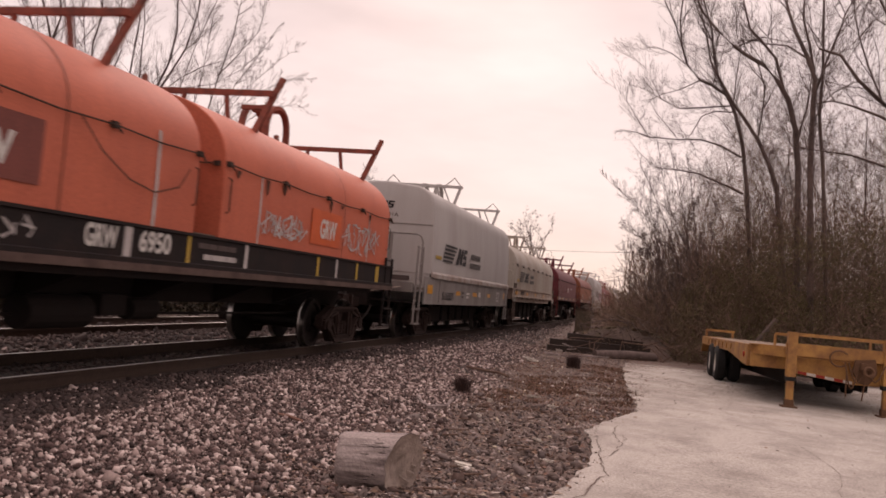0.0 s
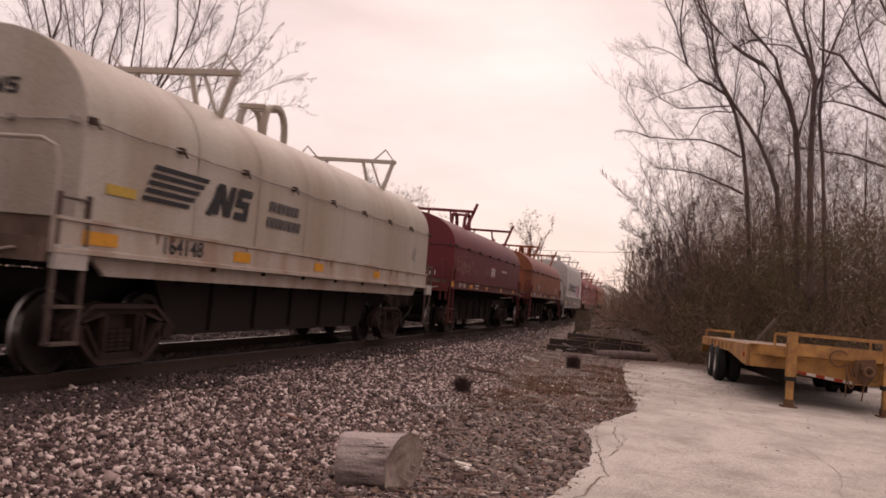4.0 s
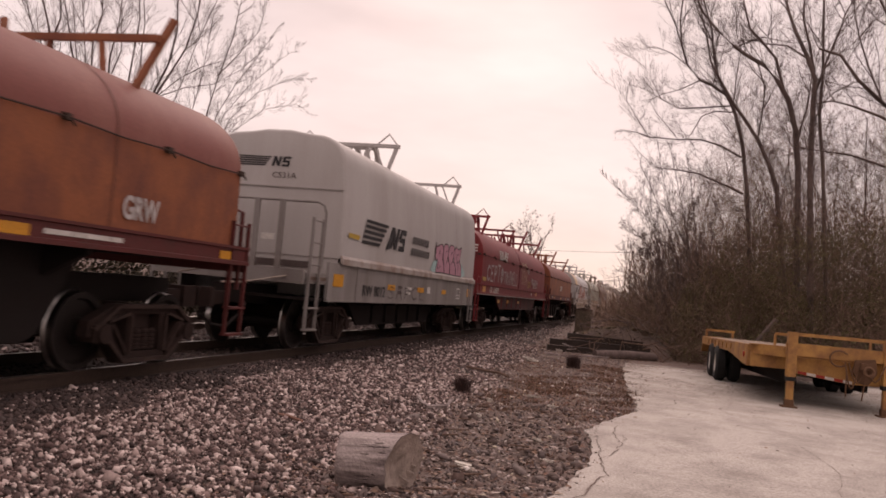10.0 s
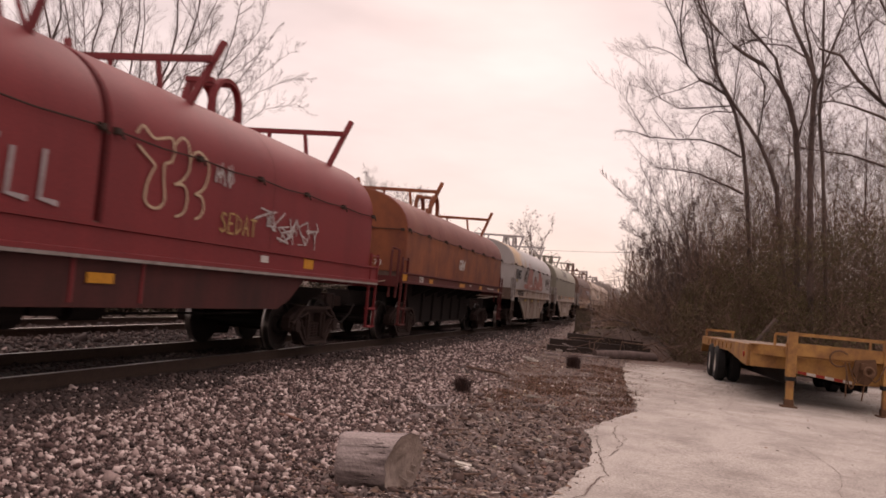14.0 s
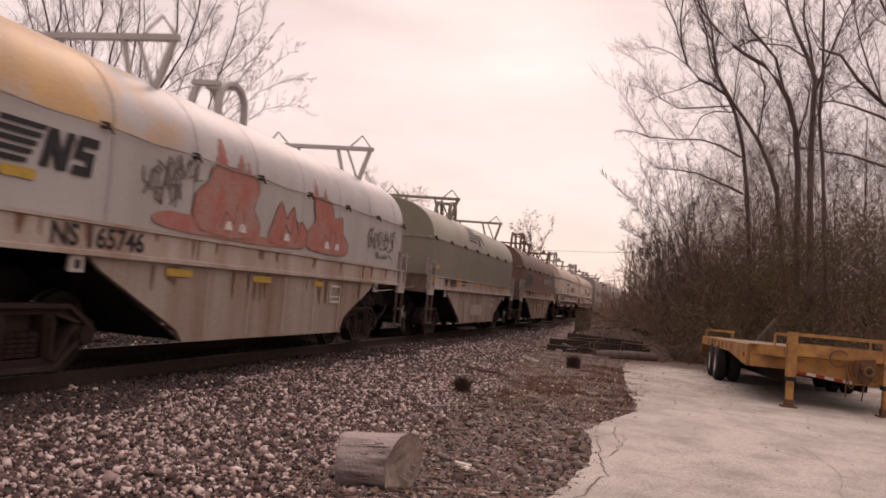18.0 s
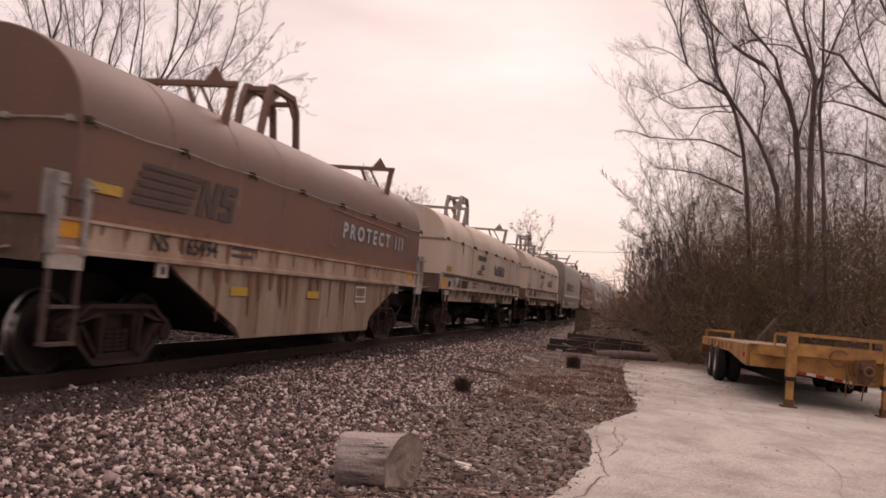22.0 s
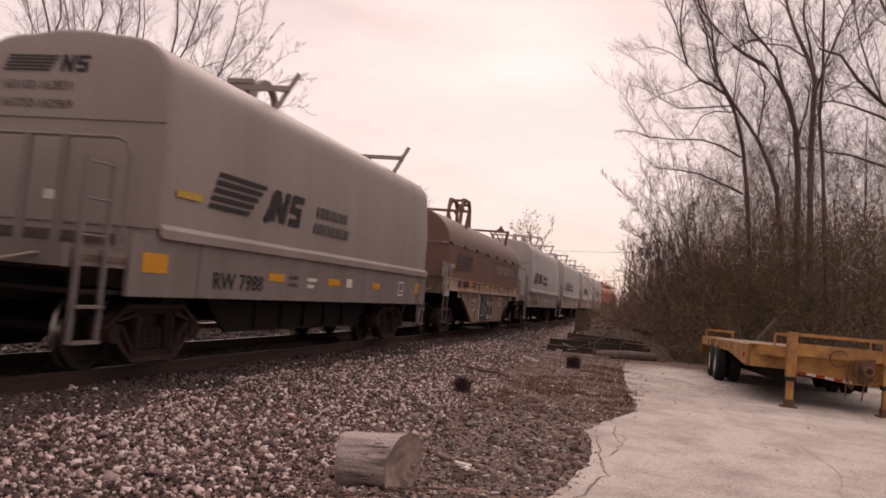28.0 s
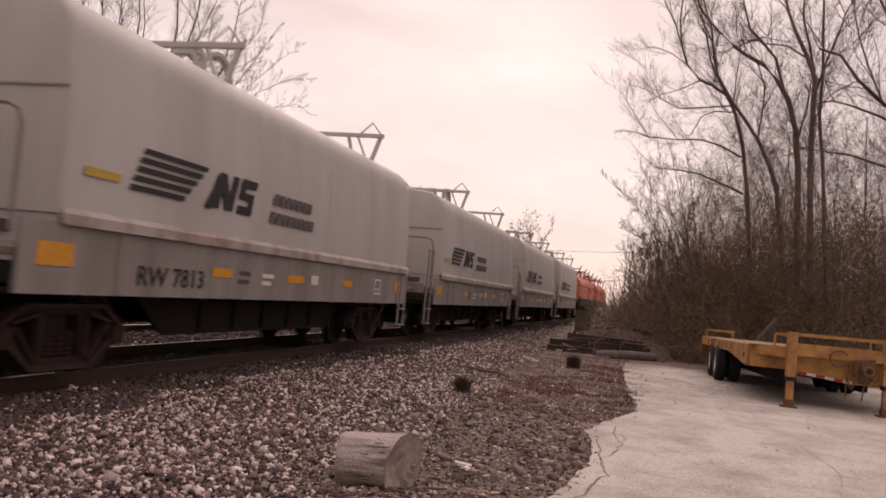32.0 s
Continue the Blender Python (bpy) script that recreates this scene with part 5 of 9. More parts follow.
# rust brown
car, y0, y1 = coil_car(4.5, 17.3, hood_mat=RUST, upper=RUST_TOP, sill_mat=SILL_RED, label="rust-brown coil car with a rounded hood", frames="post", zb=1.66, zt=3.61, zs=1.40, posts=True, seams=seam_set(3.1, 12.3, 2.3, SEAM_RUST), **ROUND)
hx = 1.475
side_text(car, "7578", y0 + 1.2, 1.46, 0.20, WHITE_INK, sx, 0.004)
side_text(car, "GRW", y0 + 5.6, 1.98, 0.42, WHITE_INK, hx, 0.012, 0.8)
end_text(car, "GRW 7578", -0.1, 1.78, 0.19, WHITE_INK, y0 - 0.005, 1.1)
end_bars(car, y0 - 0.005, (-0.1, 0.3, 0.2), CHALK, (2.25, 2.15))
plates(car, y0, ((-0.28, 0.12),), 1.42, 1.64, sx)
plates(car, y0, ((2.2, 2.6), (5.8, 6.5), (8.8, 9.2), (12.3, 12.6)), 1.46, 1.57, sx)
bars_of_text(car, y0 + 7.2, 1.52, 0.05, [0.1, 0.2], sx, WHITE_INK)
bars_of_text(car, y0 + 10.2, 1.5, 0.04, [0.5, 0.3, 0.4], sx, WHITE_INK)
bm = BM()
hose(bm, [(1.12 + 0.27 * math.cos(a), y1 + 0.42, 2.05 + 0.27 * math.sin(a)) for a in [math.tau * k / 18 for k in range(19)]], 0.02)
for k in range(4):
    a = math.pi * k / 4
    tube(bm, (1.12 - 0.26 * math.cos(a), y1 + 0.42, 2.05 - 0.26 * math.sin(a)), (1.12 + 0.26 * math.cos(a), y1 + 0.42, 2.05 + 0.26 * math.sin(a)), 0.012)
tube(bm, (1.12, y1 + 0.15, 2.05), (1.12, y1 + 0.44, 2.05), 0.04, 8)
box(bm, 0.9, 1.3, y1 + 0.12, y1 + 0.28, 1.45, 2.25)
part("brake_wheel", bm, SILL_RED, car, "spoked hand brake wheel on its housing")
# gray with red graffiti
YELLOWISH = blotched("yellow_stained_gray_paint", (0.41, 0.38, 0.37), (0.50, 0.31, 0.14), (1.0, -5.3, 3.2), 2.0)
car, y0, y1 = coil_car(20.6, 33.5, hood_mat=TALL_GRAY, upper=YELLOWISH, sill_mat=SILL_WHITE, label="gray coil car with red graffiti and a deep rusty side", belly=BELLY, seams=seam_set(2.05, 12.5, 1.7, SEAM_GRAY), **ROUND)
side_emblem(car, y0 + 0.26, 2.12, 0.40, hx, BLACK_INK)
side_text(car, "NS 165746", y0 + 1.2, 1.42, 0.31, BLACK_INK, sx, 0.006, 1.12)
end_emblem(car, -0.45, 3.08, 0.205, y0 - 0.004, BLACK_INK)
end_text(car, "165746", 0.2, 1.80, 0.17, GHOST_INK, y0 - 0.005)
end_bars(car, y0 - 0.005, (-0.3, 0.4, 0.1, 0.3), GHOST_INK, (2.45, 2.35, 2.25))
plate(car, "warning_label", y0 + 0.5, y0 + 0.95, 1.98, 2.08, hx, LABEL_Y)
GX = hx + 0.004
figures = (((3.2, 1.75), (6.6, 1.74), (6.7, 1.84), (5.4, 1.86), (3.25, 1.96)),
           ((3.95, 1.80), (5.45, 1.78), (5.62, 2.02), (5.40, 2.22), (5.52, 2.50), (5.30, 2.68), (4.25, 2.68), (4.10, 2.45), (3.78, 2.22)),
           ((6.02, 1.80), (7.25, 1.78), (7.38, 2.05), (7.12, 2.22), (6.98, 2.08), (6.78, 2.42), (6.55, 2.20), (6.30, 2.45), (6.10, 2.15)),
           ((7.50, 1.80), (9.20, 1.78), (9.35, 2.02), (9.05, 2.18), (8.95, 2.48), (8.55, 2.40), (8.35, 2.68), (7.60, 2.68), (7.72, 2.30), (7.42, 2.10)))
for k, pts in enumerate(figures):
    outline = rounded([(y0 + a, b) for a, b in pts])
    blob(car, GX + 0.001 * (k % 2), outline, SPRAY_RED)
    if k:
        stroke(car, GX + 0.005, [outline[::2] + outline[:1]], 0.022, SPRAY_RIM, "graffiti_outline")
        cy = y0 + sum(a for a, _ in pts) / len(pts)
        stroke(car, GX + 0.005, [[(cy - 0.35, 1.86), (cy - 0.2, 2.1), (cy + 0.05, 1.95), (cy + 0.1, 2.25)], [(cy + 0.2, 1.84), (cy + 0.35, 2.0), (cy + 0.25, 2.2)]], 0.025, SPRAY_RIM, "graffiti_outline")
for first, n, peaks in ((4.12, 26, ((4.42, 0.20, 0.16), (4.98, 0.12, 0.13), (5.2, 0.08, 0.08))), (7.50, 22, ((7.68, 0.15, 0.12), (8.12, 0.10, 0.10)))):
    for k in range(n):
        q = first + 0.05 * k
        hi = 0.50 + max(0.0, max(h * (1 - abs(q + 0.025 - c) / w) for c, h, w in peaks))
        if hi > 0.515:
            hood_band(car, "round", y0 + q, 0.052, 1.46, 1.70, 3.72, SPRAY_RED, 0.49, hi, "graffiti_fill")
for a in (4.6, 5.0, 6.5, 8.2, 8.7):
    blob(car, GX + 0.004, [(y0 + a, 1.86), (y0 + a + 0.22, 1.86), (y0 + a + 0.16, 1.98), (y0 + a + 0.04, 1.97)], SPRAY_WHITE)
squiggle(car, GX, y0 + 2.6, 1.95, 0.8, 0.55, 12, 0.022, SCRAWL, 51)
squiggle(car, GX, y0 + 2.9, 2.35, 0.9, 0.30, 9, 0.022, SCRAWL, 57)
tag(car, "SPLDS", GX, y0 + 10.5, 2.05, 1.8, 0.36, 0.030, SCRAWL, 0.0, 52)
squiggle(car, GX, y0 + 10.4, 2.0, 1.9, 0.5, 9, 0.018, SCRAWL, 58)
squiggle(car, GX, y0 + 10.9, 1.85, 1.2, 0.14, 6, 0.02, SCRAWL, 53)
streaks(car, sx, y0, y1, 1.69, 26, 54, RUSTSTREAK, 0.34)
streaks(car, 1.478, y0 + 2.6, y1 - 2.4, 1.30, 16, 55, RUSTSTREAK, 0.5)
plates(car, y0, ((3.3, 3.9), (5.6, 6.2), (7.9, 8.3)), 1.18, 1.27, 1.479, LABEL_Y)
stencil_box(car, y0 + 8.7, y0 + 9.2, 0.90, 1.22, 1.479)
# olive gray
# the upper half of this hood is paler than its lower side
PALE_OLIVE = material("pale_olive_gray_upper", (0.37, 0.345, 0.28), 0.6, stain=(0.28, 0.25, 0.20), amount=0.5, scale=0.8, streak=1.0)
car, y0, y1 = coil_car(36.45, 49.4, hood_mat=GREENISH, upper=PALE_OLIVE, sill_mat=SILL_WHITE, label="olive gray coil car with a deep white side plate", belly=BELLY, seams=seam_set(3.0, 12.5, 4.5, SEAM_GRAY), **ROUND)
side_text(car, "NS", y0 + 1.4, 1.45, 0.30, BLACK_INK, sx, 0.004, 1.1)
side_text(car, "165951", y0 + 2.0, 1.45, 0.30, BLACK_INK, sx, 0.004, 1.0)
end_text(car, "165951", 0.2, 1.80, 0.17, BLACK_INK, y0 - 0.005)
plates(car, y0, ((-0.22, 0.18),), 1.50, 1.68, sx)
plates(car, y0, ((3.0, 3.45), (5.86, 6.4), (8.6, 9.2), (11.2, 11.7)), 1.53, 1.66, sx)
plate(car, "warning_label", y0 + 0.3, y0 + 0.76, 1.88, 1.99, hx, LABEL_Y)
stencil_box(car, y0 + 8.6, y0 + 9.2, 0.88, 1.18, 1.479)
bars_of_text(car, y0 + 3.6, 1.6, 0.05, [0.15, 0.3, 0.25], sx, GHOST_INK)
bars_of_text(car, y0 + 3.6, 1.5, 0.05, [0.3, 0.3], sx, GHOST_INK)
blob(car, 1.479, [(y0 + 5.2, 0.6), (y0 + 7.0, 0.6), (y0 + 7.0, 0.95), (y0 + 5.2, 0.95)], SILL_WHITE, "repainted_patch")
for k in range(5):
    hood_band(car, "round", y0 + 4.5 + 0.13 * k, 1.25 - 0.04 * k, 1.46, 1.70, 3.72, GHOST_INK, 0.615 + 0.05 * k, 0.615 + 0.05 * k + 0.035, "emblem_stripe")
hood_band(car, "round", y0 + 5.95, 0.46, 1.46, 1.70, 3.72, GHOST_INK, 0.58, 0.78, "emblem_block")
hood_band(car, "round", y0 + 6.52, 0.42, 1.46, 1.70, 3.72, GHOST_INK, 0.58, 0.78, "emblem_block")
streaks(car, sx, y0, y1, 1.69, 14, 61, RUSTSTREAK, 0.2)
streaks(car, 1.478, y0 + 2.6, y1 - 2.4, 1.30, 8, 62, RUSTSTREAK, 0.3)


# brown with blue letters, twice
def brown_car(l, r, number, label, seed, ink):
    car, y0, y1 = coil_car(l, r, hood_mat=BROWN, upper=DUSTY, sill_mat=SILL_TAN, label=label, belly=BELLY, frames="tri", eye="gantry", seams=tuple((q, 0.03, 0.25, 0.9, SEAM_BROWN) for q in (1.7, 3.4, 4.9, 6.3, 8.2)), **ROUND)
    side_text(car, "NS", y0 + 1.32, 1.46, 0.30, BLACK_INK, sx, 0.004, 1.1)
    side_text(car, number, y0 + 1.95, 1.46, 0.30, BLACK_INK, sx, 0.004, 1.05)
    side_text(car, "PROTECT III", y0 + 7.5, 2.13, 0.40, ink, hx, 0.010, 1.20, gap=1.55)
    side_emblem(car, y0 + 0.88, 1.96, 0.49, hx, GHOST_INK, 2.45)
    plate(car, "warning_label", y0 + 0.1, y0 + 0.73, 1.99, 2.10, hx + 0.005, LABEL_Y)
    plates(car, y0, ((-0.28, 0.16),), 1.49, 1.69, sx)
    plates(car, y0, ((11.9, 12.3),), 1.49, 1.69, sx)
    bars_of_text(car, y0 + 3.3, 1.6, 0.05, [0.15, 0.3, 0.25], sx, GHOST_INK)
    bars_of_text(car, y0 + 3.3, 1.5, 0.05, [0.3, 0.3], sx, GHOST_INK)
    stencil_box(car, y0 + 8.5, y0 + 9.1, 0.92, 1.24, 1.479)
    streaks(car, sx, y0, y1, 1.69, 34, seed, RUSTSTREAK, 0.36)
    streaks(car, 1.478, y0 + 2.4, y1 - 2.2, 1.31, 26, seed + 1, RUSTSTREAK, 0.7)
    bm = BM()
    box(bm, 1.462, 1.470, y0 + 0.05, y1 - 0.05, 1.70, 1.78)
    part("rusty_edge", bm, RUSTSTREAK, car)
    end_text(car, number, 0.2, 1.80, 0.17, GHOST_INK, y0 - 0.005)
    return car, y0, y1


car, y0, y1 = brown_car(52.35, 65.2, "165494", "brown coil car with blue letters and a rust-streaked white side", 71, BLUE_INK)
plates(car, y0, ((3.4, 3.9), (6.1, 6.6)), 0.97, 1.09, 1.479, LABEL_Y)
stroke(car, hx + 0.003, [[(y0 + 7.25, 1.95), (y0 + 6.9, 1.95), (y0 + 6.9, 2.6), (y0 + 11.8, 2.5)]], 0.02, SPRAY_RED, "painted_line")


# cream, twice
OCHRE = material("faded_ochre_label", (0.34, 0.20, 0.07), 0.6, scale=5.0, amount=0.5)


def cream_car(l, r, number, label, seed):
    car, y0, y1 = coil_car(l, r, hood_mat=CREAM, frame_mat=POST_GRAY, sill_mat=SILL_WHITE, label=label, frames="tri", eye="gantry", zb=1.78, zt=3.76, zs=1.36, under=1.02, seams=seam_set(1.1, 12.9, 1.07, SEAM_CREAM, (3.6, 11.0)), **ROUND)
    side_text(car, "CR", y0 + 1.58, 1.45, 0.30, BLACK_INK, sx, 0.008, 1.0)
    side_text(car, number, y0 + 2.14, 1.45, 0.30, BLACK_INK, sx, 0.008, 1.05)
    bars_of_text(car, y0 + 4.5, 2.42, 0.17, [0.16] * 7, hx, MID_INK)
    bars_of_text(car, y0 + 4.5, 1.95, 0.035, [1.1], hx, BLACK_INK)
    bars_of_text(car, y0 + 4.5, 2.03, 0.035, [0.75], hx, BLACK_INK)
    stroke(car, hx + 0.003, [[(y0 + 5.35 + q * math.cos(a), 2.06 + 0.6 * q * math.sin(a)) for a in [math.radians(20 + 20 * k) for k in range(10)]] for q in (0.22, 0.36)], 0.045, BLACK_INK, "emblem_arc")
    q = y0 + 7.56
    for w, h, ring in ((0.19, 0.36, 1), (0.15, 0.25, 1), (0.04, 0.27, 0), (0.04, 0.36, 0), (0.17, 0.36, 1), (0.17, 0.36, 2), (0.05, 0.36, 0), (0.15, 0.36, 2), (0.12, 0.36, 0.5), (0.17, 0.36, 1)):
        if ring >= 1:
            stroke(car, hx, [[(q, 2.04), (q, 2.04 + h)], [(q + w, 2.04), (q + w, 2.04 + h)]], 0.05, MID_INK, "word_bar")
        else:
            stroke(car, hx, [[(q + 0.02, 2.04), (q + 0.02, 2.04 + h)]], 0.05, MID_INK, "word_bar")
        q += w + 0.095
    bars_of_text(car, y0 + 3.85, 1.60, 0.05, [0.12, 0.3, 0.25], sx, GHOST_INK)
    bars_of_text(car, y0 + 3.85, 1.49, 0.05, [0.3, 0.3], sx, GHOST_INK)
    plate(car, "stencil_ground", y0 + 10.5, y0 + 11.2, 1.41, 1.72, sx - 0.002, BLACK_INK, "black stencil panel")
    stencil_box(car, y0 + 10.5, y0 + 11.2, 1.41, 1.72, sx + 0.003)
    plates(car, y0, ((-0.3, 0.25),), 1.42, 1.64, sx)
    plates(car, y0, ((12.2, 12.7),), 1.42, 1.64, sx)
    plates(car, y0, ((2.9, 3.3), (5.1, 5.6), (7.6, 8.0), (9.6, 10.0)), 1.07, 1.17, 1.364, LABEL_Y)
    plate(car, "warning_label", y0 + 0.2, y0 + 0.8, 1.87, 2.02, hx, OCHRE)
    for k in range(12):
        bm = BM()
        q = y0 + 1.05 + 0.98 * k
        prism(bm, [(1.362, 1.08), (1.362, 1.355), (1.500, 1.355), (1.485, 1.28)], "y", q, q + 0.05)
        part("gusset", bm, PLATE_WHITE, car, "triangular gusset under the ledge")
    for q, u in ((4.42, 1.15), (9.1, 0.9)):
        bm = BM()
        prism(bm, [(1.362, 1.03), (1.362, 1.25), (1.44, 1.20), (1.46, 1.11), (1.42, 1.03)], "y", y0 + q, y0 + q + u)
        part("rusty_cover", bm, BROWN_FLANGE, car, "rust-brown cover under the sill")
    for q in (0.21, y1 - y0 - 0.94):
        plate(car, "corner_panel", y0 + q, y0 + q + 0.73, 1.43, 1.69, sx, PALE_PLATE, "pale panel with a square hole")
        plate(car, "square_hole", y0 + q + 0.25, y0 + q + 0.53, 1.44, 1.60, sx + 0.004, SILL_BLACK)
    for q in (1.10, y1 - y0 - 1.5):
        bm = BM()
        box(bm, 1.46, 1.56, y0 + q, y0 + q + 0.40, 1.57, 1.73)
        prism(bm, [(1.49, 1.40), (1.49, 1.575), (1.55, 1.575), (1.51, 1.40)], "y", y0 + q + 0.10, y0 + q + 0.32)
        part("roping_bracket", bm, PALE_PLATE, car, "pale bracket on the sill")
    for s in (-1, 1):
        bm = BM()
        box(bm, s * 1.505 - 0.04, s * 1.505 + 0.04, y0 - 0.3, y1 + 0.3, 1.745, 1.805)
        part("rusty_ledge", bm, BROWN_FLANGE, car, "rusty ledge under the hood")
    end_text(car, number, 0.2, 1.86, 0.17, GHOST_INK, y0 - 0.005)
    end_text(car, "CR", -0.2, 1.86, 0.17, GHOST_INK, y0 - 0.005)
    end_bars(car, y0 - 0.005, (-0.35, 0.2, 0.15, 0.1, 0.4), GHOST_INK, (3.0, 2.9))
    bm = BM()
    box(bm, -1.44, 1.44, y0 - 0.02, y0 + 0.01, 2.73, 2.76)
    part("end_seam", bm, SEAM_CREAM, car)
    streaks(car, sx, y0, y1, 1.77, 26, seed, RUSTSTREAK, 0.22)
    streaks(car, hx - 0.002, y0 + 0.3, y1 - 0.3, 2.72, 4, seed + 1, SEAM_CREAM, 0.5)
    return car, y0, y1


car, y0, y1 = cream_car(68.0, 81.3, "623828", "cream coil car with a ribbed rounded hood", 81)
bars_of_text(car, y0 + 6.95, 1.50, 0.14, [0.07] * 7, sx, MID_INK, 0.035)
stroke(car, sx + 0.003, [[(y0 + 7.98 + 0.8 * q * math.cos(a), 1.55 + q * math.sin(a)) for a in [math.radians(10 + 20 * k) for k in range(9)]] for q in (0.09, 0.16)] + [[(y0 + 7.76, 1.46), (y0 + 8.0, 1.46)], [(y0 + 7.76, 1.53), (y0 + 8.0, 1.53)]], 0.03, BLACK_INK, "emblem_arc")
bars_of_text(car, y0 + 9.4, 1.52, 0.11, [0.07, 0.07, 0.04], sx, MID_INK, 0.03)
bars_of_text(car, y0 + 10.0, 1.60, 0.035, [0.2], sx, MID_INK)
bars_of_text(car, y0 + 10.0, 1.53, 0.035, [0.2], sx, MID_INK)
cream_car(84.25, 97.3, "623671", "cream coil car with a seamed hood and brown stains", 84)
gray_car(100.95, 112.95, "sooty gray coil car with a tall square hood", NS_DARK, "RW 7988")
car, y0, y1 = brown_car(115.5, 128.4, "166184", "brown coil car with black and white graffiti on a rusty side", 91, FAINT_INK)
plates(car, y0, ((2.9, 3.4), (5.6, 6.2), (8.5, 9.0)), 1.54, 1.67, sx + 0.002)
BX = 1.481
blob(car, BX, [(y0 + 4.95, 0.42), (y0 + 7.3, 0.42), (y0 + 7.3, 0.85), (y0 + 7.1, 1.28), (y0 + 4.9, 1.30), (y0 + 5.1, 0.9)], SPRAY_BLACK)
stroke(car, BX + 0.004, [[(y0 + 4.65, 1.30), (y0 + 4.95, 1.05), (y0 + 4.75, 0.8), (y0 + 4.95, 0.42)]], 0.11, SPRAY_WHITE)
stroke(car, BX + 0.004, [[(y0 + 7.1, 1.28), (y0 + 7.0, 1.1), (y0 + 7.35, 0.9), (y0 + 7.35, 0.5)], [(y0 + 5.6, 1.28), (y0 + 5.75, 1.1), (y0 + 5.45, 1.0), (y0 + 5.8, 0.85), (y0 + 5.7, 0.5)], [(y0 + 6.1, 1.3), (y0 + 6.25, 1.0), (y0 + 6.1, 0.8), (y0 + 6.35, 0.46)], [(y0 + 6.5, 1.3), (y0 + 6.6, 1.0), (y0 + 6.75, 0.8), (y0 + 6.7, 0.46)], [(y0 + 5.2, 0.6), (y0 + 5.4, 0.95), (y0 + 5.6, 0.6), (y0 + 5.2, 0.6)]], 0.035, SPRAY_WHITE)
for a, b in ((6.2, 1.0), (6.7, 0.98), (6.35, 0.5), (6.9, 0.5)):
    blob(car, BX + 0.003, [(y0 + a, b), (y0 + a + 0.2, b - 0.06), (y0 + a + 0.22, b + 0.06), (y0 + a + 0.05, b + 0.1)], SPRAY_WHITE)
rg = random.Random(5)
for k in range(12):
    u, v, a = rg.uniform(3.65, 4.2), rg.uniform(0.75, 1.15), rg.uniform(0, 3.1)
    stroke(car, BX + 0.001 * (k % 3), [[(y0 + u - 0.12 * math.cos(a), v - 0.1 * math.sin(a)), (y0 + u + 0.12 * math.cos(a), v + 0.1 * math.sin(a))]], 0.028, SPRAY_WHITE)
stroke(car, hx + 0.003, [[(y0 + 6.0, 2.62), (y0 + 8.5, 2.60), (y0 + 12.3, 2.55)]], 0.03, SPRAY_RED, "painted_line")
gray_car(132.1, 144.1, "light gray coil car with a tall square hood", number="RW 7813")
gray_car(147.5, 159.5, "light gray coil car with a tall square hood")
gray_car(162.7, 174.7, "light gray coil car with a tall square hood")
gray_car(177.9, 189.9, "light gray coil car with a tall square hood")
for l in (193.6, 214.4):
    coil_car(l, l + 17.0, hood_mat=ORANGE, sill_mat=SILL_BLACK, label="orange coil car with two hoods and a black frame", twin=l + 8.95, gap=(0.0, 0.66), frames="post", frame_mat=RUSTY_BAR, zb=1.74, zs=1.30, under=1.12, **ROUND)


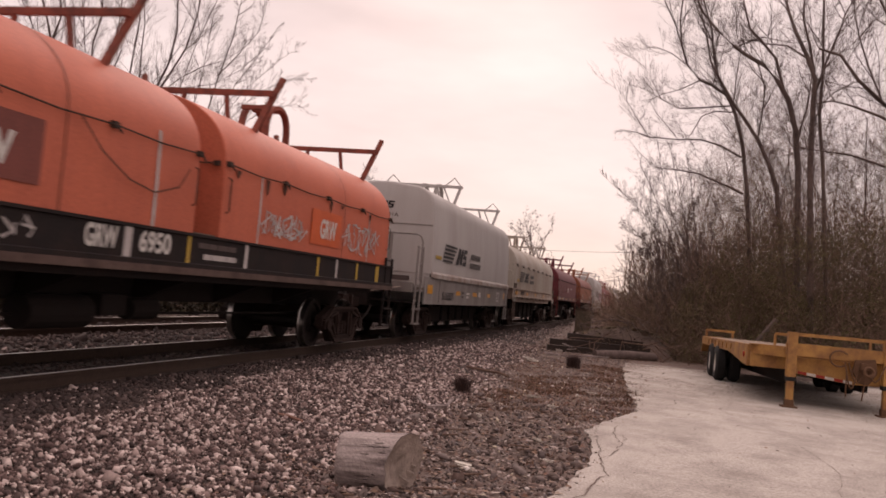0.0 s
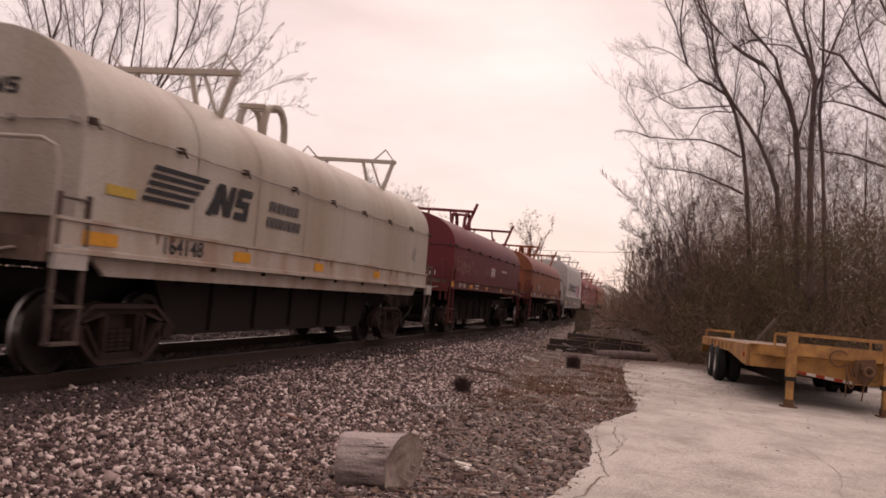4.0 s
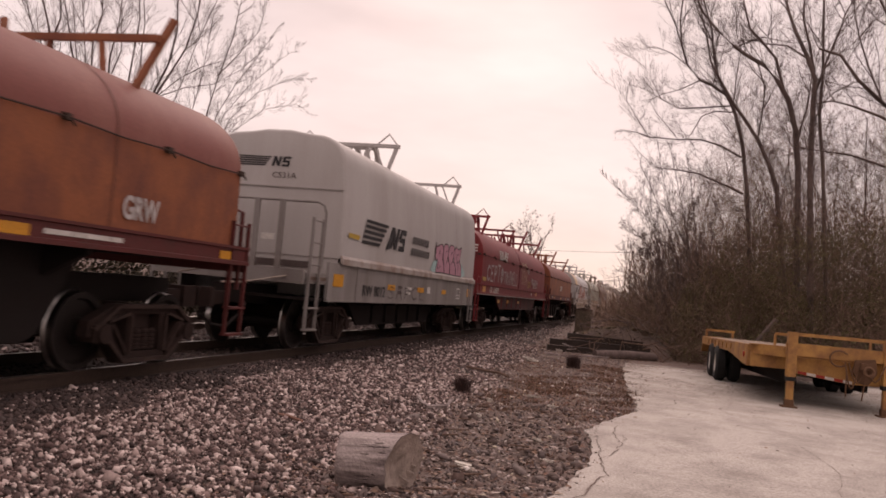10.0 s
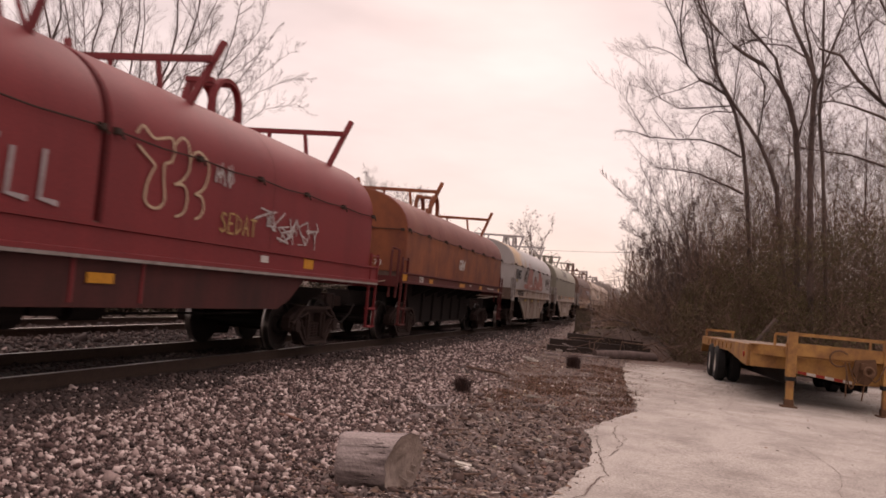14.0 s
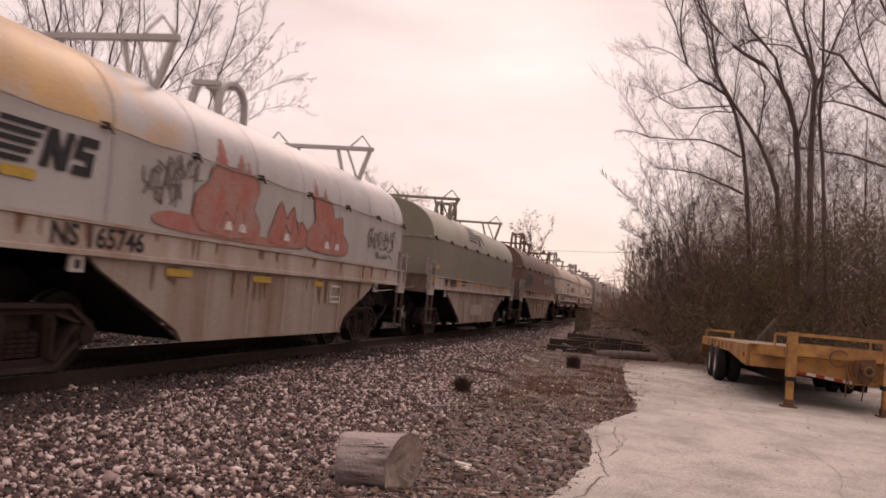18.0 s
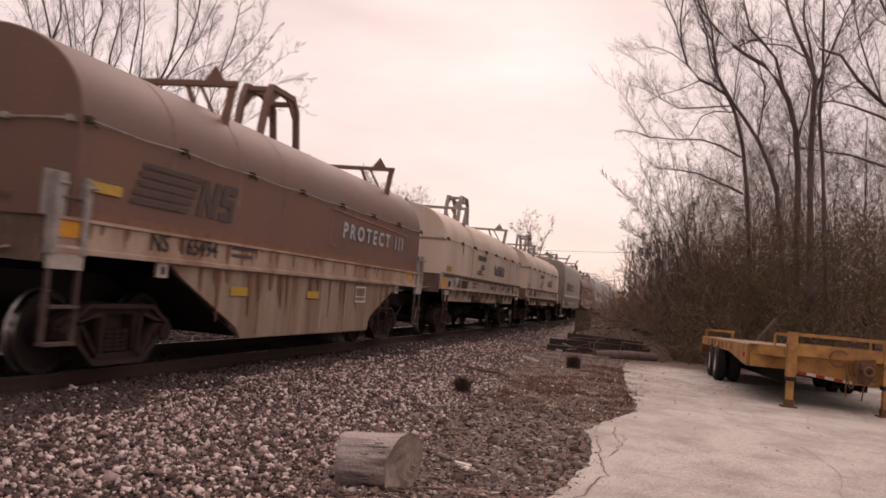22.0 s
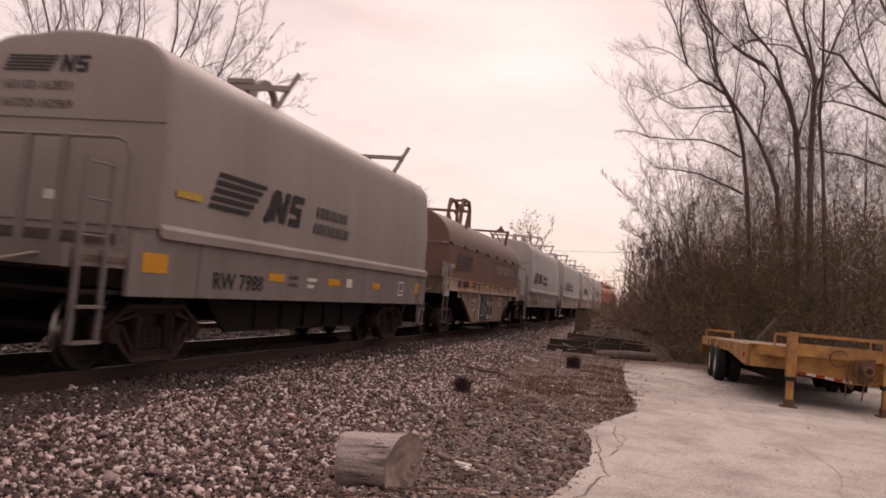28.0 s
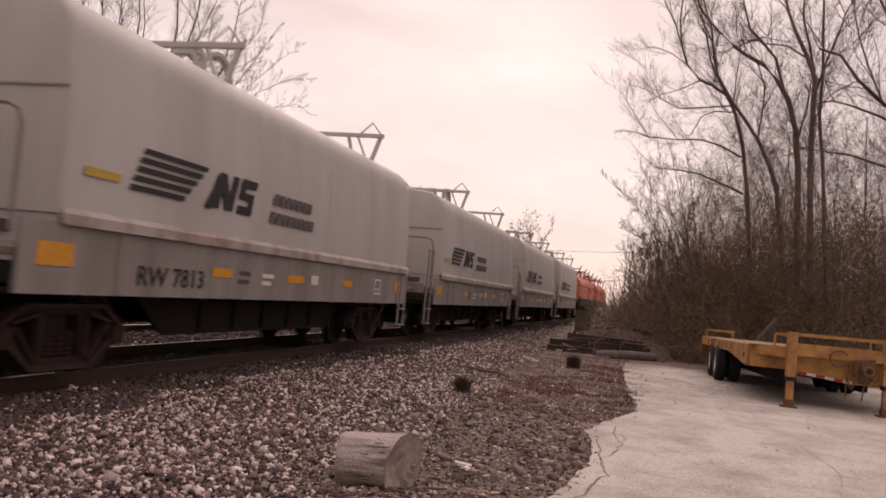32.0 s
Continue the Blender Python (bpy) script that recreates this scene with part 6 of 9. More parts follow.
# ---- loose stone, litter and weeds ----
def scatter(name, spots, mat, size, flat, seed, label, category, sides="stone", parent=None):
    """Many small pieces as one sheet of stuff. spots: rows of x, y, z."""
    rng = np.random.default_rng(seed)
    n = len(spots)
    if sides == "stone":
        base = np.array([(0, 0, 1), (0.9, 0.1, 0.25), (0.2, 0.95, 0.1), (-0.85, 0.3, 0.3), (-0.3, -0.9, 0.2), (0.55, -0.75, -0.1), (0.1, 0.1, -0.9), (0.6, 0.55, 0.6)], float)
        tris = np.array([(0, 1, 7), (0, 7, 2), (0, 2, 3), (0, 3, 4), (0, 4, 5), (0, 5, 1), (7, 1, 2), (6, 2, 1), (6, 3, 2), (6, 4, 3), (6, 5, 4), (6, 1, 5)])
    elif sides == "chip":
        base = np.array([(-0.5, -0.10, 0.0), (0.45, -0.13, 0.03), (0.5, 0.10, 0.0), (-0.42, 0.14, 0.05)], float)
        tris = np.array([(0, 1, 2), (0, 2, 3)])
    else:
        base = np.array([(-0.5, 0, 0), (0, -0.34, 0.10), (0.5, 0, 0.02), (0, 0.34, 0.12)], float)
        tris = np.array([(0, 1, 2), (0, 2, 3)])
    k = len(base)
    pts = np.repeat(base[None], n, 0) * (1 + 0.35 * rng.standard_normal((n, k, 1)).clip(-1, 1))
    a = rng.uniform(0, math.tau, n)
    tilt = rng.normal(0, 0.9 if sides == "stone" else 0.28, n)
    pts = pts * (size * np.exp(0.34 * rng.standard_normal(n)))[:, None, None]
    pts[:, :, 2] *= flat
    c, s = np.cos(tilt)[:, None], np.sin(tilt)[:, None]
    y, z = pts[:, :, 1] * c - pts[:, :, 2] * s, pts[:, :, 1] * s + pts[:, :, 2] * c
    c, s = np.cos(a)[:, None], np.sin(a)[:, None]
    x, y = pts[:, :, 0] * c - y * s, pts[:, :, 0] * s + y * c
    co = np.stack([x, y, z], 2) + np.asarray(spots)[:, None, :]
    fs = (tris[None] + (np.arange(n) * k)[:, None, None]).reshape(-1, 3)
    me = bpy.data.meshes.new(name)
    me.vertices.add(n * k)
    me.vertices.foreach_set("co", co.reshape(-1))
    me.loops.add(fs.size)
    me.loops.foreach_set("vertex_index", fs.reshape(-1).astype(np.int32))
    me.polygons.add(len(fs))
    me.polygons.foreach_set("loop_start", np.arange(0, fs.size, 3, dtype=np.int32))
    me.update(calc_edges=True)
    me.materials.append(mat)
    ob = new(name, me)
    return tagged(ob, label, category, kind="stuff")


def toe(y):
    """Where the pale ballast gives way to soil."""
    return -2.3 - 0.062 * (y - 6.0) + 0.25 * noise.noise(Vector((0, y * 0.5, 3.0)))


rng = random.Random(7)
spots, grimy = [], []
for lo, hi, dens in ((4.0, 9.0, 900), (9.0, 15.0, 560), (15.0, 28.0, 210), (28.0, 60.0, 45)):
    for _ in range(int((hi - lo) * 4.6 * dens)):
        y = rng.uniform(lo, hi)
        x = rng.uniform(TRACK_X + 0.95, toe(y) + 0.5)
        if x > toe(y) - 0.4 and rng.random() < (x - toe(y) + 0.4) / 0.9:
            continue
        spot = (x, y, ground_z(x, y) + 0.008 + 0.012 * rng.random())
        edge = TRACK_X + 1.85 + 0.45 * noise.noise(Vector((x * 0.7, y * 0.7, 8.0)))
        (grimy if x < edge and rng.random() < 0.85 else spots).append(spot)
BALLAST = pieces("ballast_stone", [(0.230, 0.160, 0.146), (0.058, 0.036, 0.032), (0.43, 0.335, 0.305), (0.046, 0.028, 0.025), (0.105, 0.066, 0.060), (0.33, 0.245, 0.222), (0.038, 0.024, 0.022), (0.60, 0.49, 0.45), (0.080, 0.048, 0.044), (0.145, 0.094, 0.085), (0.052, 0.032, 0.030), (0.52, 0.415, 0.38), (0.068, 0.042, 0.038), (0.185, 0.125, 0.113)])
# near-black sheet that shows in the gaps between the stones
BED = material("dark_ballast_sheet", (0.030, 0.021, 0.018), 0.95, stain=(0.055, 0.038, 0.033), amount=0.7, scale=6.0, grain=60.0, bump=0.8)
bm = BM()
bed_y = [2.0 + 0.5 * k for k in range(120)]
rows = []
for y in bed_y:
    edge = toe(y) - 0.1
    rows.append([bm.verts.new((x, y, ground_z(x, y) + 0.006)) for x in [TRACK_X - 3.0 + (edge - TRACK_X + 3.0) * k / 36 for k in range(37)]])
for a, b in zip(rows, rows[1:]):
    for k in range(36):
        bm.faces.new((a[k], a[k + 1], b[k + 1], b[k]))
solid("ballast_bed", bm, BED, "dark bed under the ballast stones", kind="structure", smooth=True)
OILY = pieces("oily_ballast_stone", [(0.044, 0.029, 0.026), (0.063, 0.041, 0.037), (0.031, 0.021, 0.019), (0.097, 0.067, 0.061), (0.049, 0.032, 0.029)])
scatter("ballast", grimy, OILY, 0.026, 0.75, 4, "oily dark ballast stones along the rails", "gravel")
scatter("ballast", spots, BALLAST, 0.0205, 0.85, 3, "coarse pale and brown ballast stones beside the track", "gravel")
spots = []
for _ in range(16000):
    y = rng.uniform(4.0, 45.0)
    x = rng.uniform(TRACK2 - 2.2, TRACK_X - 1.0)
    spots.append((x, y, ground_z(x, y) + 0.02))
between = []
for _ in range(9000):
    y = 3.5 + 30.0 * rng.random() ** 1.4
    x = rng.uniform(TRACK_X - 0.70, TRACK_X + 0.70)
    between.append((x, y, ground_z(x, y) - 0.012 + 0.02 * rng.random()))
scatter("ballast", between, OILY, 0.030, 0.7, 8, "oily black ballast stones between the rails", "gravel")
pale = [p for k, p in enumerate(spots) if k % 3 == 0 and TRACK_X - 2.0 < p[0] < TRACK_X - 1.1]
scatter("ballast", pale, BALLAST, 0.036, 0.6, 5, "pale ballast stones between the tracks", "gravel")
scatter("ballast", [p for k, p in enumerate(spots) if k % 3 or not TRACK_X - 2.0 < p[0] < TRACK_X - 1.1], OILY, 0.042, 0.6, 6, "oily dark ballast stones of the second track", "gravel")
spots = []
for _ in range(16000):
    y = 4.5 + 24 * rng.random() ** 1.6
    x = rng.uniform(toe(y) - 0.3, pave_edge(min(y, 24)) + 0.05)
    spots.append((x, y, ground_z(x, y) + 0.004))
scatter("gravel", spots, pieces("dirty_gravel", [(0.135, 0.094, 0.083), (0.071, 0.049, 0.042), (0.214, 0.162, 0.143), (0.048, 0.034, 0.030), (0.365, 0.301, 0.279), (0.135, 0.116, 0.121), (0.190, 0.128, 0.109), (0.269, 0.210, 0.192)]), 0.015, 0.6, 11, "dark broken gravel on the soil", "gravel")
spots = []
for _ in range(12000):
    y = 4.5 + 30 * rng.random() ** 1.3
    x = rng.uniform(toe(y) - 0.8, pave_edge(min(y, 24)) + 0.12)
    spots.append((x, y, ground_z(x, y) + 0.022))
for _ in range(4500):
    x, y = rng.uniform(-3.5, 2.4), rng.uniform(22.5, 40.0)
    spots.append((x, y, ground_z(x, y) + 0.05 + 0.06 * rng.random()))
LITTER = pieces("dead_leaves", [(0.167, 0.088, 0.062), (0.114, 0.062, 0.046), (0.238, 0.150, 0.106), (0.075, 0.044, 0.035), (0.290, 0.220, 0.176), (0.194, 0.141, 0.114)])
scatter("leaf_litter", spots, LITTER, 0.038, 1.0, 13, "dry brown leaves strewn over the soil", "leaves", sides="leaf")


def grass(name, tufts, blades, height, mat, seed, label):
    """Dry grass: thin bent blades in tufts, joined."""
    rng = random.Random(seed)
    vs, fs = [], []
    for cx, cy, r in tufts:
        for _ in range(int(blades * r / 0.15)):
            a, d = rng.uniform(0, math.tau), r * math.sqrt(rng.random())
            x, y = cx + d * math.cos(a), cy + d * math.sin(a)
            z = ground_z(x, y) - 0.01
            h, b = height * rng.uniform(0.4, 1.15), rng.uniform(0, math.tau)
            w, lean = 0.004 + 0.003 * rng.random(), h * rng.uniform(0.2, 0.9)
            sx, sy = -math.sin(b) * w, math.cos(b) * w
            i = len(vs)
            vs += [(x - sx, y - sy, z), (x + sx, y + sy, z), (x + math.cos(b) * lean * 0.35 + sx * 0.7, y + math.sin(b) * lean * 0.35 + sy * 0.7, z + h * 0.65), (x + math.cos(b) * lean * 0.35 - sx * 0.7, y + math.sin(b) * lean * 0.35 - sy * 0.7, z + h * 0.65), (x + math.cos(b) * lean, y + math.sin(b) * lean, z + h)]
            fs += [(i, i + 1, i + 2, i + 3), (i + 3, i + 2, i + 4)]
    me = bpy.data.meshes.new(name)
    me.from_pydata(vs, [], fs)
    me.materials.append(mat)
    return tagged(new(name, me), label, "grass", kind="stuff")


DRY = pieces("dry_grass", [(0.16, 0.080, 0.050), (0.12, 0.060, 0.040), (0.20, 0.115, 0.070), (0.095, 0.074, 0.042), (0.14, 0.056, 0.040), (0.085, 0.052, 0.038)])
tufts = [(rng.uniform(-2.6, -0.3), rng.uniform(11.5, 17.5), rng.uniform(0.06, 0.22)) for _ in range(170)]
tufts += [(rng.uniform(-1.4, -0.35), rng.uniform(14.5, 22.0), rng.uniform(0.12, 0.35)) for _ in range(110)]
tufts += [(pave_edge(y) - rng.uniform(0, 0.3), y, 0.1) for y in [8 + 0.4 * k for k in range(34)]]
tufts += [(rng.uniform(-3.5, 2.5), rng.uniform(25.5, 38.0), rng.uniform(0.2, 0.5)) for _ in range(60)]
tufts = [(x + 0.5 * noise.noise(Vector((x, y, 2.0))), y + 1.2 * noise.noise(Vector((x, y, 7.0))), r) for x, y, r in tufts]
grass("dry_grass", tufts, 42, 0.06, DRY, 21, "tufts of dry reddish grass between ballast and pavement")
WEED = pieces("dark_weed", [(0.065, 0.038, 0.034), (0.09, 0.048, 0.040), (0.045, 0.030, 0.028)])
for x, y, r in ((-2.79, 13.0, 0.19), (-1.75, 20.4, 0.24)):
    g = random.Random(int(y))
    spots = [(x + r * g.gauss(0, 0.28), y + r * g.gauss(0, 0.28), r * g.uniform(0.25, 0.5)) for _ in range(7)]
    grass("weed_clump", spots, 150, r * 1.35, WEED, int(y), "small dark clump of dead weed on the gravel")


g = random.Random(93)
spots = []
for _ in range(9000):
    y = 11.5 + 10.5 * g.random()
    x = g.uniform(toe(y) + 0.15, pave_edge(y) + 0.02)
    if noise.noise(Vector((x * 0.9, y * 0.5, 12.0))) > -0.12:
        spots.append((x, y, ground_z(x, y) + 0.015 + 0.02 * g.random()))
scatter("leaf_litter", spots, pieces("reddish_litter", [(0.20, 0.095, 0.058), (0.15, 0.072, 0.048), (0.24, 0.130, 0.080), (0.11, 0.060, 0.044), (0.18, 0.110, 0.060), (0.13, 0.058, 0.044)]), 0.030, 1.0, 19, "reddish dead grass and leaves matted on the soil", "leaves", sides="leaf")
spots = []
for _ in range(170):
    y = 6.2 + 15.0 * g.random() ** 1.2
    x = g.uniform(toe(y) - 0.1, pave_edge(y) - 0.05)
    spots.append((x, y, ground_z(x, y) + 0.03))
scatter("gravel", spots, pieces("pale_fragment", [(0.62, 0.56, 0.52), (0.48, 0.42, 0.38), (0.55, 0.47, 0.36), (0.40, 0.34, 0.31)]), 0.020, 0.5, 20, "pale chips of stone and paper strewn on the soil", "fragments")
spots = []
for _ in range(420):
    y = 5.8 + 7.0 * g.random()
    x = g.uniform(toe(y) - 0.2, pave_edge(y) - 0.05)
    spots.append((x, y, ground_z(x, y) + 0.012))
scatter("gravel", spots, pieces("dark_clod", [(0.085, 0.058, 0.050), (0.12, 0.080, 0.068), (0.060, 0.042, 0.038), (0.15, 0.115, 0.105)]), 0.042, 0.45, 22, "flat dark clods and broken bark on the soil", "clods")


# ---- cracks of the pavement ----
def crack(pts, seed, w=0.011):
    rng = random.Random(seed)
    bm = BM()
    line = []
    for (ax, ay), (bx, by) in zip(pts, pts[1:]):
        for k in range(2):
            q = k / 2
            line.append((ax + (bx - ax) * q + rng.uniform(-0.006, 0.006), ay + (by - ay) * q + rng.uniform(-0.01, 0.01)))
    line.append(pts[-1])
    vs = []
    for k, (x, y) in enumerate(line):
        (px, py), (qx, qy) = line[max(k - 1, 0)], line[min(k + 1, len(line) - 1)]
        dx, dy = qx - px, qy - py
        d = math.hypot(dx, dy) or 1.0
        ww = w * rng.uniform(0.35, 1.2) * (0.3 if k in (0, len(line) - 1) else 1)
        z = GROUND + 0.025 + 0.015 * min(1, max(0, (x + 0.6) / 1.2)) + 0.006
        vs.append((bm.verts.new((x - ww * dy / d, y + ww * dx / d, z)), bm.verts.new((x + ww * dy / d, y - ww * dx / d, z))))
    for (a, b), (c, d) in zip(vs, vs[1:]):
        bm.faces.new((a, b, d, c))
    return solid("pavement_crack", bm, SOIL, "dark jagged crack across the concrete", kind="structure")


def jagged(pts, seed, w, step=0.10):
    """A crack that strays from its line at every hand's width."""
    g = random.Random(seed)
    line = []
    for (ax, ay), (bx, by) in zip(pts, pts[1:]):
        n = max(2, int(math.hypot(bx - ax, by - ay) / step))
        line += [(ax + (bx - ax) * k / n + g.uniform(-0.022, 0.022), ay + (by - ay) * k / n + g.uniform(-0.03, 0.03)) for k in range(n)]
    line.append(pts[-1])
    crack(line, seed, w)


jagged([(-0.42, 7.15), (-0.36, 7.62), (-0.29, 7.88), (-0.38, 8.61), (-0.34, 8.88)], 10, 0.007)
jagged([(-0.34, 8.88), (-0.25, 9.24), (-0.22, 9.85), (-0.35, 10.65), (-0.33, 11.35)], 11, 0.006)
jagged([(-0.39, 8.70), (-0.43, 9.46), (-0.50, 9.90)], 12, 0.005)
jagged([(-0.57, 9.97), (-0.43, 10.33), (-0.33, 10.32)], 13, 0.005)
jagged([(-0.22, 9.85), (-0.18, 10.19), (-0.24, 10.50)], 14, 0.004)
jagged([(-0.54, 6.76), (-0.43, 6.99), (-0.36, 7.57)], 15, 0.006)
jagged([(-0.47, 9.06), (-0.34, 9.23), (-0.25, 9.24)], 16, 0.004)
jagged([(-0.50, 9.91), (-0.57, 10.69), (-0.53, 11.38)], 17, 0.004)
jagged([(-0.58, 7.59), (-0.46, 7.95), (-0.33, 7.96)], 18, 0.004)
jagged([(1.6, 7.6), (2.0, 9.5), (1.9, 11.5)], 25, 0.003, 0.3)


# ---- the log ----
WOOD_GRAY = material("weathered_gray_wood", (0.40, 0.33, 0.31), 0.85, stain=(0.085, 0.06, 0.056), amount=0.95, scale=13.0, grain=45.0, bump=0.9, along=0.10)
WOOD_CUT = material("cut_end_wood", (0.34, 0.265, 0.225), 0.9, stain=(0.12, 0.085, 0.07), amount=0.8, scale=6.0, grain=50.0, bump=0.8)
log = thing("log", "short thick log of weathered gray wood lying on gravel", "log", at=Matrix.Translation((-1.985, 6.34, GROUND + 0.185)) @ Euler((0, radians(-1.5), radians(10))).to_matrix().to_4x4())
n = 48


def slant(a, s=1.0):
    """How far the sawn face stands out: more at the top than at the foot."""
    return (0.020 * math.sin(a) + 0.118 * math.cos(a) + 0.03) * s + 0.02 * noise.noise(Vector((math.cos(a) * 3.0 * s, math.sin(a) * 3.0 * s, 4.0)))


bm = BM()
rings = []
for j in range(19):
    q = j / 18
    ring = []
    for k in range(n):
        a = math.tau * k / n
        x = -0.27 + (0.47 + slant(a)) * q
        r = (0.216 + 0.020 * q * q) * (1 + 0.03 * noise.noise(Vector((math.cos(a) * 1.4, math.sin(a) * 1.4, x * 1.3))))
        r -= 0.022 * max(0.0, noise.noise(Vector((math.cos(a) * 6.0, math.sin(a) * 6.0, x * 2.2))) - 0.12)
        r *= (0.93, 0.985)[j] if j < 2 else 1.0
        ring.append(bm.verts.new((x, r * math.cos(a), r * math.sin(a))))
    rings.append(ring)
for a, b in zip(rings, rings[1:]):
    for k in range(n):
        bm.faces.new((a[k], a[(k + 1) % n], b[(k + 1) % n], b[k]))
bm.faces.new(rings[0][::-1])
part("trunk", bm, WOOD_GRAY, log, "gray barkless trunk with drying cracks", smooth=True)
bm = BM()
rows = []
for q in range(9):
    s = q / 8
    row = []
    for k in range(n):
        a = math.tau * k / n
        r = 0.232 * s
        rough = 0.022 * noise.noise(Vector((r * math.cos(a) * 22, r * math.sin(a) * 5, 4.0))) * (1 - s ** 4)
        row.append(bm.verts.new((0.202 + slant(a, s) - 0.035 * (1 - s * s) + rough, r * math.cos(a), r * math.sin(a))))
    rows.append(row)
for a, b in zip(rows, rows[1:]):
    for k in range(n):
        bm.faces.new((a[k], a[(k + 1) % n], b[(k + 1) % n], b[k]))
part("cut_face", bm, WOOD_CUT, log, "rough sawn end, darker than the sides", smooth=True)
CHECK = material("dark_drying_crack", (0.040, 0.027, 0.024), 0.95, scale=9.0)
g = random.Random(17)
for k in range(26):
    a = math.radians(g.uniform(75, 235))
    xe = 0.17 + slant(a) - g.uniform(0.0, 0.10) * (k % 4 > 0)
    ln, wd = g.uniform(0.04, 0.17), g.uniform(0.008, 0.022)
    bm = BM()
    low, high = [], []
    for i in range(5):
        q = i / 4
        x = xe - ln * (1 - q)
        r = (0.216 + 0.020 * max(0.0, (x + 0.27) / 0.6) ** 2) * 1.022
        w = wd * math.sin(math.pi * (0.12 + 0.76 * q))
        b = a + 0.05 * noise.noise(Vector((x * 9, k, 0)))
        low.append(bm.verts.new((x, r * math.cos(b - w), r * math.sin(b - w))))
        high.append(bm.verts.new((x, r * math.cos(b + w), r * math.sin(b + w))))
    for i in range(4):
        bm.faces.new((low[i], low[i + 1], high[i + 1], high[i]))
    part("drying_crack", bm, CHECK, log)
for y, z, l in ((0.13, -0.10, 0.09), (0.17, -0.05, 0.10), (0.06, -0.15, 0.06), (0.18, 0.02, 0.09)):
    bm = BM()
    prism(bm, [(0.17, z - 0.03), (0.20 + l, z - 0.015), (0.21 + l, z + 0.01), (0.18, z + 0.06)], "y", y - 0.02, y + 0.025)
    part("splinter", bm, WOOD_CUT, log)

# ---- sticks, planks and rubbish ----
STICK = material("dead_wood", (0.16, 0.10, 0.075), 0.9, scale=6.0)
PALE = material("pale_rubbish", (0.50, 0.45, 0.39), 0.7, scale=9.0)


def stick(pts, r, label, mat=STICK):
    bm = BM()
    hose(bm, [(x, y, ground_z(x, y) + 0.03 + dz) for x, y, dz in pts], r, 6)
    return solid("stick", bm, mat, label, "stick", group="dead sticks")


stick([(-3.85, 8.65, 0.0), (-3.67, 8.53, 0.02), (-3.48, 8.45, 0.0)], 0.018, "broken reddish stick on the ballast", material("reddish_wood", (0.30, 0.16, 0.12), 0.9, scale=6.0))
stick([(-3.00, 11.3, 0.05), (-2.86, 10.98, 0.03), (-2.69, 10.74, 0.02), (-2.48, 10.83, 0.04), (-2.46, 10.95, 0.10)], 0.024, "curved pale stick on the gravel", WOOD_GRAY)
stick([(-3.49, 16.65, 0.06), (-3.06, 16.5, 0.05), (-2.75, 16.25, 0.06), (-2.55, 16.1, 0.02)], 0.030, "dark fallen branch on the gravel")
for k in range(26):
    r = random.Random(100 + k)
    y = r.uniform(5.5, 12)
    x, a, l = r.uniform(toe(y) + 0.1, pave_edge(y) - 0.1), r.uniform(-0.5, 0.5), r.uniform(0.08, 0.22)
    stick([(x, y, 0), (x + l * math.cos(a), y + l * math.sin(a), 0.01)], 0.006 + 0.004 * r.random(), "thin broken twig on the gravel")


def scrap(x, y, w, d, h, a, label):
    bm = BM()
    for k in range(3):
        q = random.Random(int(x * 100) + k)
        u, v = q.uniform(-w, w) * 0.3, q.uniform(-d, d) * 0.3
        prism(bm, [(u - w * 0.5, v - d * 0.4), (u + w * 0.4, v - d * 0.5), (u + w * 0.5, v + d * 0.3), (u, v + d * 0.5), (u - w * 0.5, v + d * 0.35)], "z", h * (0.2 + 0.25 * k), h * (0.45 + 0.25 * k))
    ob = solid("rubbish", bm, PALE, label, "rubbish", group="scraps of rubbish")
    ob.matrix_basis = pose(x, y, ground_z(x, y), 0, 8, a)


for x, y, w, d, h, a in ((-1.53, 7.43, 0.16, 0.10, 0.05, 10), (-0.86, 8.34, 0.13, 0.06, 0.02, 20), (-2.83, 21.3, 0.30, 0.2, 0.08, 5), (-0.88, 15.1, 0.22, 0.1, 0.04, 30), (-1.7, 13.4, 0.24, 0.12, 0.05, 60), (-2.0, 10.6, 0.06, 0.05, 0.05, 0), (-1.3, 12.6, 0.18, 0.08, 0.04, 15), (-2.5, 19.5, 0.16, 0.1, 0.05, 40), (-1.1, 9.4, 0.09, 0.06, 0.05, 70), (-2.85, 31.0, 0.6, 0.3, 0.15, 15), (-2.9, 27.0, 0.4, 0.2, 0.1, 0), (-2.2, 12.3, 0.08, 0.07, 0.07, 33)):
    scrap(x, y, w, d, h, a, "pale scrap of rubbish on the ground")


spots = []
g = random.Random(89)
for _ in range(3600):
    y = 5.0 + 14.0 * g.random() ** 1.5
    x = g.uniform(toe(y) - 0.1, pave_edge(y))
    spots.append((x, y, ground_z(x, y) + 0.02))
scatter("wood_chips", spots, pieces("pale_wood_chip", [(0.269, 0.196, 0.169), (0.175, 0.113, 0.094), (0.396, 0.323, 0.293), (0.111, 0.068, 0.056), (0.221, 0.150, 0.128), (0.317, 0.248, 0.226), (0.079, 0.053, 0.045)]), 0.055, 1.0, 17, "strips of bark and wood chips on the soil", "chips", sides="chip")
spots = []
for _ in range(400):
    y = 24.4 - 7.0 * g.random() ** 1.6
    x = pave_edge(y) + 5.5 * g.random() ** 1.3
    spots.append((x, y, GROUND + 0.046))
scatter("gravel", spots, LITTER, 0.011, 0.7, 18, "dirt and crumbs washed over the concrete", "gravel")
spots = []
g = random.Random(88)
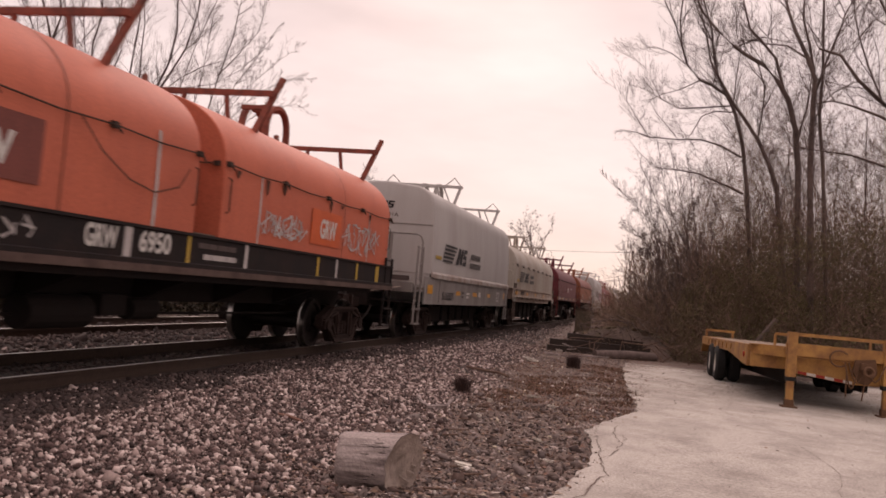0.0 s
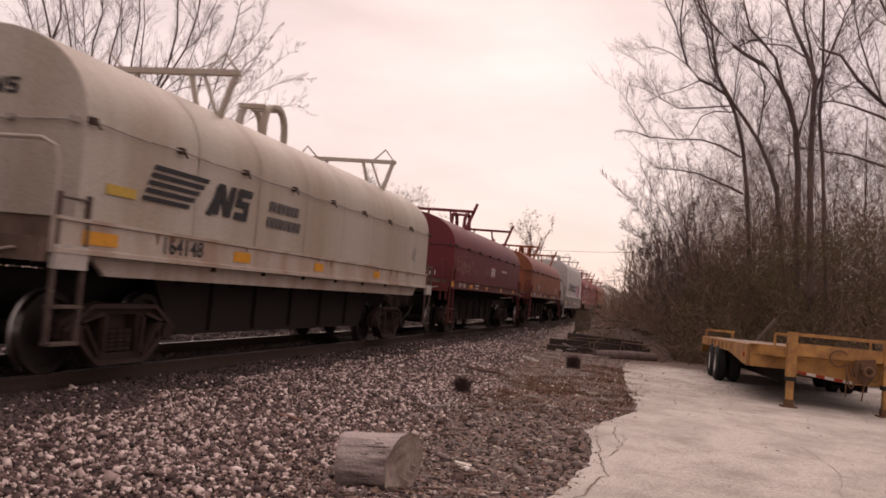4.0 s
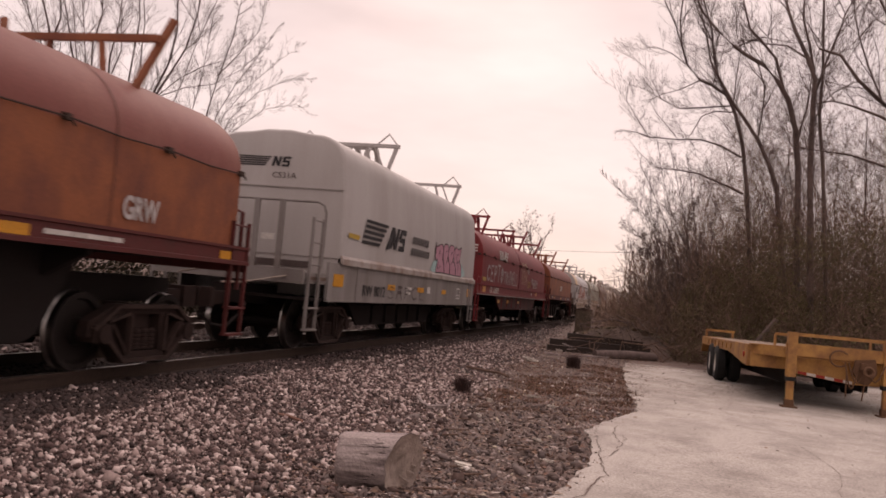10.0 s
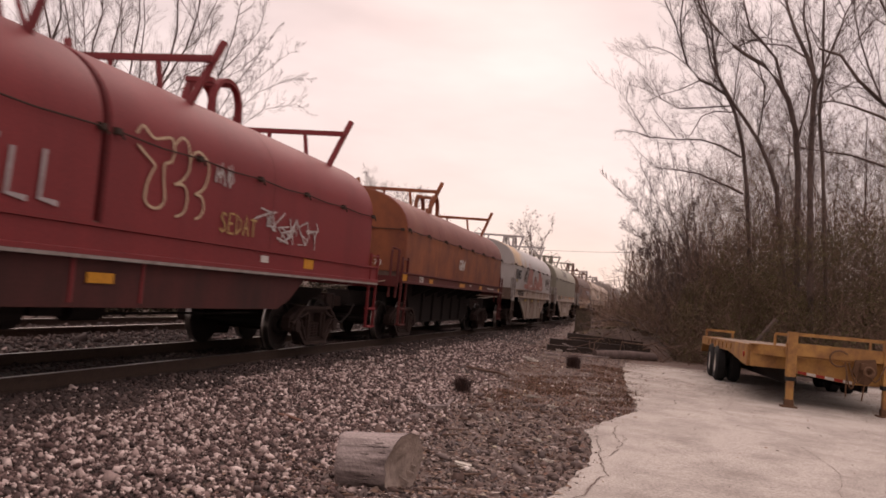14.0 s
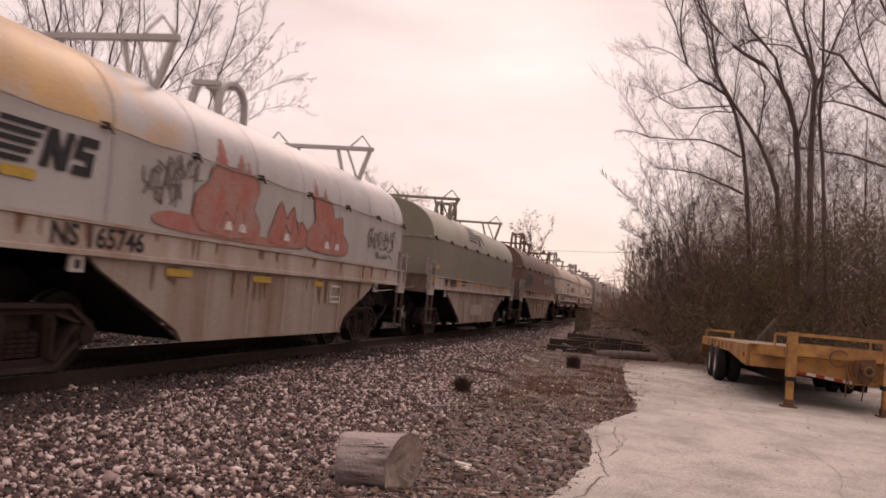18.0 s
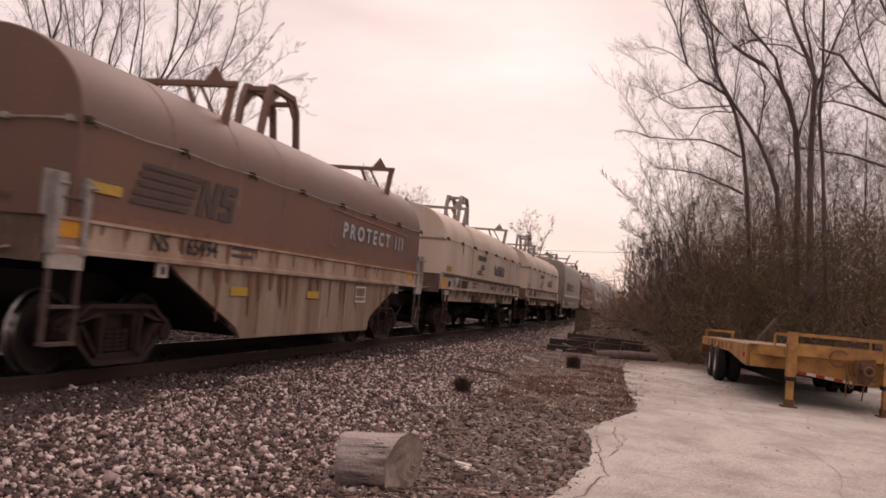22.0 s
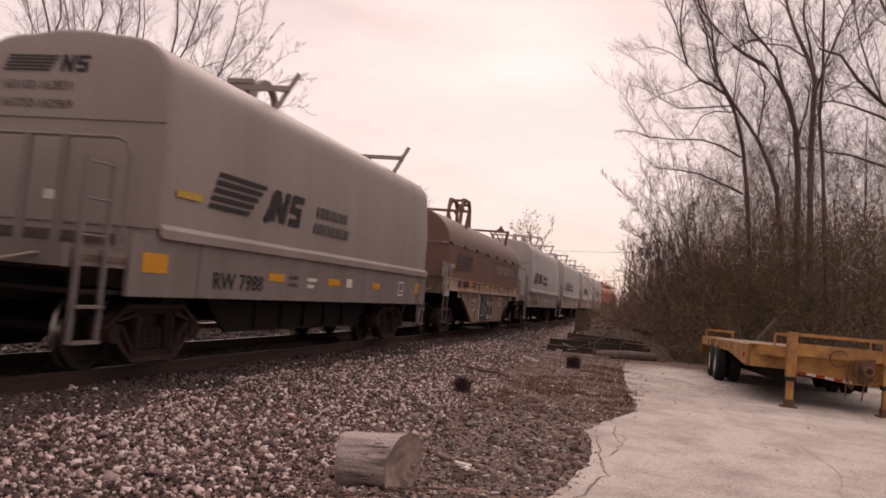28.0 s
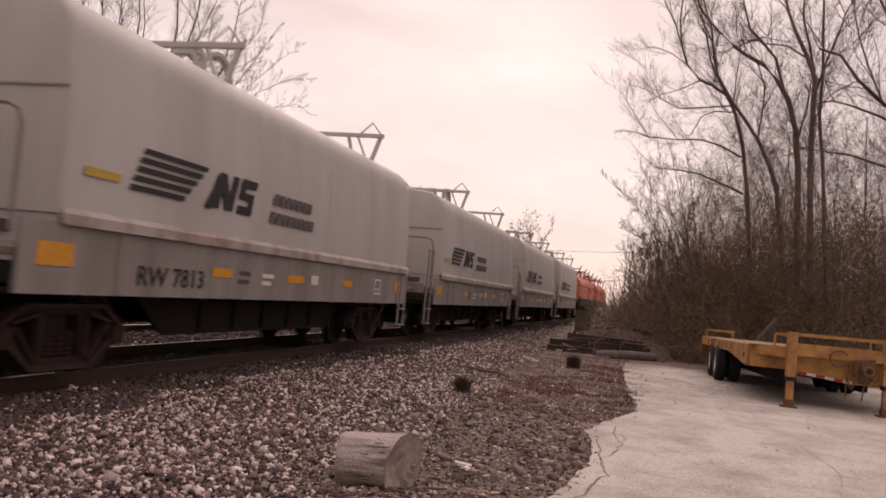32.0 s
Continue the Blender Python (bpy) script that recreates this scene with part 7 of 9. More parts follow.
for _ in range(420):
    y = 6.0 + 18.0 * g.random() ** 1.2
    x = pave_edge(y) + 0.05 + 5.0 * g.random() ** 1.8
    spots.append((x, y, GROUND + 0.047))
scatter("leaf_litter", spots, LITTER, 0.026, 0.6, 14, "few dry leaves and crumbs on the concrete", "leaves", sides="leaf")
# dirt that has blown in over the far end of the concrete and under the trailer
g = random.Random(29)
spots = []
while len(spots) < 60000:
    y = 13.0 + 11.5 * g.random() ** 0.7
    x = g.uniform(pave_edge(y) + 0.05, 9.5)
    if g.random() < (0.25 + 0.75 * max(0.0, (y - 14.0) / 10.0)) * (0.35 + noise.noise(Vector((x * 0.55, y * 0.40, 2.0)))):
        spots.append((x, y, GROUND + 0.046))
scatter("gravel", spots, pieces("blown_dirt", [(0.20, 0.140, 0.110), (0.15, 0.105, 0.085), (0.25, 0.180, 0.145), (0.12, 0.080, 0.066)]), 0.015, 0.3, 31, "brown dirt blown over the end of the concrete", "dirt", sides="leaf")


# ---- the flat trailer ----
YEL = material("faded_yellow_paint", (0.42, 0.215, 0.064), 0.65, stain=(0.17, 0.070, 0.036), amount=0.95, scale=2.2, grain=60.0)
DECKW = material("weathered_deck_plank", (0.33, 0.25, 0.19), 0.9, stain=(0.20, 0.14, 0.11), amount=0.6, scale=4.0, grain=60.0, bump=0.6)
TYRE = material("black_tyre_rubber", (0.015, 0.014, 0.014), 0.8, scale=10.0)
RIM = material("white_wheel_rim", (0.62, 0.58, 0.54), 0.5, stain=(0.35, 0.28, 0.22), scale=7.0)
CHAIN = material("rusty_chain", (0.13, 0.065, 0.035), 0.8, scale=20.0)
LENS_RED = material("red_lamp_lens", (0.35, 0.03, 0.015), 0.3, scale=20.0)
trailer = thing("flat_trailer", "empty faded-yellow flatbed trailer with a plank deck on jack legs", "trailer", at=Matrix.Translation((3.28, 16.5, GROUND + 0.04)) @ Euler((radians(-0.9), 0, radians(2.5))).to_matrix().to_4x4())
HW, Y0, Y1, DZ = 1.42, 0.55, 8.7, 1.05
SLOPE = math.tan(radians(0.9))     # the deck falls to the rear
for s in (-1, 1):
    bm = BM()
    prism(bm, [(Y0, DZ - 0.40), (Y0 + 0.5, DZ - 0.38), (Y0 + 2.6, DZ - 0.22), (Y1, DZ - 0.20), (Y1 + 0.1, DZ - 0.14), (Y1 + 0.1, DZ), (Y0, DZ)], "x", s * HW - 0.05, s * HW + 0.05)
    part("side_beam", bm, YEL, trailer, "dented yellow side beam")
    for k in range(7):
        bm = BM()
        box(bm, s * HW + s * 0.05 - 0.025, s * HW + s * 0.05 + 0.035, Y0 + 2.2 + 0.7 * k, Y0 + 2.3 + 0.7 * k, DZ - 0.17, DZ - 0.05)
        part("stake_pocket", bm, YEL, trailer)
    bm = BM()
    tube(bm, (s * (HW + 0.05), Y0 + 0.35, DZ - 0.2), (s * (HW + 0.075), Y0 + 0.35, DZ - 0.2), 0.055, 12)
    part("side_marker", bm, LENS_RED, trailer, "round red side marker")
    for k, y in enumerate((4.95, 6.1)):
        w = part("wheel", BM(), TYRE, trailer)
        bm = BM()
        n = 26
        prof = [(0.0, 0.24), (0.0, 0.36), (0.04, 0.41), (0.20, 0.41), (0.24, 0.36), (0.24, 0.24)]
        rings = [[bm.verts.new((s * (HW - 0.12 - 0.24 + x + 0.24), y + r * math.cos(a * math.tau / n), 0.41 + y * SLOPE + r * math.sin(a * math.tau / n))) for a in range(n)] for x, r in [(0.24 - p, q) for p, q in prof]]
        for a, b in zip(rings, rings[1:]):
            for i in range(n):
                bm.faces.new((a[i], a[(i + 1) % n], b[(i + 1) % n], b[i]))
        old = w.data
        w.data = mesh_of("wheel", bm, TYRE, True)
        bpy.data.meshes.remove(old)
        bm = BM()
        x1 = s * (HW + 0.10)
        rings = [[bm.verts.new((x1 - s * x, y + r * math.cos(a * math.tau / n), 0.41 + y * SLOPE + r * math.sin(a * math.tau / n))) for a in range(n)] for x, r in ((0.0, 0.26), (0.03, 0.24), (0.10, 0.20), (0.10, 0.11), (0.02, 0.09), (0.02, 0.001))]
        for a, b in zip(rings, rings[1:]):
            for i in range(n):
                bm.faces.new((a[i], a[(i + 1) % n], b[(i + 1) % n], b[i]))
        rim = part("rim", bm, RIM, w, "white dished steel rim", True)
bm = BM()
box(bm, -HW, HW, Y0 - 0.03, Y0 + 0.04, DZ - 0.395, DZ + 0.002)
box(bm, -HW - 0.02, HW + 0.02, Y0 - 0.13, Y0 + 0.045, DZ + 0.004, DZ + 0.022)
box(bm, -HW, HW, Y0 - 0.12, Y0 - 0.032, DZ - 0.175, DZ - 0.15)
box(bm, -HW + 0.003, HW - 0.003, Y0 - 0.10, Y0 - 0.032, DZ - 0.40, DZ - 0.177)
part("front_end_beam", bm, YEL, trailer, "yellow channel beam across the front of the deck")
bm = BM()
box(bm, -HW, HW, Y1 - 0.02, Y1 + 0.12, DZ - 0.16, DZ - 0.02)
part("rear_end_beam", bm, YEL, trailer)
# main beams are made extra deep to hide the lit concrete behind them
for x in (-0.62, 0.62):
    bm = BM()
    box(bm, x - 0.06, x + 0.06, Y0 + 0.07, Y1 - 0.03, 0.36, DZ - 0.06)
    part("main_beam", bm, FRAME, trailer, "grimy main beam under the deck, made deep to hide lit concrete")
for k in range(9):
    bm = BM()
    y = Y0 + 0.6 + 0.85 * k
    box(bm, -HW + 0.06, HW - 0.06, y, y + 0.08, DZ - 0.18, DZ - 0.055)
    part("cross_member", bm, FRAME, trailer)
for y in (4.95, 6.1):
    bm = BM()
    tube(bm, (-1.3, y, 0.41 + y * SLOPE), (1.3, y, 0.41 + y * SLOPE), 0.06, 8)
    part("axle", bm, FRAME, trailer)
# inner tyres, springs and flaps are added to deepen the shade below the deck
for s in (-1, 1):
    for y in (4.95, 6.1):
        bm = BM()
        n = 20
        rings = [[bm.verts.new((s * x, y + r * math.cos(a * math.tau / n), 0.41 + y * SLOPE + r * math.sin(a * math.tau / n))) for a in range(n)] for x, r in ((0.98, 0.08), (0.98, 0.36), (1.02, 0.41), (1.18, 0.41), (1.22, 0.36), (1.22, 0.08))]
        for p, q in zip(rings, rings[1:]):
            for i in range(n):
                bm.faces.new((p[i], p[(i + 1) % n], q[(i + 1) % n], q[i]))
        part("added_inner_wheel", bm, TYRE, trailer, "inner tyre added to darken the space under the deck", True)
        bm = BM()
        for j, half in enumerate((0.50, 0.42, 0.34, 0.26)):
            box(bm, s * 0.80 - 0.04, s * 0.80 + 0.04, y - half, y + half, 0.52 + y * SLOPE - 0.03 * j, 0.545 + y * SLOPE - 0.03 * j)
        part("added_leaf_spring", bm, FRAME, trailer)
    bm = BM()
    box(bm, s * 1.12 - 0.22, s * 1.12 + 0.22, 6.72, 6.735, 0.32, DZ - 0.2)
    part("added_mud_flap", bm, TYRE, trailer, "black rubber flap added to darken the space under the deck")
for k in range(11):
    x = -HW + 0.06 + 0.252 * k
    bm = BM()
    box(bm, x, x + 0.24, Y0 + 0.05, Y1, DZ - 0.05, DZ + 0.003 * (k % 3))
    part("plank", bm, DECKW, trailer)
for s in (-1, 1):
    bm = BM()
    box(bm, s * 0.82 - 0.06, s * 0.82 + 0.06, 0.0, Y0, DZ - 0.14, DZ + 0.02)
    box(bm, s * 0.82 - 0.10, s * 0.82 + 0.10, 0.0, Y0, DZ - 0.02, DZ + 0.02)
    beam(bm, (s * HW * 0.95, Y0, DZ - 0.08), (s * 0.82, 0.1, DZ - 0.08), 0.08, 0.18)
    part("neck_beam", bm, YEL, trailer)
    leg = None
    bm = BM()
    box(bm, s * 0.80 - 0.08, s * 0.80 + 0.08, -0.14, 0.02, 0.50, 1.345)
    leg = part("jack_leg", bm, YEL, trailer, "square yellow landing leg")
    bm = BM()
    box(bm, s * 0.80 - 0.06, s * 0.80 + 0.06, -0.12, 0.0, 0.04, 0.50)
    part("inner_tube", bm, YEL, leg)
    bm = BM()
    box(bm, s * 0.80 - 0.13, s * 0.80 + 0.13, -0.19, 0.07, 0.0, 0.03)
    box(bm, s * 0.80 - 0.075, s * 0.80 + 0.075, -0.135, 0.015, 0.03, 0.14)
    part("foot_plate", bm, CHAIN, leg, "rusty foot plate")
    bm = BM()
    box(bm, s * 0.80 - 0.087, s * 0.80 + 0.087, -0.147, 0.027, 0.47, 0.545)
    part("collar", bm, TYRE, leg, "dark greasy collar")
bm = BM()
box(bm, -0.9, 0.95, -0.10, 0.02, DZ - 0.12, DZ + 0.10)
prism(bm, [(-0.66, 0.60), (0.30, 0.50), (0.95, 0.52), (0.95, DZ - 0.16), (-0.66, DZ - 0.16)], "y", 0.14, 0.22)
part("front_beam", bm, YEL, trailer, "yellow front cross beam")
bm = BM()
beam(bm, (-0.88, -0.06, DZ + 0.26), (1.35, -0.02, DZ + 0.26), 0.05, 0.06)
beam(bm, (-1.0, 0.5, DZ + 0.24), (-0.6, 0.5, DZ + 0.24), 0.04, 0.05)
beam(bm, (-1.0, 0.5, DZ), (-1.0, 0.5, DZ + 0.24), 0.04, 0.04)
beam(bm, (0.5, -0.04, DZ + 0.05), (0.5, -0.04, DZ + 0.25), 0.04, 0.04)
beam(bm, (1.3, -0.02, DZ - 0.1), (1.3, -0.02, DZ + 0.25), 0.04, 0.04)
part("front_rail", bm, YEL, trailer, "yellow rail along the front")
bm = BM()
for x in (-HW + 0.05, -HW + 0.75):
    beam(bm, (x, Y1, DZ), (x, Y1, DZ + 0.19), 0.06, 0.05)
beam(bm, (-HW + 0.02, Y1, DZ + 0.19), (-HW + 0.8, Y1, DZ + 0.19), 0.06, 0.06)
part("rear_rail", bm, YEL, trailer, "yellow rail at the rear")
bm = BM()
prism(bm, [(Y1 + 0.05, DZ - 0.04), (Y1 + 0.55, DZ - 0.42), (Y1 + 0.60, DZ - 0.36), (Y1 + 0.1, DZ + 0.02)], "x", -HW, -HW + 0.5)
part("rear_ramp", bm, YEL, trailer, "folded yellow ramp at the rear")
bm = BM()
prism(bm, [(Y1 + 0.05, DZ - 0.04), (Y1 + 0.55, DZ - 0.42), (Y1 + 0.60, DZ - 0.36), (Y1 + 0.1, DZ + 0.02)], "x", HW - 0.5, HW)
part("rear_ramp", bm, YEL, trailer, "folded yellow ramp at the rear")
# added plate that keeps light from behind out of the space below the deck
bm = BM()
box(bm, -1.2, 1.2, Y1 - 0.12, Y1 - 0.04, 0.42, DZ - 0.17)
part("rear_light_block", bm, FRAME, trailer, "dark plate added below the rear edge to block light under the deck")
for k in range(6):
    bm = BM()
    prism(bm, [(u, 0.60 - 0.104 * (u + 0.66) + w) for u, w in ((-0.64 + 0.155 * k, 0.006), (-0.49 + 0.155 * k, 0.006), (-0.49 + 0.155 * k, 0.056), (-0.64 + 0.155 * k, 0.056))], "y", 0.128, 0.138)
    part("reflective_tape", bm, LENS_RED if k % 2 == 0 else RIM, trailer, "red and white reflective tape" if k == 0 else "")
bm = BM()
prism(bm, [(0.20, DZ - 0.10), (0.16, DZ - 0.30), (0.28, DZ - 0.50), (0.42, DZ - 0.52), (0.56, DZ - 0.30), (0.52, DZ - 0.06)], "y", -0.20, -0.12)
box(bm, 0.26, 0.48, -0.30, -0.12, DZ - 0.26, DZ - 0.14)
pts = [(0.37 + 0.075 * math.cos(a), -0.40 + 0.02 * math.sin(a), DZ - 0.28 + 0.075 * math.sin(a)) for a in [math.tau * k / 14 for k in range(15)]]
hose(bm, pts, 0.026, 8)
for v in bm.verts:
    v.co.x += 0.04
hitch = part("hitch", bm, CHAIN, trailer, "rusty pintle ring and plate")
bm = BM()
for x0, x1, zz in ((0.12, 0.42, 0.34), (0.40, 0.72, 0.30), (0.06, 0.30, 0.45)):
    pts = [(x0 + (x1 - x0) * k / 8, -0.22, DZ - 0.15 - zz * math.sin(math.pi * k / 8)) for k in range(9)]
    hose(bm, pts, 0.014, 5)
tube(bm, (0.10, -0.2, DZ - 0.3), (0.10, -0.2, DZ - 0.75), 0.012)
tube(bm, (0.40, -0.22, DZ - 0.45), (0.36, -0.22, DZ - 0.8), 0.012)
pts = [(-0.02 + 0.16 * math.cos(a), -0.16, DZ - 0.10 + 0.14 * math.sin(a)) for a in [math.pi * (0.2 + 1.5 * k / 10) for k in range(11)]]
hose(bm, pts, 0.015, 5)
part("safety_chain", bm, CHAIN, trailer, "rusty safety chains hanging from the hitch")


# ---- trees ----
BARK = material("gray_brown_bark", (0.150, 0.108, 0.096), 0.95, stain=(0.05, 0.036, 0.034), amount=0.7, scale=3.0, grain=30.0, bump=0.8)
TWIG = material("gray_twig", (0.125, 0.094, 0.088), 0.9, scale=6.0)


class Tree:
    """Grows a bare tree: limbs taper, bend and fork down to twigs."""

    def __init__(self, seed, reach=0.62, droop=0.0, fine=4, narrow=False):
        self.r, self.v, self.f = random.Random(seed), [], []
        self.tv, self.tf = [], []
        self.reach, self.droop, self.fine, self.narrow = reach, droop, fine, narrow

    def ring(self, store, p, d, r, n):
        s = d.orthogonal().normalized()
        u = d.cross(s)
        i = len(store)
        for k in range(n):
            a = k * math.tau / n
            store.append(tuple(p + r * (math.cos(a) * s + math.sin(a) * u)))
        return i

    def limb(self, p, d, length, r, level, lift=0.12):
        rg = self.r
        thin = level >= 2
        store, faces = (self.tv, self.tf) if thin else (self.v, self.f)
        n = (8, 6, 4, 3, 3, 3)[min(level, 5)]
        steps = (8, 6, 5, 3, 1, 1)[min(level, 5)]
        d = Vector(d).normalized()
        p = Vector(p)
        last = self.ring(store, p, d, r, n)
        for k in range(1, steps + 1):
            q = k / steps
            wob = (0.12 + 0.03 * level) * (0.5 if self.narrow else 1.0)
            d = (d + Vector((rg.gauss(0, wob), rg.gauss(0, wob), rg.gauss(0, wob) + lift - self.droop * level * 0.05))).normalized()
            p = p + d * length / steps
            rr = r * (1 - (0.55 if level == 0 else 0.82) * q)
            now = self.ring(store, p, d, max(rr, 0.002 if self.narrow else 0.003), n)
            for i in range(n):
                faces.append((last + i, last + (i + 1) % n, now + (i + 1) % n, now + i))
            last = now
            if level < self.fine and (level > 0 or q > 0.3):
                kids = (2 if rg.random() < 0.7 else 1) if level < 3 else (2 if rg.random() < 0.45 else 1)
                for _ in range(kids):
                    side = d.orthogonal().normalized()
                    side.rotate(Matrix.Rotation(rg.uniform(0, math.tau), 3, d))
                    nd = d * rg.uniform(0.7, 1.1) + side * rg.uniform(0.35, 0.8) if self.narrow else d * rg.uniform(0.45, 0.9) + side * rg.uniform(0.5, 0.95)
                    self.limb(p, nd, length * self.reach * rg.uniform(0.55, 1.0) * (1.1 - 0.45 * q), max(rr * rg.uniform(0.42, 0.66), 0.0028 if self.narrow else 0.004), level + 1, lift * 0.8)

    def build(self, name, label, bark=BARK, twig=TWIG, group="bare trees"):
        t = thing(name, label, "tree", group)
        for nm, vv, ff, mm in (("trunk", self.v, self.f, bark), ("crown", self.tv, self.tf, twig)):
            me = bpy.data.meshes.new(nm)
            me.from_pydata(vv, [], ff)
            me.materials.append(mm)
            me.shade_smooth()
            ob = new(nm, me)
            ob.parent = t
        return t


def spread(seed, name, label, depth, stems, shoot, gap):
    """A bare tree from its main stems, rows of (x, z) bends at about one depth, with fine shoots all along them."""
    a = Tree(seed, 0.62, fine=4, narrow=True)
    g = a.r

    def bend(x, z):
        return Vector((x, depth + 1.3 * noise.noise(Vector((x * 0.28, z * 0.28, seed * 1.7))), z))

    mean = sum(line[0][0] for line, _, _ in stems if line[0][1] < 5.5) / max(1, sum(1 for line, _, _ in stems if line[0][1] < 5.5))
    for line, r0, r1 in stems:
        v = [bend(x, z) for x, z in line]
        if line[0][1] < 5.5:
            v.insert(0, Vector((v[0].x + 0.5 * (mean - v[0].x), v[0].y, -0.35)))
        last = None
        for k, p in enumerate(v):
            d = (v[min(k + 1, len(v) - 1)] - v[max(k - 1, 0)]).normalized()
            now = a.ring(a.v, p, d, (0.66 if name == "tree" else 0.72) * (r0 + (r1 - r0) * k / (len(v) - 1)), 8)
            if last is not None:
                a.f.extend((last + i, last + (i + 1) % 8, now + (i + 1) % 8, now + i) for i in range(8))
            last = now
        for k, (p, q) in enumerate(zip(v, v[1:])):
            along = (q - p).normalized()
            n = int((q - p).length / gap)
            for i in range(n + (k == len(v) - 2)):
                at = p.lerp(q, min(1.0, (i + g.random()) / max(1, n)))
                if at.z < (0.6 if name == "bush" else 4.2) or (at.z < 6.5 and r0 > 0.1 and g.random() < 0.6):
                    continue
                side = along.orthogonal().normalized()
                side.rotate(Matrix.Rotation(g.uniform(0, math.tau), 3, along))
                nd = along * g.uniform(0.6, 1.1) + side * g.uniform(0.35, 1.05) + Vector((0, 0, 0.15))
                long = g.random() < 0.22 and r1 > 0.011
                tip = 0.40 if r1 < 0.011 and k > len(v) // 2 else 1.0
                a.limb(at, nd, shoot * tip * (g.uniform(1.1, 1.7) if long else g.uniform(0.4, 1.0)), (0.018 if long else g.uniform(0.007, 0.011)) * (0.6 + 0.4 * min(1.0, r1 / 0.02)), 2, 0.10)
    return a, a.build(name, label, group="bare trees")


# the trees of the thicket beside the pavement
spread(100, "tree", "tall bare tree with a dark straight trunk and long spreading limbs", 31.5, (
    ([(3.41, 0.81), (3.11, 3.77), (2.88, 5.76), (2.62, 7.36), (2.31, 8.46), (2.03, 9.13)], 0.130, 0.090),
    ([(2.03, 9.13), (1.50, 9.57), (1.05, 9.80), (0.54, 10.33), (0.29, 10.99), (0.18, 11.72), (0.25, 13.19)], 0.085, 0.030),
    ([(2.06, 8.97), (1.68, 9.78), (1.44, 10.60), (1.30, 11.42), (0.99, 12.25), (0.72, 13.20)], 0.065, 0.030),
    ([(1.50, 9.57), (1.60, 10.23), (1.39, 11.01), (0.86, 11.84), (0.48, 12.67), (0.31, 13.19)], 0.040, 0.020),
    ([(0.29, 10.95), (0.05, 11.51), (-0.36, 12.24), (-0.79, 13.09)], 0.035, 0.020),
    ([(2.74, 5.63), (2.26, 5.84), (1.79, 6.01), (1.27, 6.23), (0.48, 6.37), (-0.32, 6.43)], 0.070, 0.020),
    ([(2.61, 6.91), (1.85, 7.28), (1.22, 7.50), (0.43, 7.54), (-0.57, 7.62), (-1.10, 7.78), (-1.60, 7.80)], 0.060, 0.010),
    ([(-0.57, 7.56), (-1.07, 8.31), (-1.52, 8.93), (-1.96, 9.29)], 0.025, 0.010),
    ([(0.43, 7.54), (-0.01, 8.17), (-0.45, 8.67), (-0.68, 9.08)], 0.022, 0.010),
    ([(2.31, 8.51), (1.64, 8.60), (1.19, 8.44), (0.92, 7.85), (0.71, 7.47)], 0.040, 0.015),
    ([(2.13, 8.76), (1.32, 8.78), (0.41, 8.83), (-0.29, 9.18), (-0.91, 9.45), (-1.50, 9.50)], 0.045, 0.010),
    ([(0.54, 10.33), (-0.04, 10.69), (-0.62, 10.85), (-1.25, 10.71)], 0.030, 0.010),
    ([(1.05, 9.80), (0.40, 9.53), (-0.26, 9.35), (-0.68, 9.08)], 0.030, 0.010),
    ([(-0.29, 9.18), (-0.61, 9.71), (-0.97, 10.17), (-1.40, 10.43)], 0.020, 0.008),
), 1.15, 0.185)
spread(101, "tree", "bare tree with one long leaning stem", 30.4, (
    ([(4.50, 0.95), (4.14, 3.58), (3.78, 5.85), (3.47, 6.61), (3.05, 7.46), (2.57, 8.13), (2.16, 8.63), (1.70, 9.32), (1.28, 10.03)], 0.150, 0.050),
    ([(1.28, 10.03), (1.10, 10.87), (0.86, 11.67), (0.74, 12.78)], 0.045, 0.020),
    ([(3.05, 7.46), (3.11, 8.25), (3.12, 9.13), (2.85, 9.91), (2.49, 10.30)], 0.040, 0.020),
    ([(2.16, 8.63), (2.17, 9.50), (2.23, 10.29), (2.03, 11.08)], 0.030, 0.012),
), 1.45, 0.235)
spread(102, "tree", "bare tree with a crooked forked stem", 30.0, (
    ([(4.68, 0.98), (4.32, 6.40), (4.17, 7.72), (3.85, 8.67), (3.46, 9.23), (2.99, 9.76), (2.46, 10.06), (2.04, 10.36), (1.44, 10.98), (0.87, 11.73), (0.50, 12.63)], 0.170, 0.050),
    ([(3.65, 9.01), (3.34, 9.96), (2.87, 10.58), (2.47, 11.06), (2.22, 11.94), (2.10, 12.63)], 0.075, 0.040),
    ([(2.87, 10.58), (2.24, 10.64), (1.78, 10.16), (1.35, 10.15)], 0.030, 0.012),
    ([(2.04, 10.36), (2.57, 10.65), (2.96, 10.73), (3.75, 10.51)], 0.030, 0.015),
    ([(4.23, 7.34), (4.47, 8.50), (4.49, 9.26)], 0.050, 0.030),
), 1.45, 0.235)
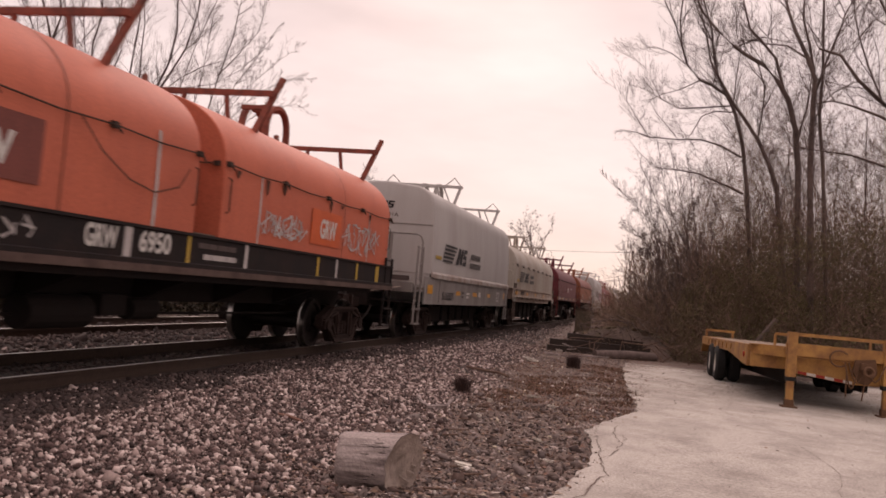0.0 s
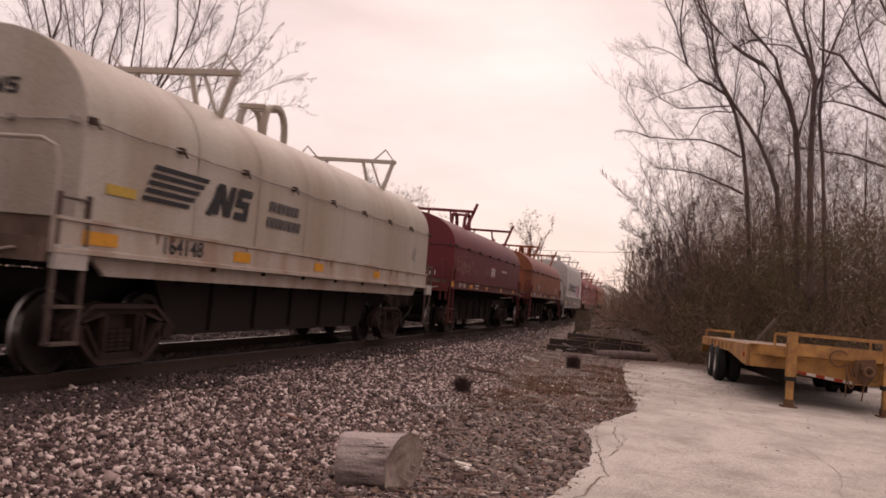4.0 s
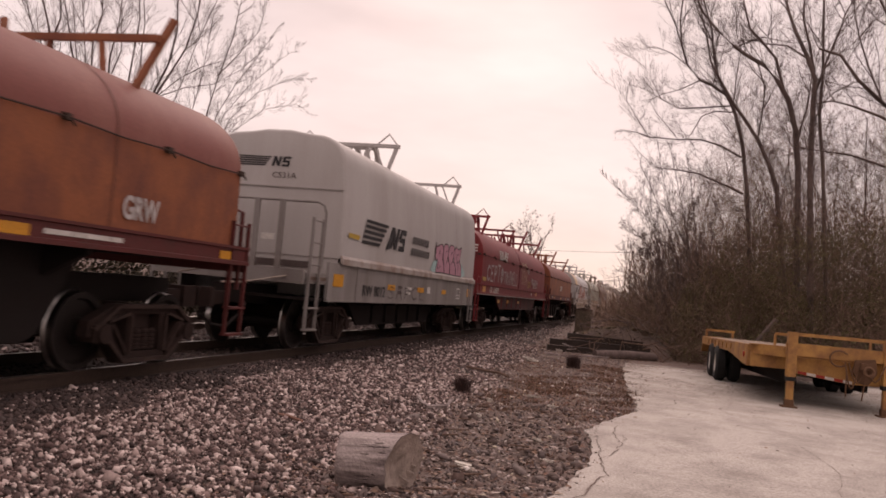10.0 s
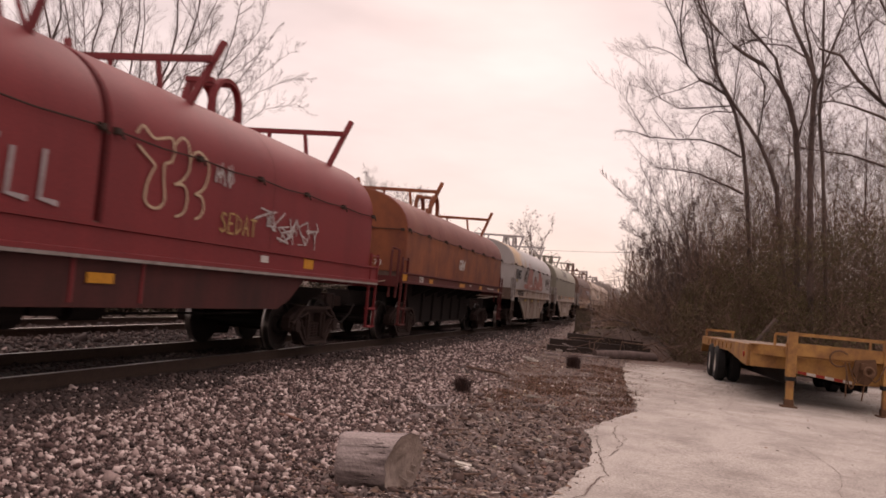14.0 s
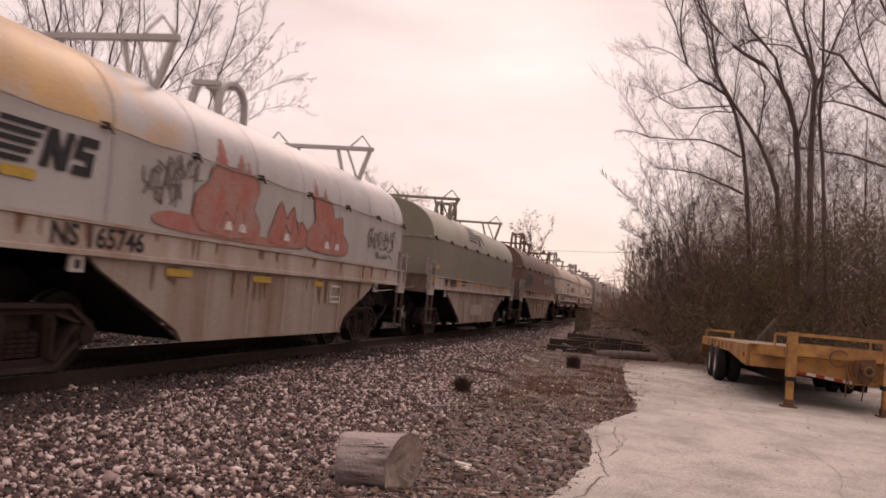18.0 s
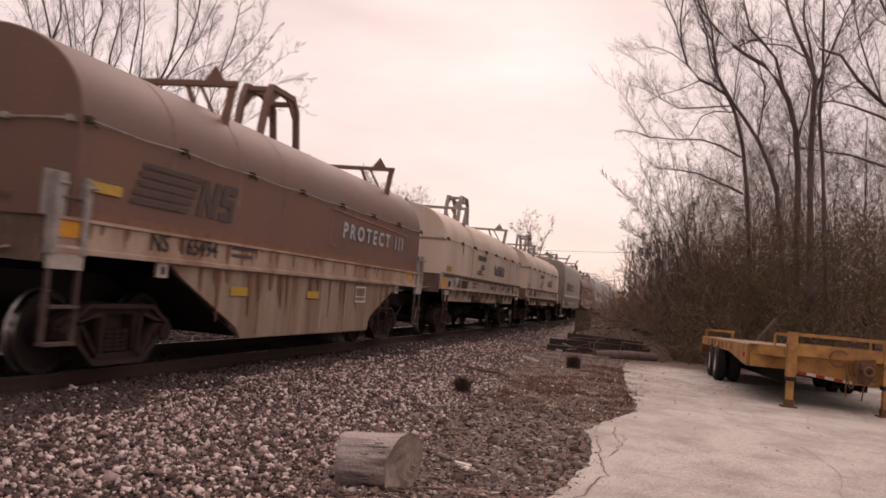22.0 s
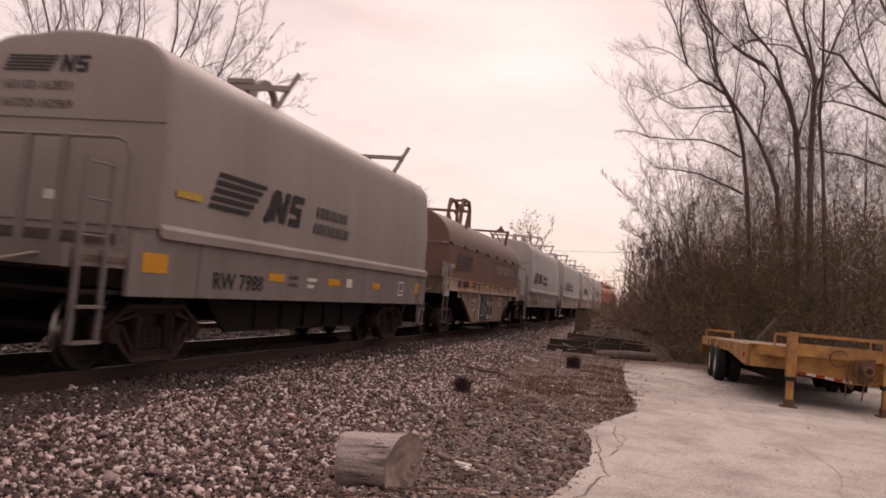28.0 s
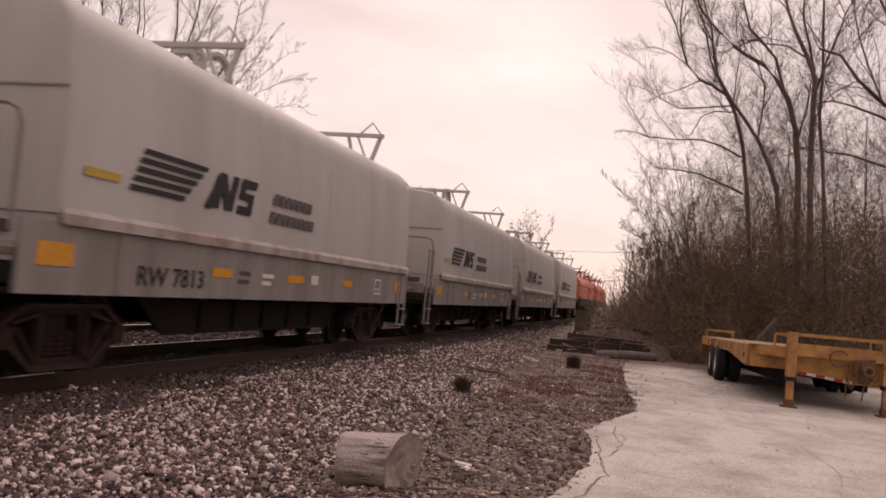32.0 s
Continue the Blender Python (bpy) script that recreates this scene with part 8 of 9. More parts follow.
spread(103, "tree", "tall bare tree that forks high up", 29.6, (
    ([(4.95, 1.02), (4.61, 6.35), (4.52, 8.22), (4.51, 9.16), (4.27, 9.91), (3.86, 10.85), (3.64, 11.61), (3.47, 12.48)], 0.170, 0.060),
    ([(4.51, 9.16), (4.32, 10.29), (4.10, 11.24), (4.11, 12.48)], 0.075, 0.040),
    ([(4.28, 9.87), (3.65, 10.35), (2.83, 10.45)], 0.050, 0.025),
    ([(4.50, 8.59), (4.86, 9.92), (5.18, 10.83), (5.32, 11.40), (5.68, 12.20)], 0.060, 0.030),
    ([(3.64, 11.61), (3.16, 12.38)], 0.030, 0.020),
), 1.45, 0.235)
spread(104, "tree", "slim straight bare tree in the thicket", 30.6, (
    ([(5.64, 1.06), (5.24, 6.54), (5.05, 8.46), (5.04, 10.02), (4.92, 11.38), (4.89, 12.86)], 0.110, 0.060),
    ([(5.06, 8.85), (5.44, 9.25), (5.99, 9.54), (6.48, 9.48)], 0.040, 0.020),
    ([(5.04, 10.02), (5.53, 10.61), (6.04, 11.01), (6.52, 11.79)], 0.035, 0.020),
), 1.45, 0.235)
spread(105, "tree", "bare tree with limbs that sweep outward", 28.4, (
    ([(8.03, 1.36), (7.78, 5.80), (7.38, 7.35), (6.24, 8.33), (5.56, 8.88), (4.96, 9.54), (4.33, 9.71)], 0.160, 0.050),
    ([(7.41, 7.26), (6.16, 7.90), (5.41, 8.14), (4.88, 8.24), (4.43, 8.12)], 0.080, 0.020),
    ([(7.69, 5.80), (6.30, 6.35), (5.51, 6.63), (4.52, 6.72), (3.85, 6.80)], 0.070, 0.020),
    ([(6.38, 8.19), (5.83, 9.24), (5.42, 10.13), (5.24, 10.85), (5.26, 11.94)], 0.050, 0.020),
    ([(7.78, 5.80), (7.88, 8.07), (6.91, 10.07), (6.21, 10.95), (5.74, 12.03)], 0.100, 0.050),
    ([(6.91, 10.07), (6.37, 10.50), (5.91, 10.68), (5.48, 11.21)], 0.040, 0.020),
), 1.45, 0.235)
spread(106, "bush", "tall arching bush at the edge of the thicket", 31.0, (
    ([(1.38, 1.02), (0.87, 2.76), (0.27, 4.32), (-0.38, 5.69), (-0.84, 6.53)], 0.035, 0.010),
    ([(1.19, 1.00), (0.65, 3.34), (-0.33, 4.52), (-1.36, 5.47), (-2.12, 6.05)], 0.030, 0.008),
    ([(1.00, 0.98), (0.57, 2.93), (-0.37, 3.77), (-1.29, 4.17)], 0.025, 0.008),
    ([(0.90, 0.97), (0.40, 2.52), (-0.23, 3.17), (-1.31, 3.39)], 0.025, 0.008),
    ([(1.57, 1.04), (0.99, 3.97), (0.55, 5.75), (0.17, 7.11)], 0.035, 0.010),
    ([(0.71, 0.95), (0.13, 2.30), (0.06, 3.50), (-0.35, 4.68), (-0.98, 5.25)], 0.025, 0.008),
    ([(1.75, 1.06), (1.32, 3.59), (1.08, 5.38), (0.78, 6.77)], 0.035, 0.010),
    ([(2.03, 1.08), (1.77, 3.43), (1.92, 4.83), (2.28, 6.05)], 0.030, 0.010),
    ([(1.66, 1.05), (1.23, 2.99), (0.34, 4.93), (-0.08, 6.32), (-0.23, 7.09)], 0.030, 0.008),
    ([(0.53, 0.84), (-0.13, 1.87), (-0.76, 2.42), (-1.17, 2.59)], 0.020, 0.006),
), 0.75, 0.13)
# thin young trees behind
young = []
for k, (x, y, h) in enumerate(((1.2, 36.0, 7.0), (8.2, 36.0, 11.0), (6.4, 34.0, 10.0), (9.8, 33.0, 11.0), (0.2, 33.5, 3.8), (7.6, 40.0, 12.0), (3.6, 38.0, 9.0), (11.0, 38.0, 12.0), (-1.2, 42.0, 3.6), (5.6, 42.0, 11.0), (9.0, 39.5, 9.0), (10.2, 41.0, 10.0), (12.6, 40.0, 10.0), (6.8, 37.0, 8.5), (8.8, 44.0, 11.0), (13.5, 44.0, 11.0), (4.6, 36.0, 7.5), (11.8, 35.0, 9.0), (2.2, 40.0, 6.0), (1.8, 33.5, 6.5), (2.6, 35.0, 7.8), (0.9, 34.5, 5.6), (3.6, 33.2, 8.0), (2.0, 38.0, 7.8), (10.0, 36.5, 8.0), (7.0, 45.0, 10.0))):
    a = Tree(30 + k, 0.50, fine=4 if k % 3 == 0 else 3)
    lean = a.r.uniform(-0.08, 0.08)
    a.limb((x, y, -0.3), (lean, 0, 1), 0.9 * h, 0.013 + 0.0026 * h, 0, 0.12)
    a.build("young_tree", "slender bare young tree in the thicket", group="young trees of the thicket")


# left of the line: a wide vase of upright branches behind the train
def vase(seed, x, y, stems, height, r, label, spread=0.62, fine=4):
    a = Tree(seed, 0.56, fine=fine)
    for k in range(stems):
        q = (k + 0.5) / stems * 2 - 1
        a.limb((x + 0.5 * q, y + a.r.uniform(-0.4, 0.4), -0.4), (q * spread, a.r.uniform(-0.35, 0.35), 1.0), height * a.r.uniform(0.8, 1.05), r, 0, 0.05)
    return a.build("tree", label)


# many upright stems behind the train
spread(107, "tree", "wide bare tree with many upright stems behind the train", 29.5, (
    ([(-23.85, 4.10), (-24.30, 7.11), (-24.66, 10.05), (-25.05, 10.87), (-25.62, 12.30)], 0.110, 0.050),
    ([(-24.65, 9.98), (-24.35, 11.00), (-24.31, 12.31)], 0.070, 0.030),
    ([(-24.51, 8.87), (-25.32, 10.04), (-26.31, 10.86), (-27.13, 12.30)], 0.050, 0.020),
    ([(-24.66, 9.22), (-25.60, 9.67), (-26.46, 11.10), (-26.85, 12.30)], 0.035, 0.015),
    ([(-23.29, 4.14), (-23.69, 7.37), (-24.09, 9.00), (-24.51, 9.69)], 0.040, 0.030),
    ([(-22.66, 4.17), (-23.20, 7.90), (-23.69, 9.66), (-24.01, 10.88), (-24.25, 12.31)], 0.080, 0.035),
    ([(-22.56, 4.18), (-23.08, 7.85), (-23.48, 9.25), (-23.75, 10.89), (-23.82, 12.31)], 0.050, 0.020),
    ([(-22.06, 4.21), (-22.62, 7.99), (-23.08, 9.02), (-23.37, 10.89), (-23.45, 12.31)], 0.050, 0.020),
    ([(-22.32, 4.19), (-22.88, 8.33), (-22.83, 9.96), (-22.69, 11.37), (-22.70, 12.31)], 0.075, 0.030),
    ([(-21.42, 4.25), (-22.01, 8.12), (-21.90, 9.51), (-21.89, 10.91), (-21.91, 12.31)], 0.080, 0.030),
), 1.35, 0.26)
spread(108, "tree", "bare tree with stems that open like a fan", 31.0, (
    ([(-22.10, 4.42), (-22.38, 8.61), (-22.14, 10.14), (-21.87, 11.53), (-21.77, 12.87)], 0.080, 0.030),
    ([(-21.43, 4.46), (-21.89, 8.63), (-21.85, 10.44), (-21.70, 11.41), (-21.61, 12.87)], 0.060, 0.025),
    ([(-21.17, 4.48), (-21.22, 8.41), (-20.76, 9.86), (-20.39, 11.23), (-20.21, 12.87)], 0.100, 0.040),
    ([(-21.03, 4.48), (-21.02, 8.53), (-20.52, 9.70), (-19.99, 10.52), (-19.25, 11.87), (-19.06, 12.87)], 0.090, 0.030),
    ([(-19.99, 10.52), (-19.29, 10.82), (-18.55, 11.69), (-17.94, 12.64)], 0.040, 0.015),
    ([(-20.98, 8.42), (-20.15, 9.28), (-18.90, 9.73), (-17.62, 9.86), (-16.41, 10.30)], 0.035, 0.010),
    ([(-21.05, 8.34), (-19.84, 8.86), (-18.29, 8.95), (-16.81, 9.36), (-15.41, 10.32)], 0.030, 0.008),
    ([(-22.98, 9.20), (-22.55, 10.18), (-22.51, 11.40), (-22.58, 12.87)], 0.040, 0.015),
    ([(-23.96, 10.40), (-23.36, 11.15), (-23.04, 12.13), (-22.97, 12.87)], 0.030, 0.012),
), 1.35, 0.26)
spread(109, "tree", "bare tree with fine spreading twigs behind the train", 33.5, (
    ([(-20.33, 4.88), (-19.92, 8.49), (-19.37, 9.98), (-19.07, 11.72), (-18.91, 13.68)], 0.060, 0.020),
    ([(-19.37, 9.98), (-18.53, 10.89), (-17.84, 12.04), (-17.47, 13.56)], 0.030, 0.010),
    ([(-20.05, 4.90), (-19.47, 8.21), (-18.38, 9.50), (-17.43, 10.79), (-16.74, 12.30)], 0.040, 0.010),
    ([(-19.92, 4.91), (-19.06, 8.22), (-17.81, 9.27), (-16.34, 10.56), (-15.62, 11.32)], 0.035, 0.008),
    ([(-19.78, 4.91), (-18.75, 7.98), (-17.25, 9.09), (-15.72, 9.78), (-14.99, 9.85)], 0.030, 0.008),
    ([(-20.42, 5.63), (-20.72, 8.16), (-20.34, 9.70), (-20.10, 11.24), (-20.08, 12.78)], 0.035, 0.012),
    ([(-19.78, 4.91), (-18.42, 7.49), (-16.90, 8.43), (-15.48, 8.73), (-14.84, 8.38)], 0.025, 0.008),
    ([(-21.26, 5.59), (-21.60, 8.38), (-21.16, 9.94), (-20.55, 11.49), (-19.83, 12.53)], 0.030, 0.010),
), 0.95, 0.20)
vase(54, -20.0, 56.5, 5, 8.2, 0.12, "rounded bare tree beyond the tracks", 0.4)
vase(55, -24.0, 83.0, 4, 8.5, 0.12, "rounded bare tree beyond the tracks", 0.4)

# ---- thicket ----
BRUSH = pieces("brown_brushwood", [(0.185, 0.110, 0.082), (0.135, 0.084, 0.062), (0.22, 0.140, 0.108), (0.150, 0.112, 0.066)])
LEAF = pieces("thicket_leaf", [(0.122, 0.104, 0.044), (0.098, 0.080, 0.036), (0.140, 0.120, 0.050), (0.130, 0.080, 0.050), (0.148, 0.122, 0.058), (0.094, 0.070, 0.044)])
# hedge leaves have deep shade put into their colour
LEAF_SHADE = pieces("shaded_hedge_leaf", [(0.030, 0.024, 0.012), (0.022, 0.017, 0.010), (0.038, 0.026, 0.014)])
LEAF_BROWN = pieces("withered_leaf", [(0.150, 0.088, 0.062), (0.112, 0.069, 0.052), (0.185, 0.112, 0.077), (0.128, 0.098, 0.050), (0.094, 0.063, 0.049)])


def shrub_meshes(seed, w, h, leaves, leaf, stems=26, size=1.0, low=0.80):
    rg = random.Random(seed)
    tr = Tree(seed, 0.55, fine=3)
    for _ in range(stems):
        b = rg.uniform(0, math.tau)
        d = w * 0.45 * math.sqrt(rg.random())
        tr.limb((d * math.cos(b), d * math.sin(b), -0.1), (math.cos(b) * rg.uniform(0.2, 1.5), math.sin(b) * rg.uniform(0.2, 1.5), 1.0), h * rg.uniform(0.55, 1.2), 0.016, 2, 0.05)
    stem = bpy.data.meshes.new("branchwork")
    off = len(tr.v)
    stem.from_pydata(tr.v + tr.tv, [], tr.f + [tuple(i + off for i in q) for q in tr.tf])
    stem.materials.append(BRUSH)
    pts = tr.tv
    vs, fs = [], []
    for _ in range(leaves):
        x, y, z = rg.choice(pts)
        c = Vector((x + rg.gauss(0, 0.10), y + rg.gauss(0, 0.10), max(0.02, z * rg.uniform(0.25, low) + rg.gauss(0, 0.06))))
        n = Vector((rg.gauss(0, 1), rg.gauss(0, 1), rg.gauss(0, 1))).normalized()
        s = n.orthogonal().normalized() * size * rg.uniform(0.015, 0.034)
        t = n.cross(s) * rg.uniform(0.4, 0.7)
        i = len(vs)
        vs += [tuple(c - s), tuple(c + t), tuple(c + s), tuple(c - t)]
        fs.append((i, i + 1, i + 2, i + 3))
    lf = bpy.data.meshes.new("foliage")
    lf.from_pydata(vs, [], fs)
    lf.materials.append(leaf)
    return stem, lf


KINDS = [shrub_meshes(71, 2.4, 2.6, 8200, LEAF), shrub_meshes(72, 2.8, 3.4, 8200, LEAF_BROWN), shrub_meshes(73, 2.2, 2.0, 4200, LEAF), shrub_meshes(74, 1.8, 2.2, 900, LEAF_BROWN, 32),
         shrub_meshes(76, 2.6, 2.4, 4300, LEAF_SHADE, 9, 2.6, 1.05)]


def shrub(kind, x, y, s, turn, label, hs=1.0):
    b = thing("shrub", label, "shrub", "shrubs of the thicket", at=Matrix.Translation((x, y, ground_z(x, y) - 0.05)) @ Matrix.Rotation(turn, 4, "Z") @ Matrix.Diagonal((s, s, s * hs, 1)))
    for nm, me in zip(("branchwork", "foliage"), KINDS[kind]):
        o = new(nm, me)
        o.parent = b


rg = random.Random(77)
for x, y, k, s, hs in ((2.2, 29.0, 2, 0.9, 0.8), (3.9, 28.4, 0, 1.0, 0.95), (5.6, 27.6, 0, 1.05, 1.0), (7.2, 27.0, 1, 0.95, 0.9), (8.6, 27.5, 0, 1.1, 1.0), (3.0, 30.6, 1, 1.0, 0.95), (4.6, 30.4, 0, 1.15, 1.1), (6.3, 30.0, 1, 1.1, 1.0), (8.0, 30.0, 0, 1.2, 1.1), (9.8, 30.5, 1, 1.2, 1.1), (1.9, 33.0, 0, 1.1, 1.05), (3.6, 34.0, 1, 1.25, 1.1), (5.8, 34.0, 0, 1.4, 1.1), (8.0, 34.5, 1, 1.4, 1.1), (10.5, 34.5, 0, 1.4, 1.1),
                       (1.0, 35.5, 1, 1.0, 1.1), (2.4, 38.0, 0, 1.3, 1.2), (0.0, 38.0, 3, 1.1, 1.1), (-0.6, 41.0, 2, 1.2, 1.1), (0.8, 43.0, 1, 1.4, 1.2), (-1.6, 45.0, 3, 1.2, 1.2), (-2.2, 50.0, 0, 1.4, 1.1), (-0.4, 50.0, 1, 1.6, 1.2), (-3.0, 56.0, 3, 1.4, 1.2), (-2.0, 60.0, 1, 1.7, 1.2), (-3.6, 66.0, 0, 1.8, 1.1), (-2.0, 72.0, 1, 2.2, 1.2), (-4.2, 80.0, 1, 2.0, 1.2), (-3.0, 92.0, 0, 2.6, 1.2), (2.0, 48.0, 1, 1.9, 1.3), (4.5, 46.0, 0, 2.0, 1.3), (8.0, 44.0, 1, 2.1, 1.2), (12.0, 42.0, 0, 2.1, 1.2), (2.0, 60.0, 0, 2.4, 1.3), (6.0, 58.0, 1, 2.6, 1.3), (-2.4, 40.5, 3, 0.7, 0.9),
                       (-1.5, 28.6, 3, 0.42, 0.5), (-0.4, 29.0, 3, 0.5, 0.5), (0.9, 28.6, 2, 0.45, 0.5), (-2.6, 30.5, 3, 0.4, 0.5)):
    k = 3 if x / y < 0.045 and x > -2.7 else k
    s *= min(1.0, max(0.34, 0.32 + (x / y + 0.05) * 7.5)) * (0.7 if y >= 45 and x < 0 else 1.0)
    shrub(k, x, y, s, rg.uniform(0, 6.28), ("brown-green tangled shrub of the thicket", "withered brown shrub of the thicket", "low olive shrub of the thicket", "nearly leafless shrub with thin stems", "dense shrub with shade-coloured leaves")[k], hs)
for x, y, k, s, hs in ((-0.95, 30.8, 1, 0.55, 1.0), (-0.55, 30.2, 3, 0.70, 0.9), (-0.1, 30.8, 1, 0.62, 1.0), (0.45, 30.6, 3, 0.85, 1.0), (0.9, 31.2, 1, 0.72, 1.0), (1.5, 30.2, 1, 0.78, 0.9), (-0.95, 33.0, 1, 0.60, 1.0), (-0.6, 33.4, 3, 0.9, 1.0), (0.0, 33.2, 1, 0.8, 1.0), (1.3, 28.9, 0, 0.55, 0.9), (0.5, 29.2, 1, 0.42, 0.8), (2.0, 28.2, 1, 0.6, 0.9)):
    shrub(k, x, y, s, rg.uniform(0, 6.28), ("brown-green tangled shrub of the thicket", "withered brown shrub of the thicket", "low olive shrub of the thicket", "nearly leafless shrub with thin stems")[k], hs)
# hedge added to darken the view under the cars, shade put into its leaves
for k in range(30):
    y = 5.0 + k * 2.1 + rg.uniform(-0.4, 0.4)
    shrub(4, -15.4 + rg.uniform(-0.5, 0.5), y, rg.uniform(0.95, 1.2), rg.uniform(0, 6.28), "dense shrub with shade-coloured leaves, added along the far side of the tracks", 0.9)

# bare brushwood that fills the depth behind the thicket
def brushwood(n, seed, near=34.0, far=62.0, b0=-0.045, thick=1.0, label="dense bare brushwood behind the thicket", rise=1.0, b1=0.43):
    g = random.Random(seed)
    tops = ((-0.075, 0.8), (-0.05, 1.0), (-0.027, 1.2), (0.015, 2.0), (0.045, 3.8), (0.08, 4.9), (0.17, 5.4), (0.5, 5.8))
    vs, fs = [], []
    for _ in range(n):
        y = g.uniform(near, far)
        b = b0 + (b1 - b0) * g.random() ** 1.1
        for (p, u), (q, v) in zip(tops, tops[1:]):
            if p <= b <= q:
                top = 1.3 + (u + (v - u) * (b - p) / (q - p) - 1.3) * y / 36.0
        top *= rise
        top *= 1.0 + 0.45 * noise.noise(Vector((b * 38.0, y * 0.25, 3.0)))
        z = top * g.random() ** 1.0 * (1.0 if g.random() < 0.8 else 1.6)
        c = Vector((b * y + g.gauss(0, 0.3), y, z))
        d = Vector((g.gauss(0, 0.9), g.gauss(0, 0.6), g.uniform(-0.25, 1.1))).normalized() * g.uniform(0.3, 1.3)
        e = d + Vector((g.gauss(0, 0.2), g.gauss(0, 0.2), g.gauss(0.1, 0.15)))
        r = thick * g.uniform(0.006, 0.016)
        i = len(vs)
        for at, w in ((c, r), (c + d, r * 0.7), (c + d + e, 0.003)):
            vs += [(at.x + w, at.y, at.z), (at.x - 0.5 * w, at.y + 0.87 * w, at.z), (at.x - 0.5 * w, at.y - 0.87 * w, at.z)]
        for a in (i, i + 3):
            fs += [(a, a + 1, a + 4, a + 3), (a + 1, a + 2, a + 5, a + 4), (a + 2, a, a + 3, a + 5)]
    me = bpy.data.meshes.new("brushwood")
    me.from_pydata(vs, [], fs)
    me.materials.append(BRUSH)
    return tagged(new("brushwood", me), label, "brush", kind="stuff")


brushwood(15000, 5)
brushwood(8500, 6, 33.0, 44.0, 0.075, 0.55, "haze of fine bare twigs above the thicket", 1.75)
brushwood(9500, 12, 33.0, 44.0, 0.25, 0.65, "haze of fine bare twigs above the thicket", 1.85)
brushwood(2400, 9, 32.0, 37.0, 0.012, 0.5, "fine bare twigs at the edge of the thicket", 1.75, 0.10)
brushwood(5000, 8, 28.2, 33.0, 0.035, 0.6, "thin tangled twigs and creepers round the trunks of the thicket")


def leafy_bush(seed, x, y, w, h, n, label):
    """A tall rounded bush that has kept its leaves, in clumps on arching stems."""
    g = random.Random(seed)
    t = Tree(seed, 0.55, fine=3)
    for _ in range(16):
        b = g.uniform(0, math.tau)
        t.limb((0.3 * math.cos(b), 0.3 * math.sin(b), -0.1), (0.42 * w / h * math.cos(b), 0.42 * w / h * math.sin(b), 1.0), h * g.uniform(0.6, 0.9), 0.022, 2, 0.02)
    stem = bpy.data.meshes.new("branchwork")
    stem.from_pydata(t.tv, [], t.tf)
    stem.materials.append(BRUSH)
    vs, fs = [], []
    while len(fs) < n:
        d = Vector((g.gauss(0, 1), g.gauss(0, 1), g.gauss(0, 1))).normalized() * g.random() ** 0.4
        c = Vector((d.x * w / 2, d.y * w / 2, h * (0.45 + 0.53 * d.z)))
        c *= 1.0 + 0.22 * noise.noise(c * 0.8 + Vector((seed, 0, 0)))
        if noise.noise(c * 1.7 + Vector((0, seed, 0))) < -0.12:
            continue
        for _ in range(6):
            at = c + Vector((g.gauss(0, 0.10), g.gauss(0, 0.10), g.gauss(0, 0.08)))
            nn = Vector((g.gauss(0, 1), g.gauss(0, 1), g.gauss(0, 1.4))).normalized()
            a = nn.orthogonal().normalized() * g.uniform(0.018, 0.036)
            b = nn.cross(a) * g.uniform(0.4, 0.7)
            i = len(vs)
            vs += [tuple(at - a), tuple(at + b), tuple(at + a), tuple(at - b)]
            fs.append((i, i + 1, i + 2, i + 3))
    lf = bpy.data.meshes.new("foliage")
    lf.from_pydata(vs, [], fs)
    lf.materials.append(LEAF)
    o = thing("shrub", label, "shrub", "shrubs of the thicket", at=Matrix.Translation((x, y, ground_z(x, y) - 0.05)))
    for nm, me in (("branchwork", stem), ("foliage", lf)):
        new(nm, me).parent = o


leafy_bush(301, 1.75, 31.2, 2.2, 3.9, 4500, "tall rounded bush with dull olive leaves")
leafy_bush(302, 3.0, 30.2, 2.3, 3.5, 6000, "tall rounded bush with dull olive leaves")
leafy_bush(303, 4.7, 29.6, 2.8, 3.0, 8000, "broad olive bush below the trunks")
leafy_bush(304, 8.6, 29.2, 2.6, 3.0, 8000, "broad olive bush below the trunks")


# small leaves that still hang among the twigs, in loose clusters
def hanging_leaves(n, seed, mat, low, high, label):
    g = random.Random(seed)
    vs, fs = [], []
    while len(fs) < n:
        y = g.uniform(27.8, 34.0)
        b = g.uniform(0.03, 0.42)
        top = 1.4 + min(1.0, (b - 0.02) * 14.0) * high
        c = Vector((b * y, y, low + (top - low) * g.random() ** 0.8))
        if noise.noise(c * 0.9 + Vector((seed, 0, 0))) < -0.08 + 0.18 * (c.z / top):
            continue
        for _ in range(7):
            at = c + Vector((g.gauss(0, 0.16), g.gauss(0, 0.16), g.gauss(0, 0.14)))
            nn = Vector((g.gauss(0, 1), g.gauss(0, 1), g.gauss(0, 1))).normalized()
            s = nn.orthogonal().normalized() * g.uniform(0.014, 0.034)
            t = nn.cross(s) * g.uniform(0.4, 0.7)
            i = len(vs)
            vs += [tuple(at - s), tuple(at + t), tuple(at + s), tuple(at - t)]
            fs.append((i, i + 1, i + 2, i + 3))
    me = bpy.data.meshes.new("foliage")
    me.from_pydata(vs, [], fs)
    me.materials.append(mat)
    tagged(new("foliage", me), label, "leaves", kind="stuff")


hanging_leaves(100000, 14, LEAF, 0.0, 3.2, "olive leaves still hanging among the twigs of the thicket")
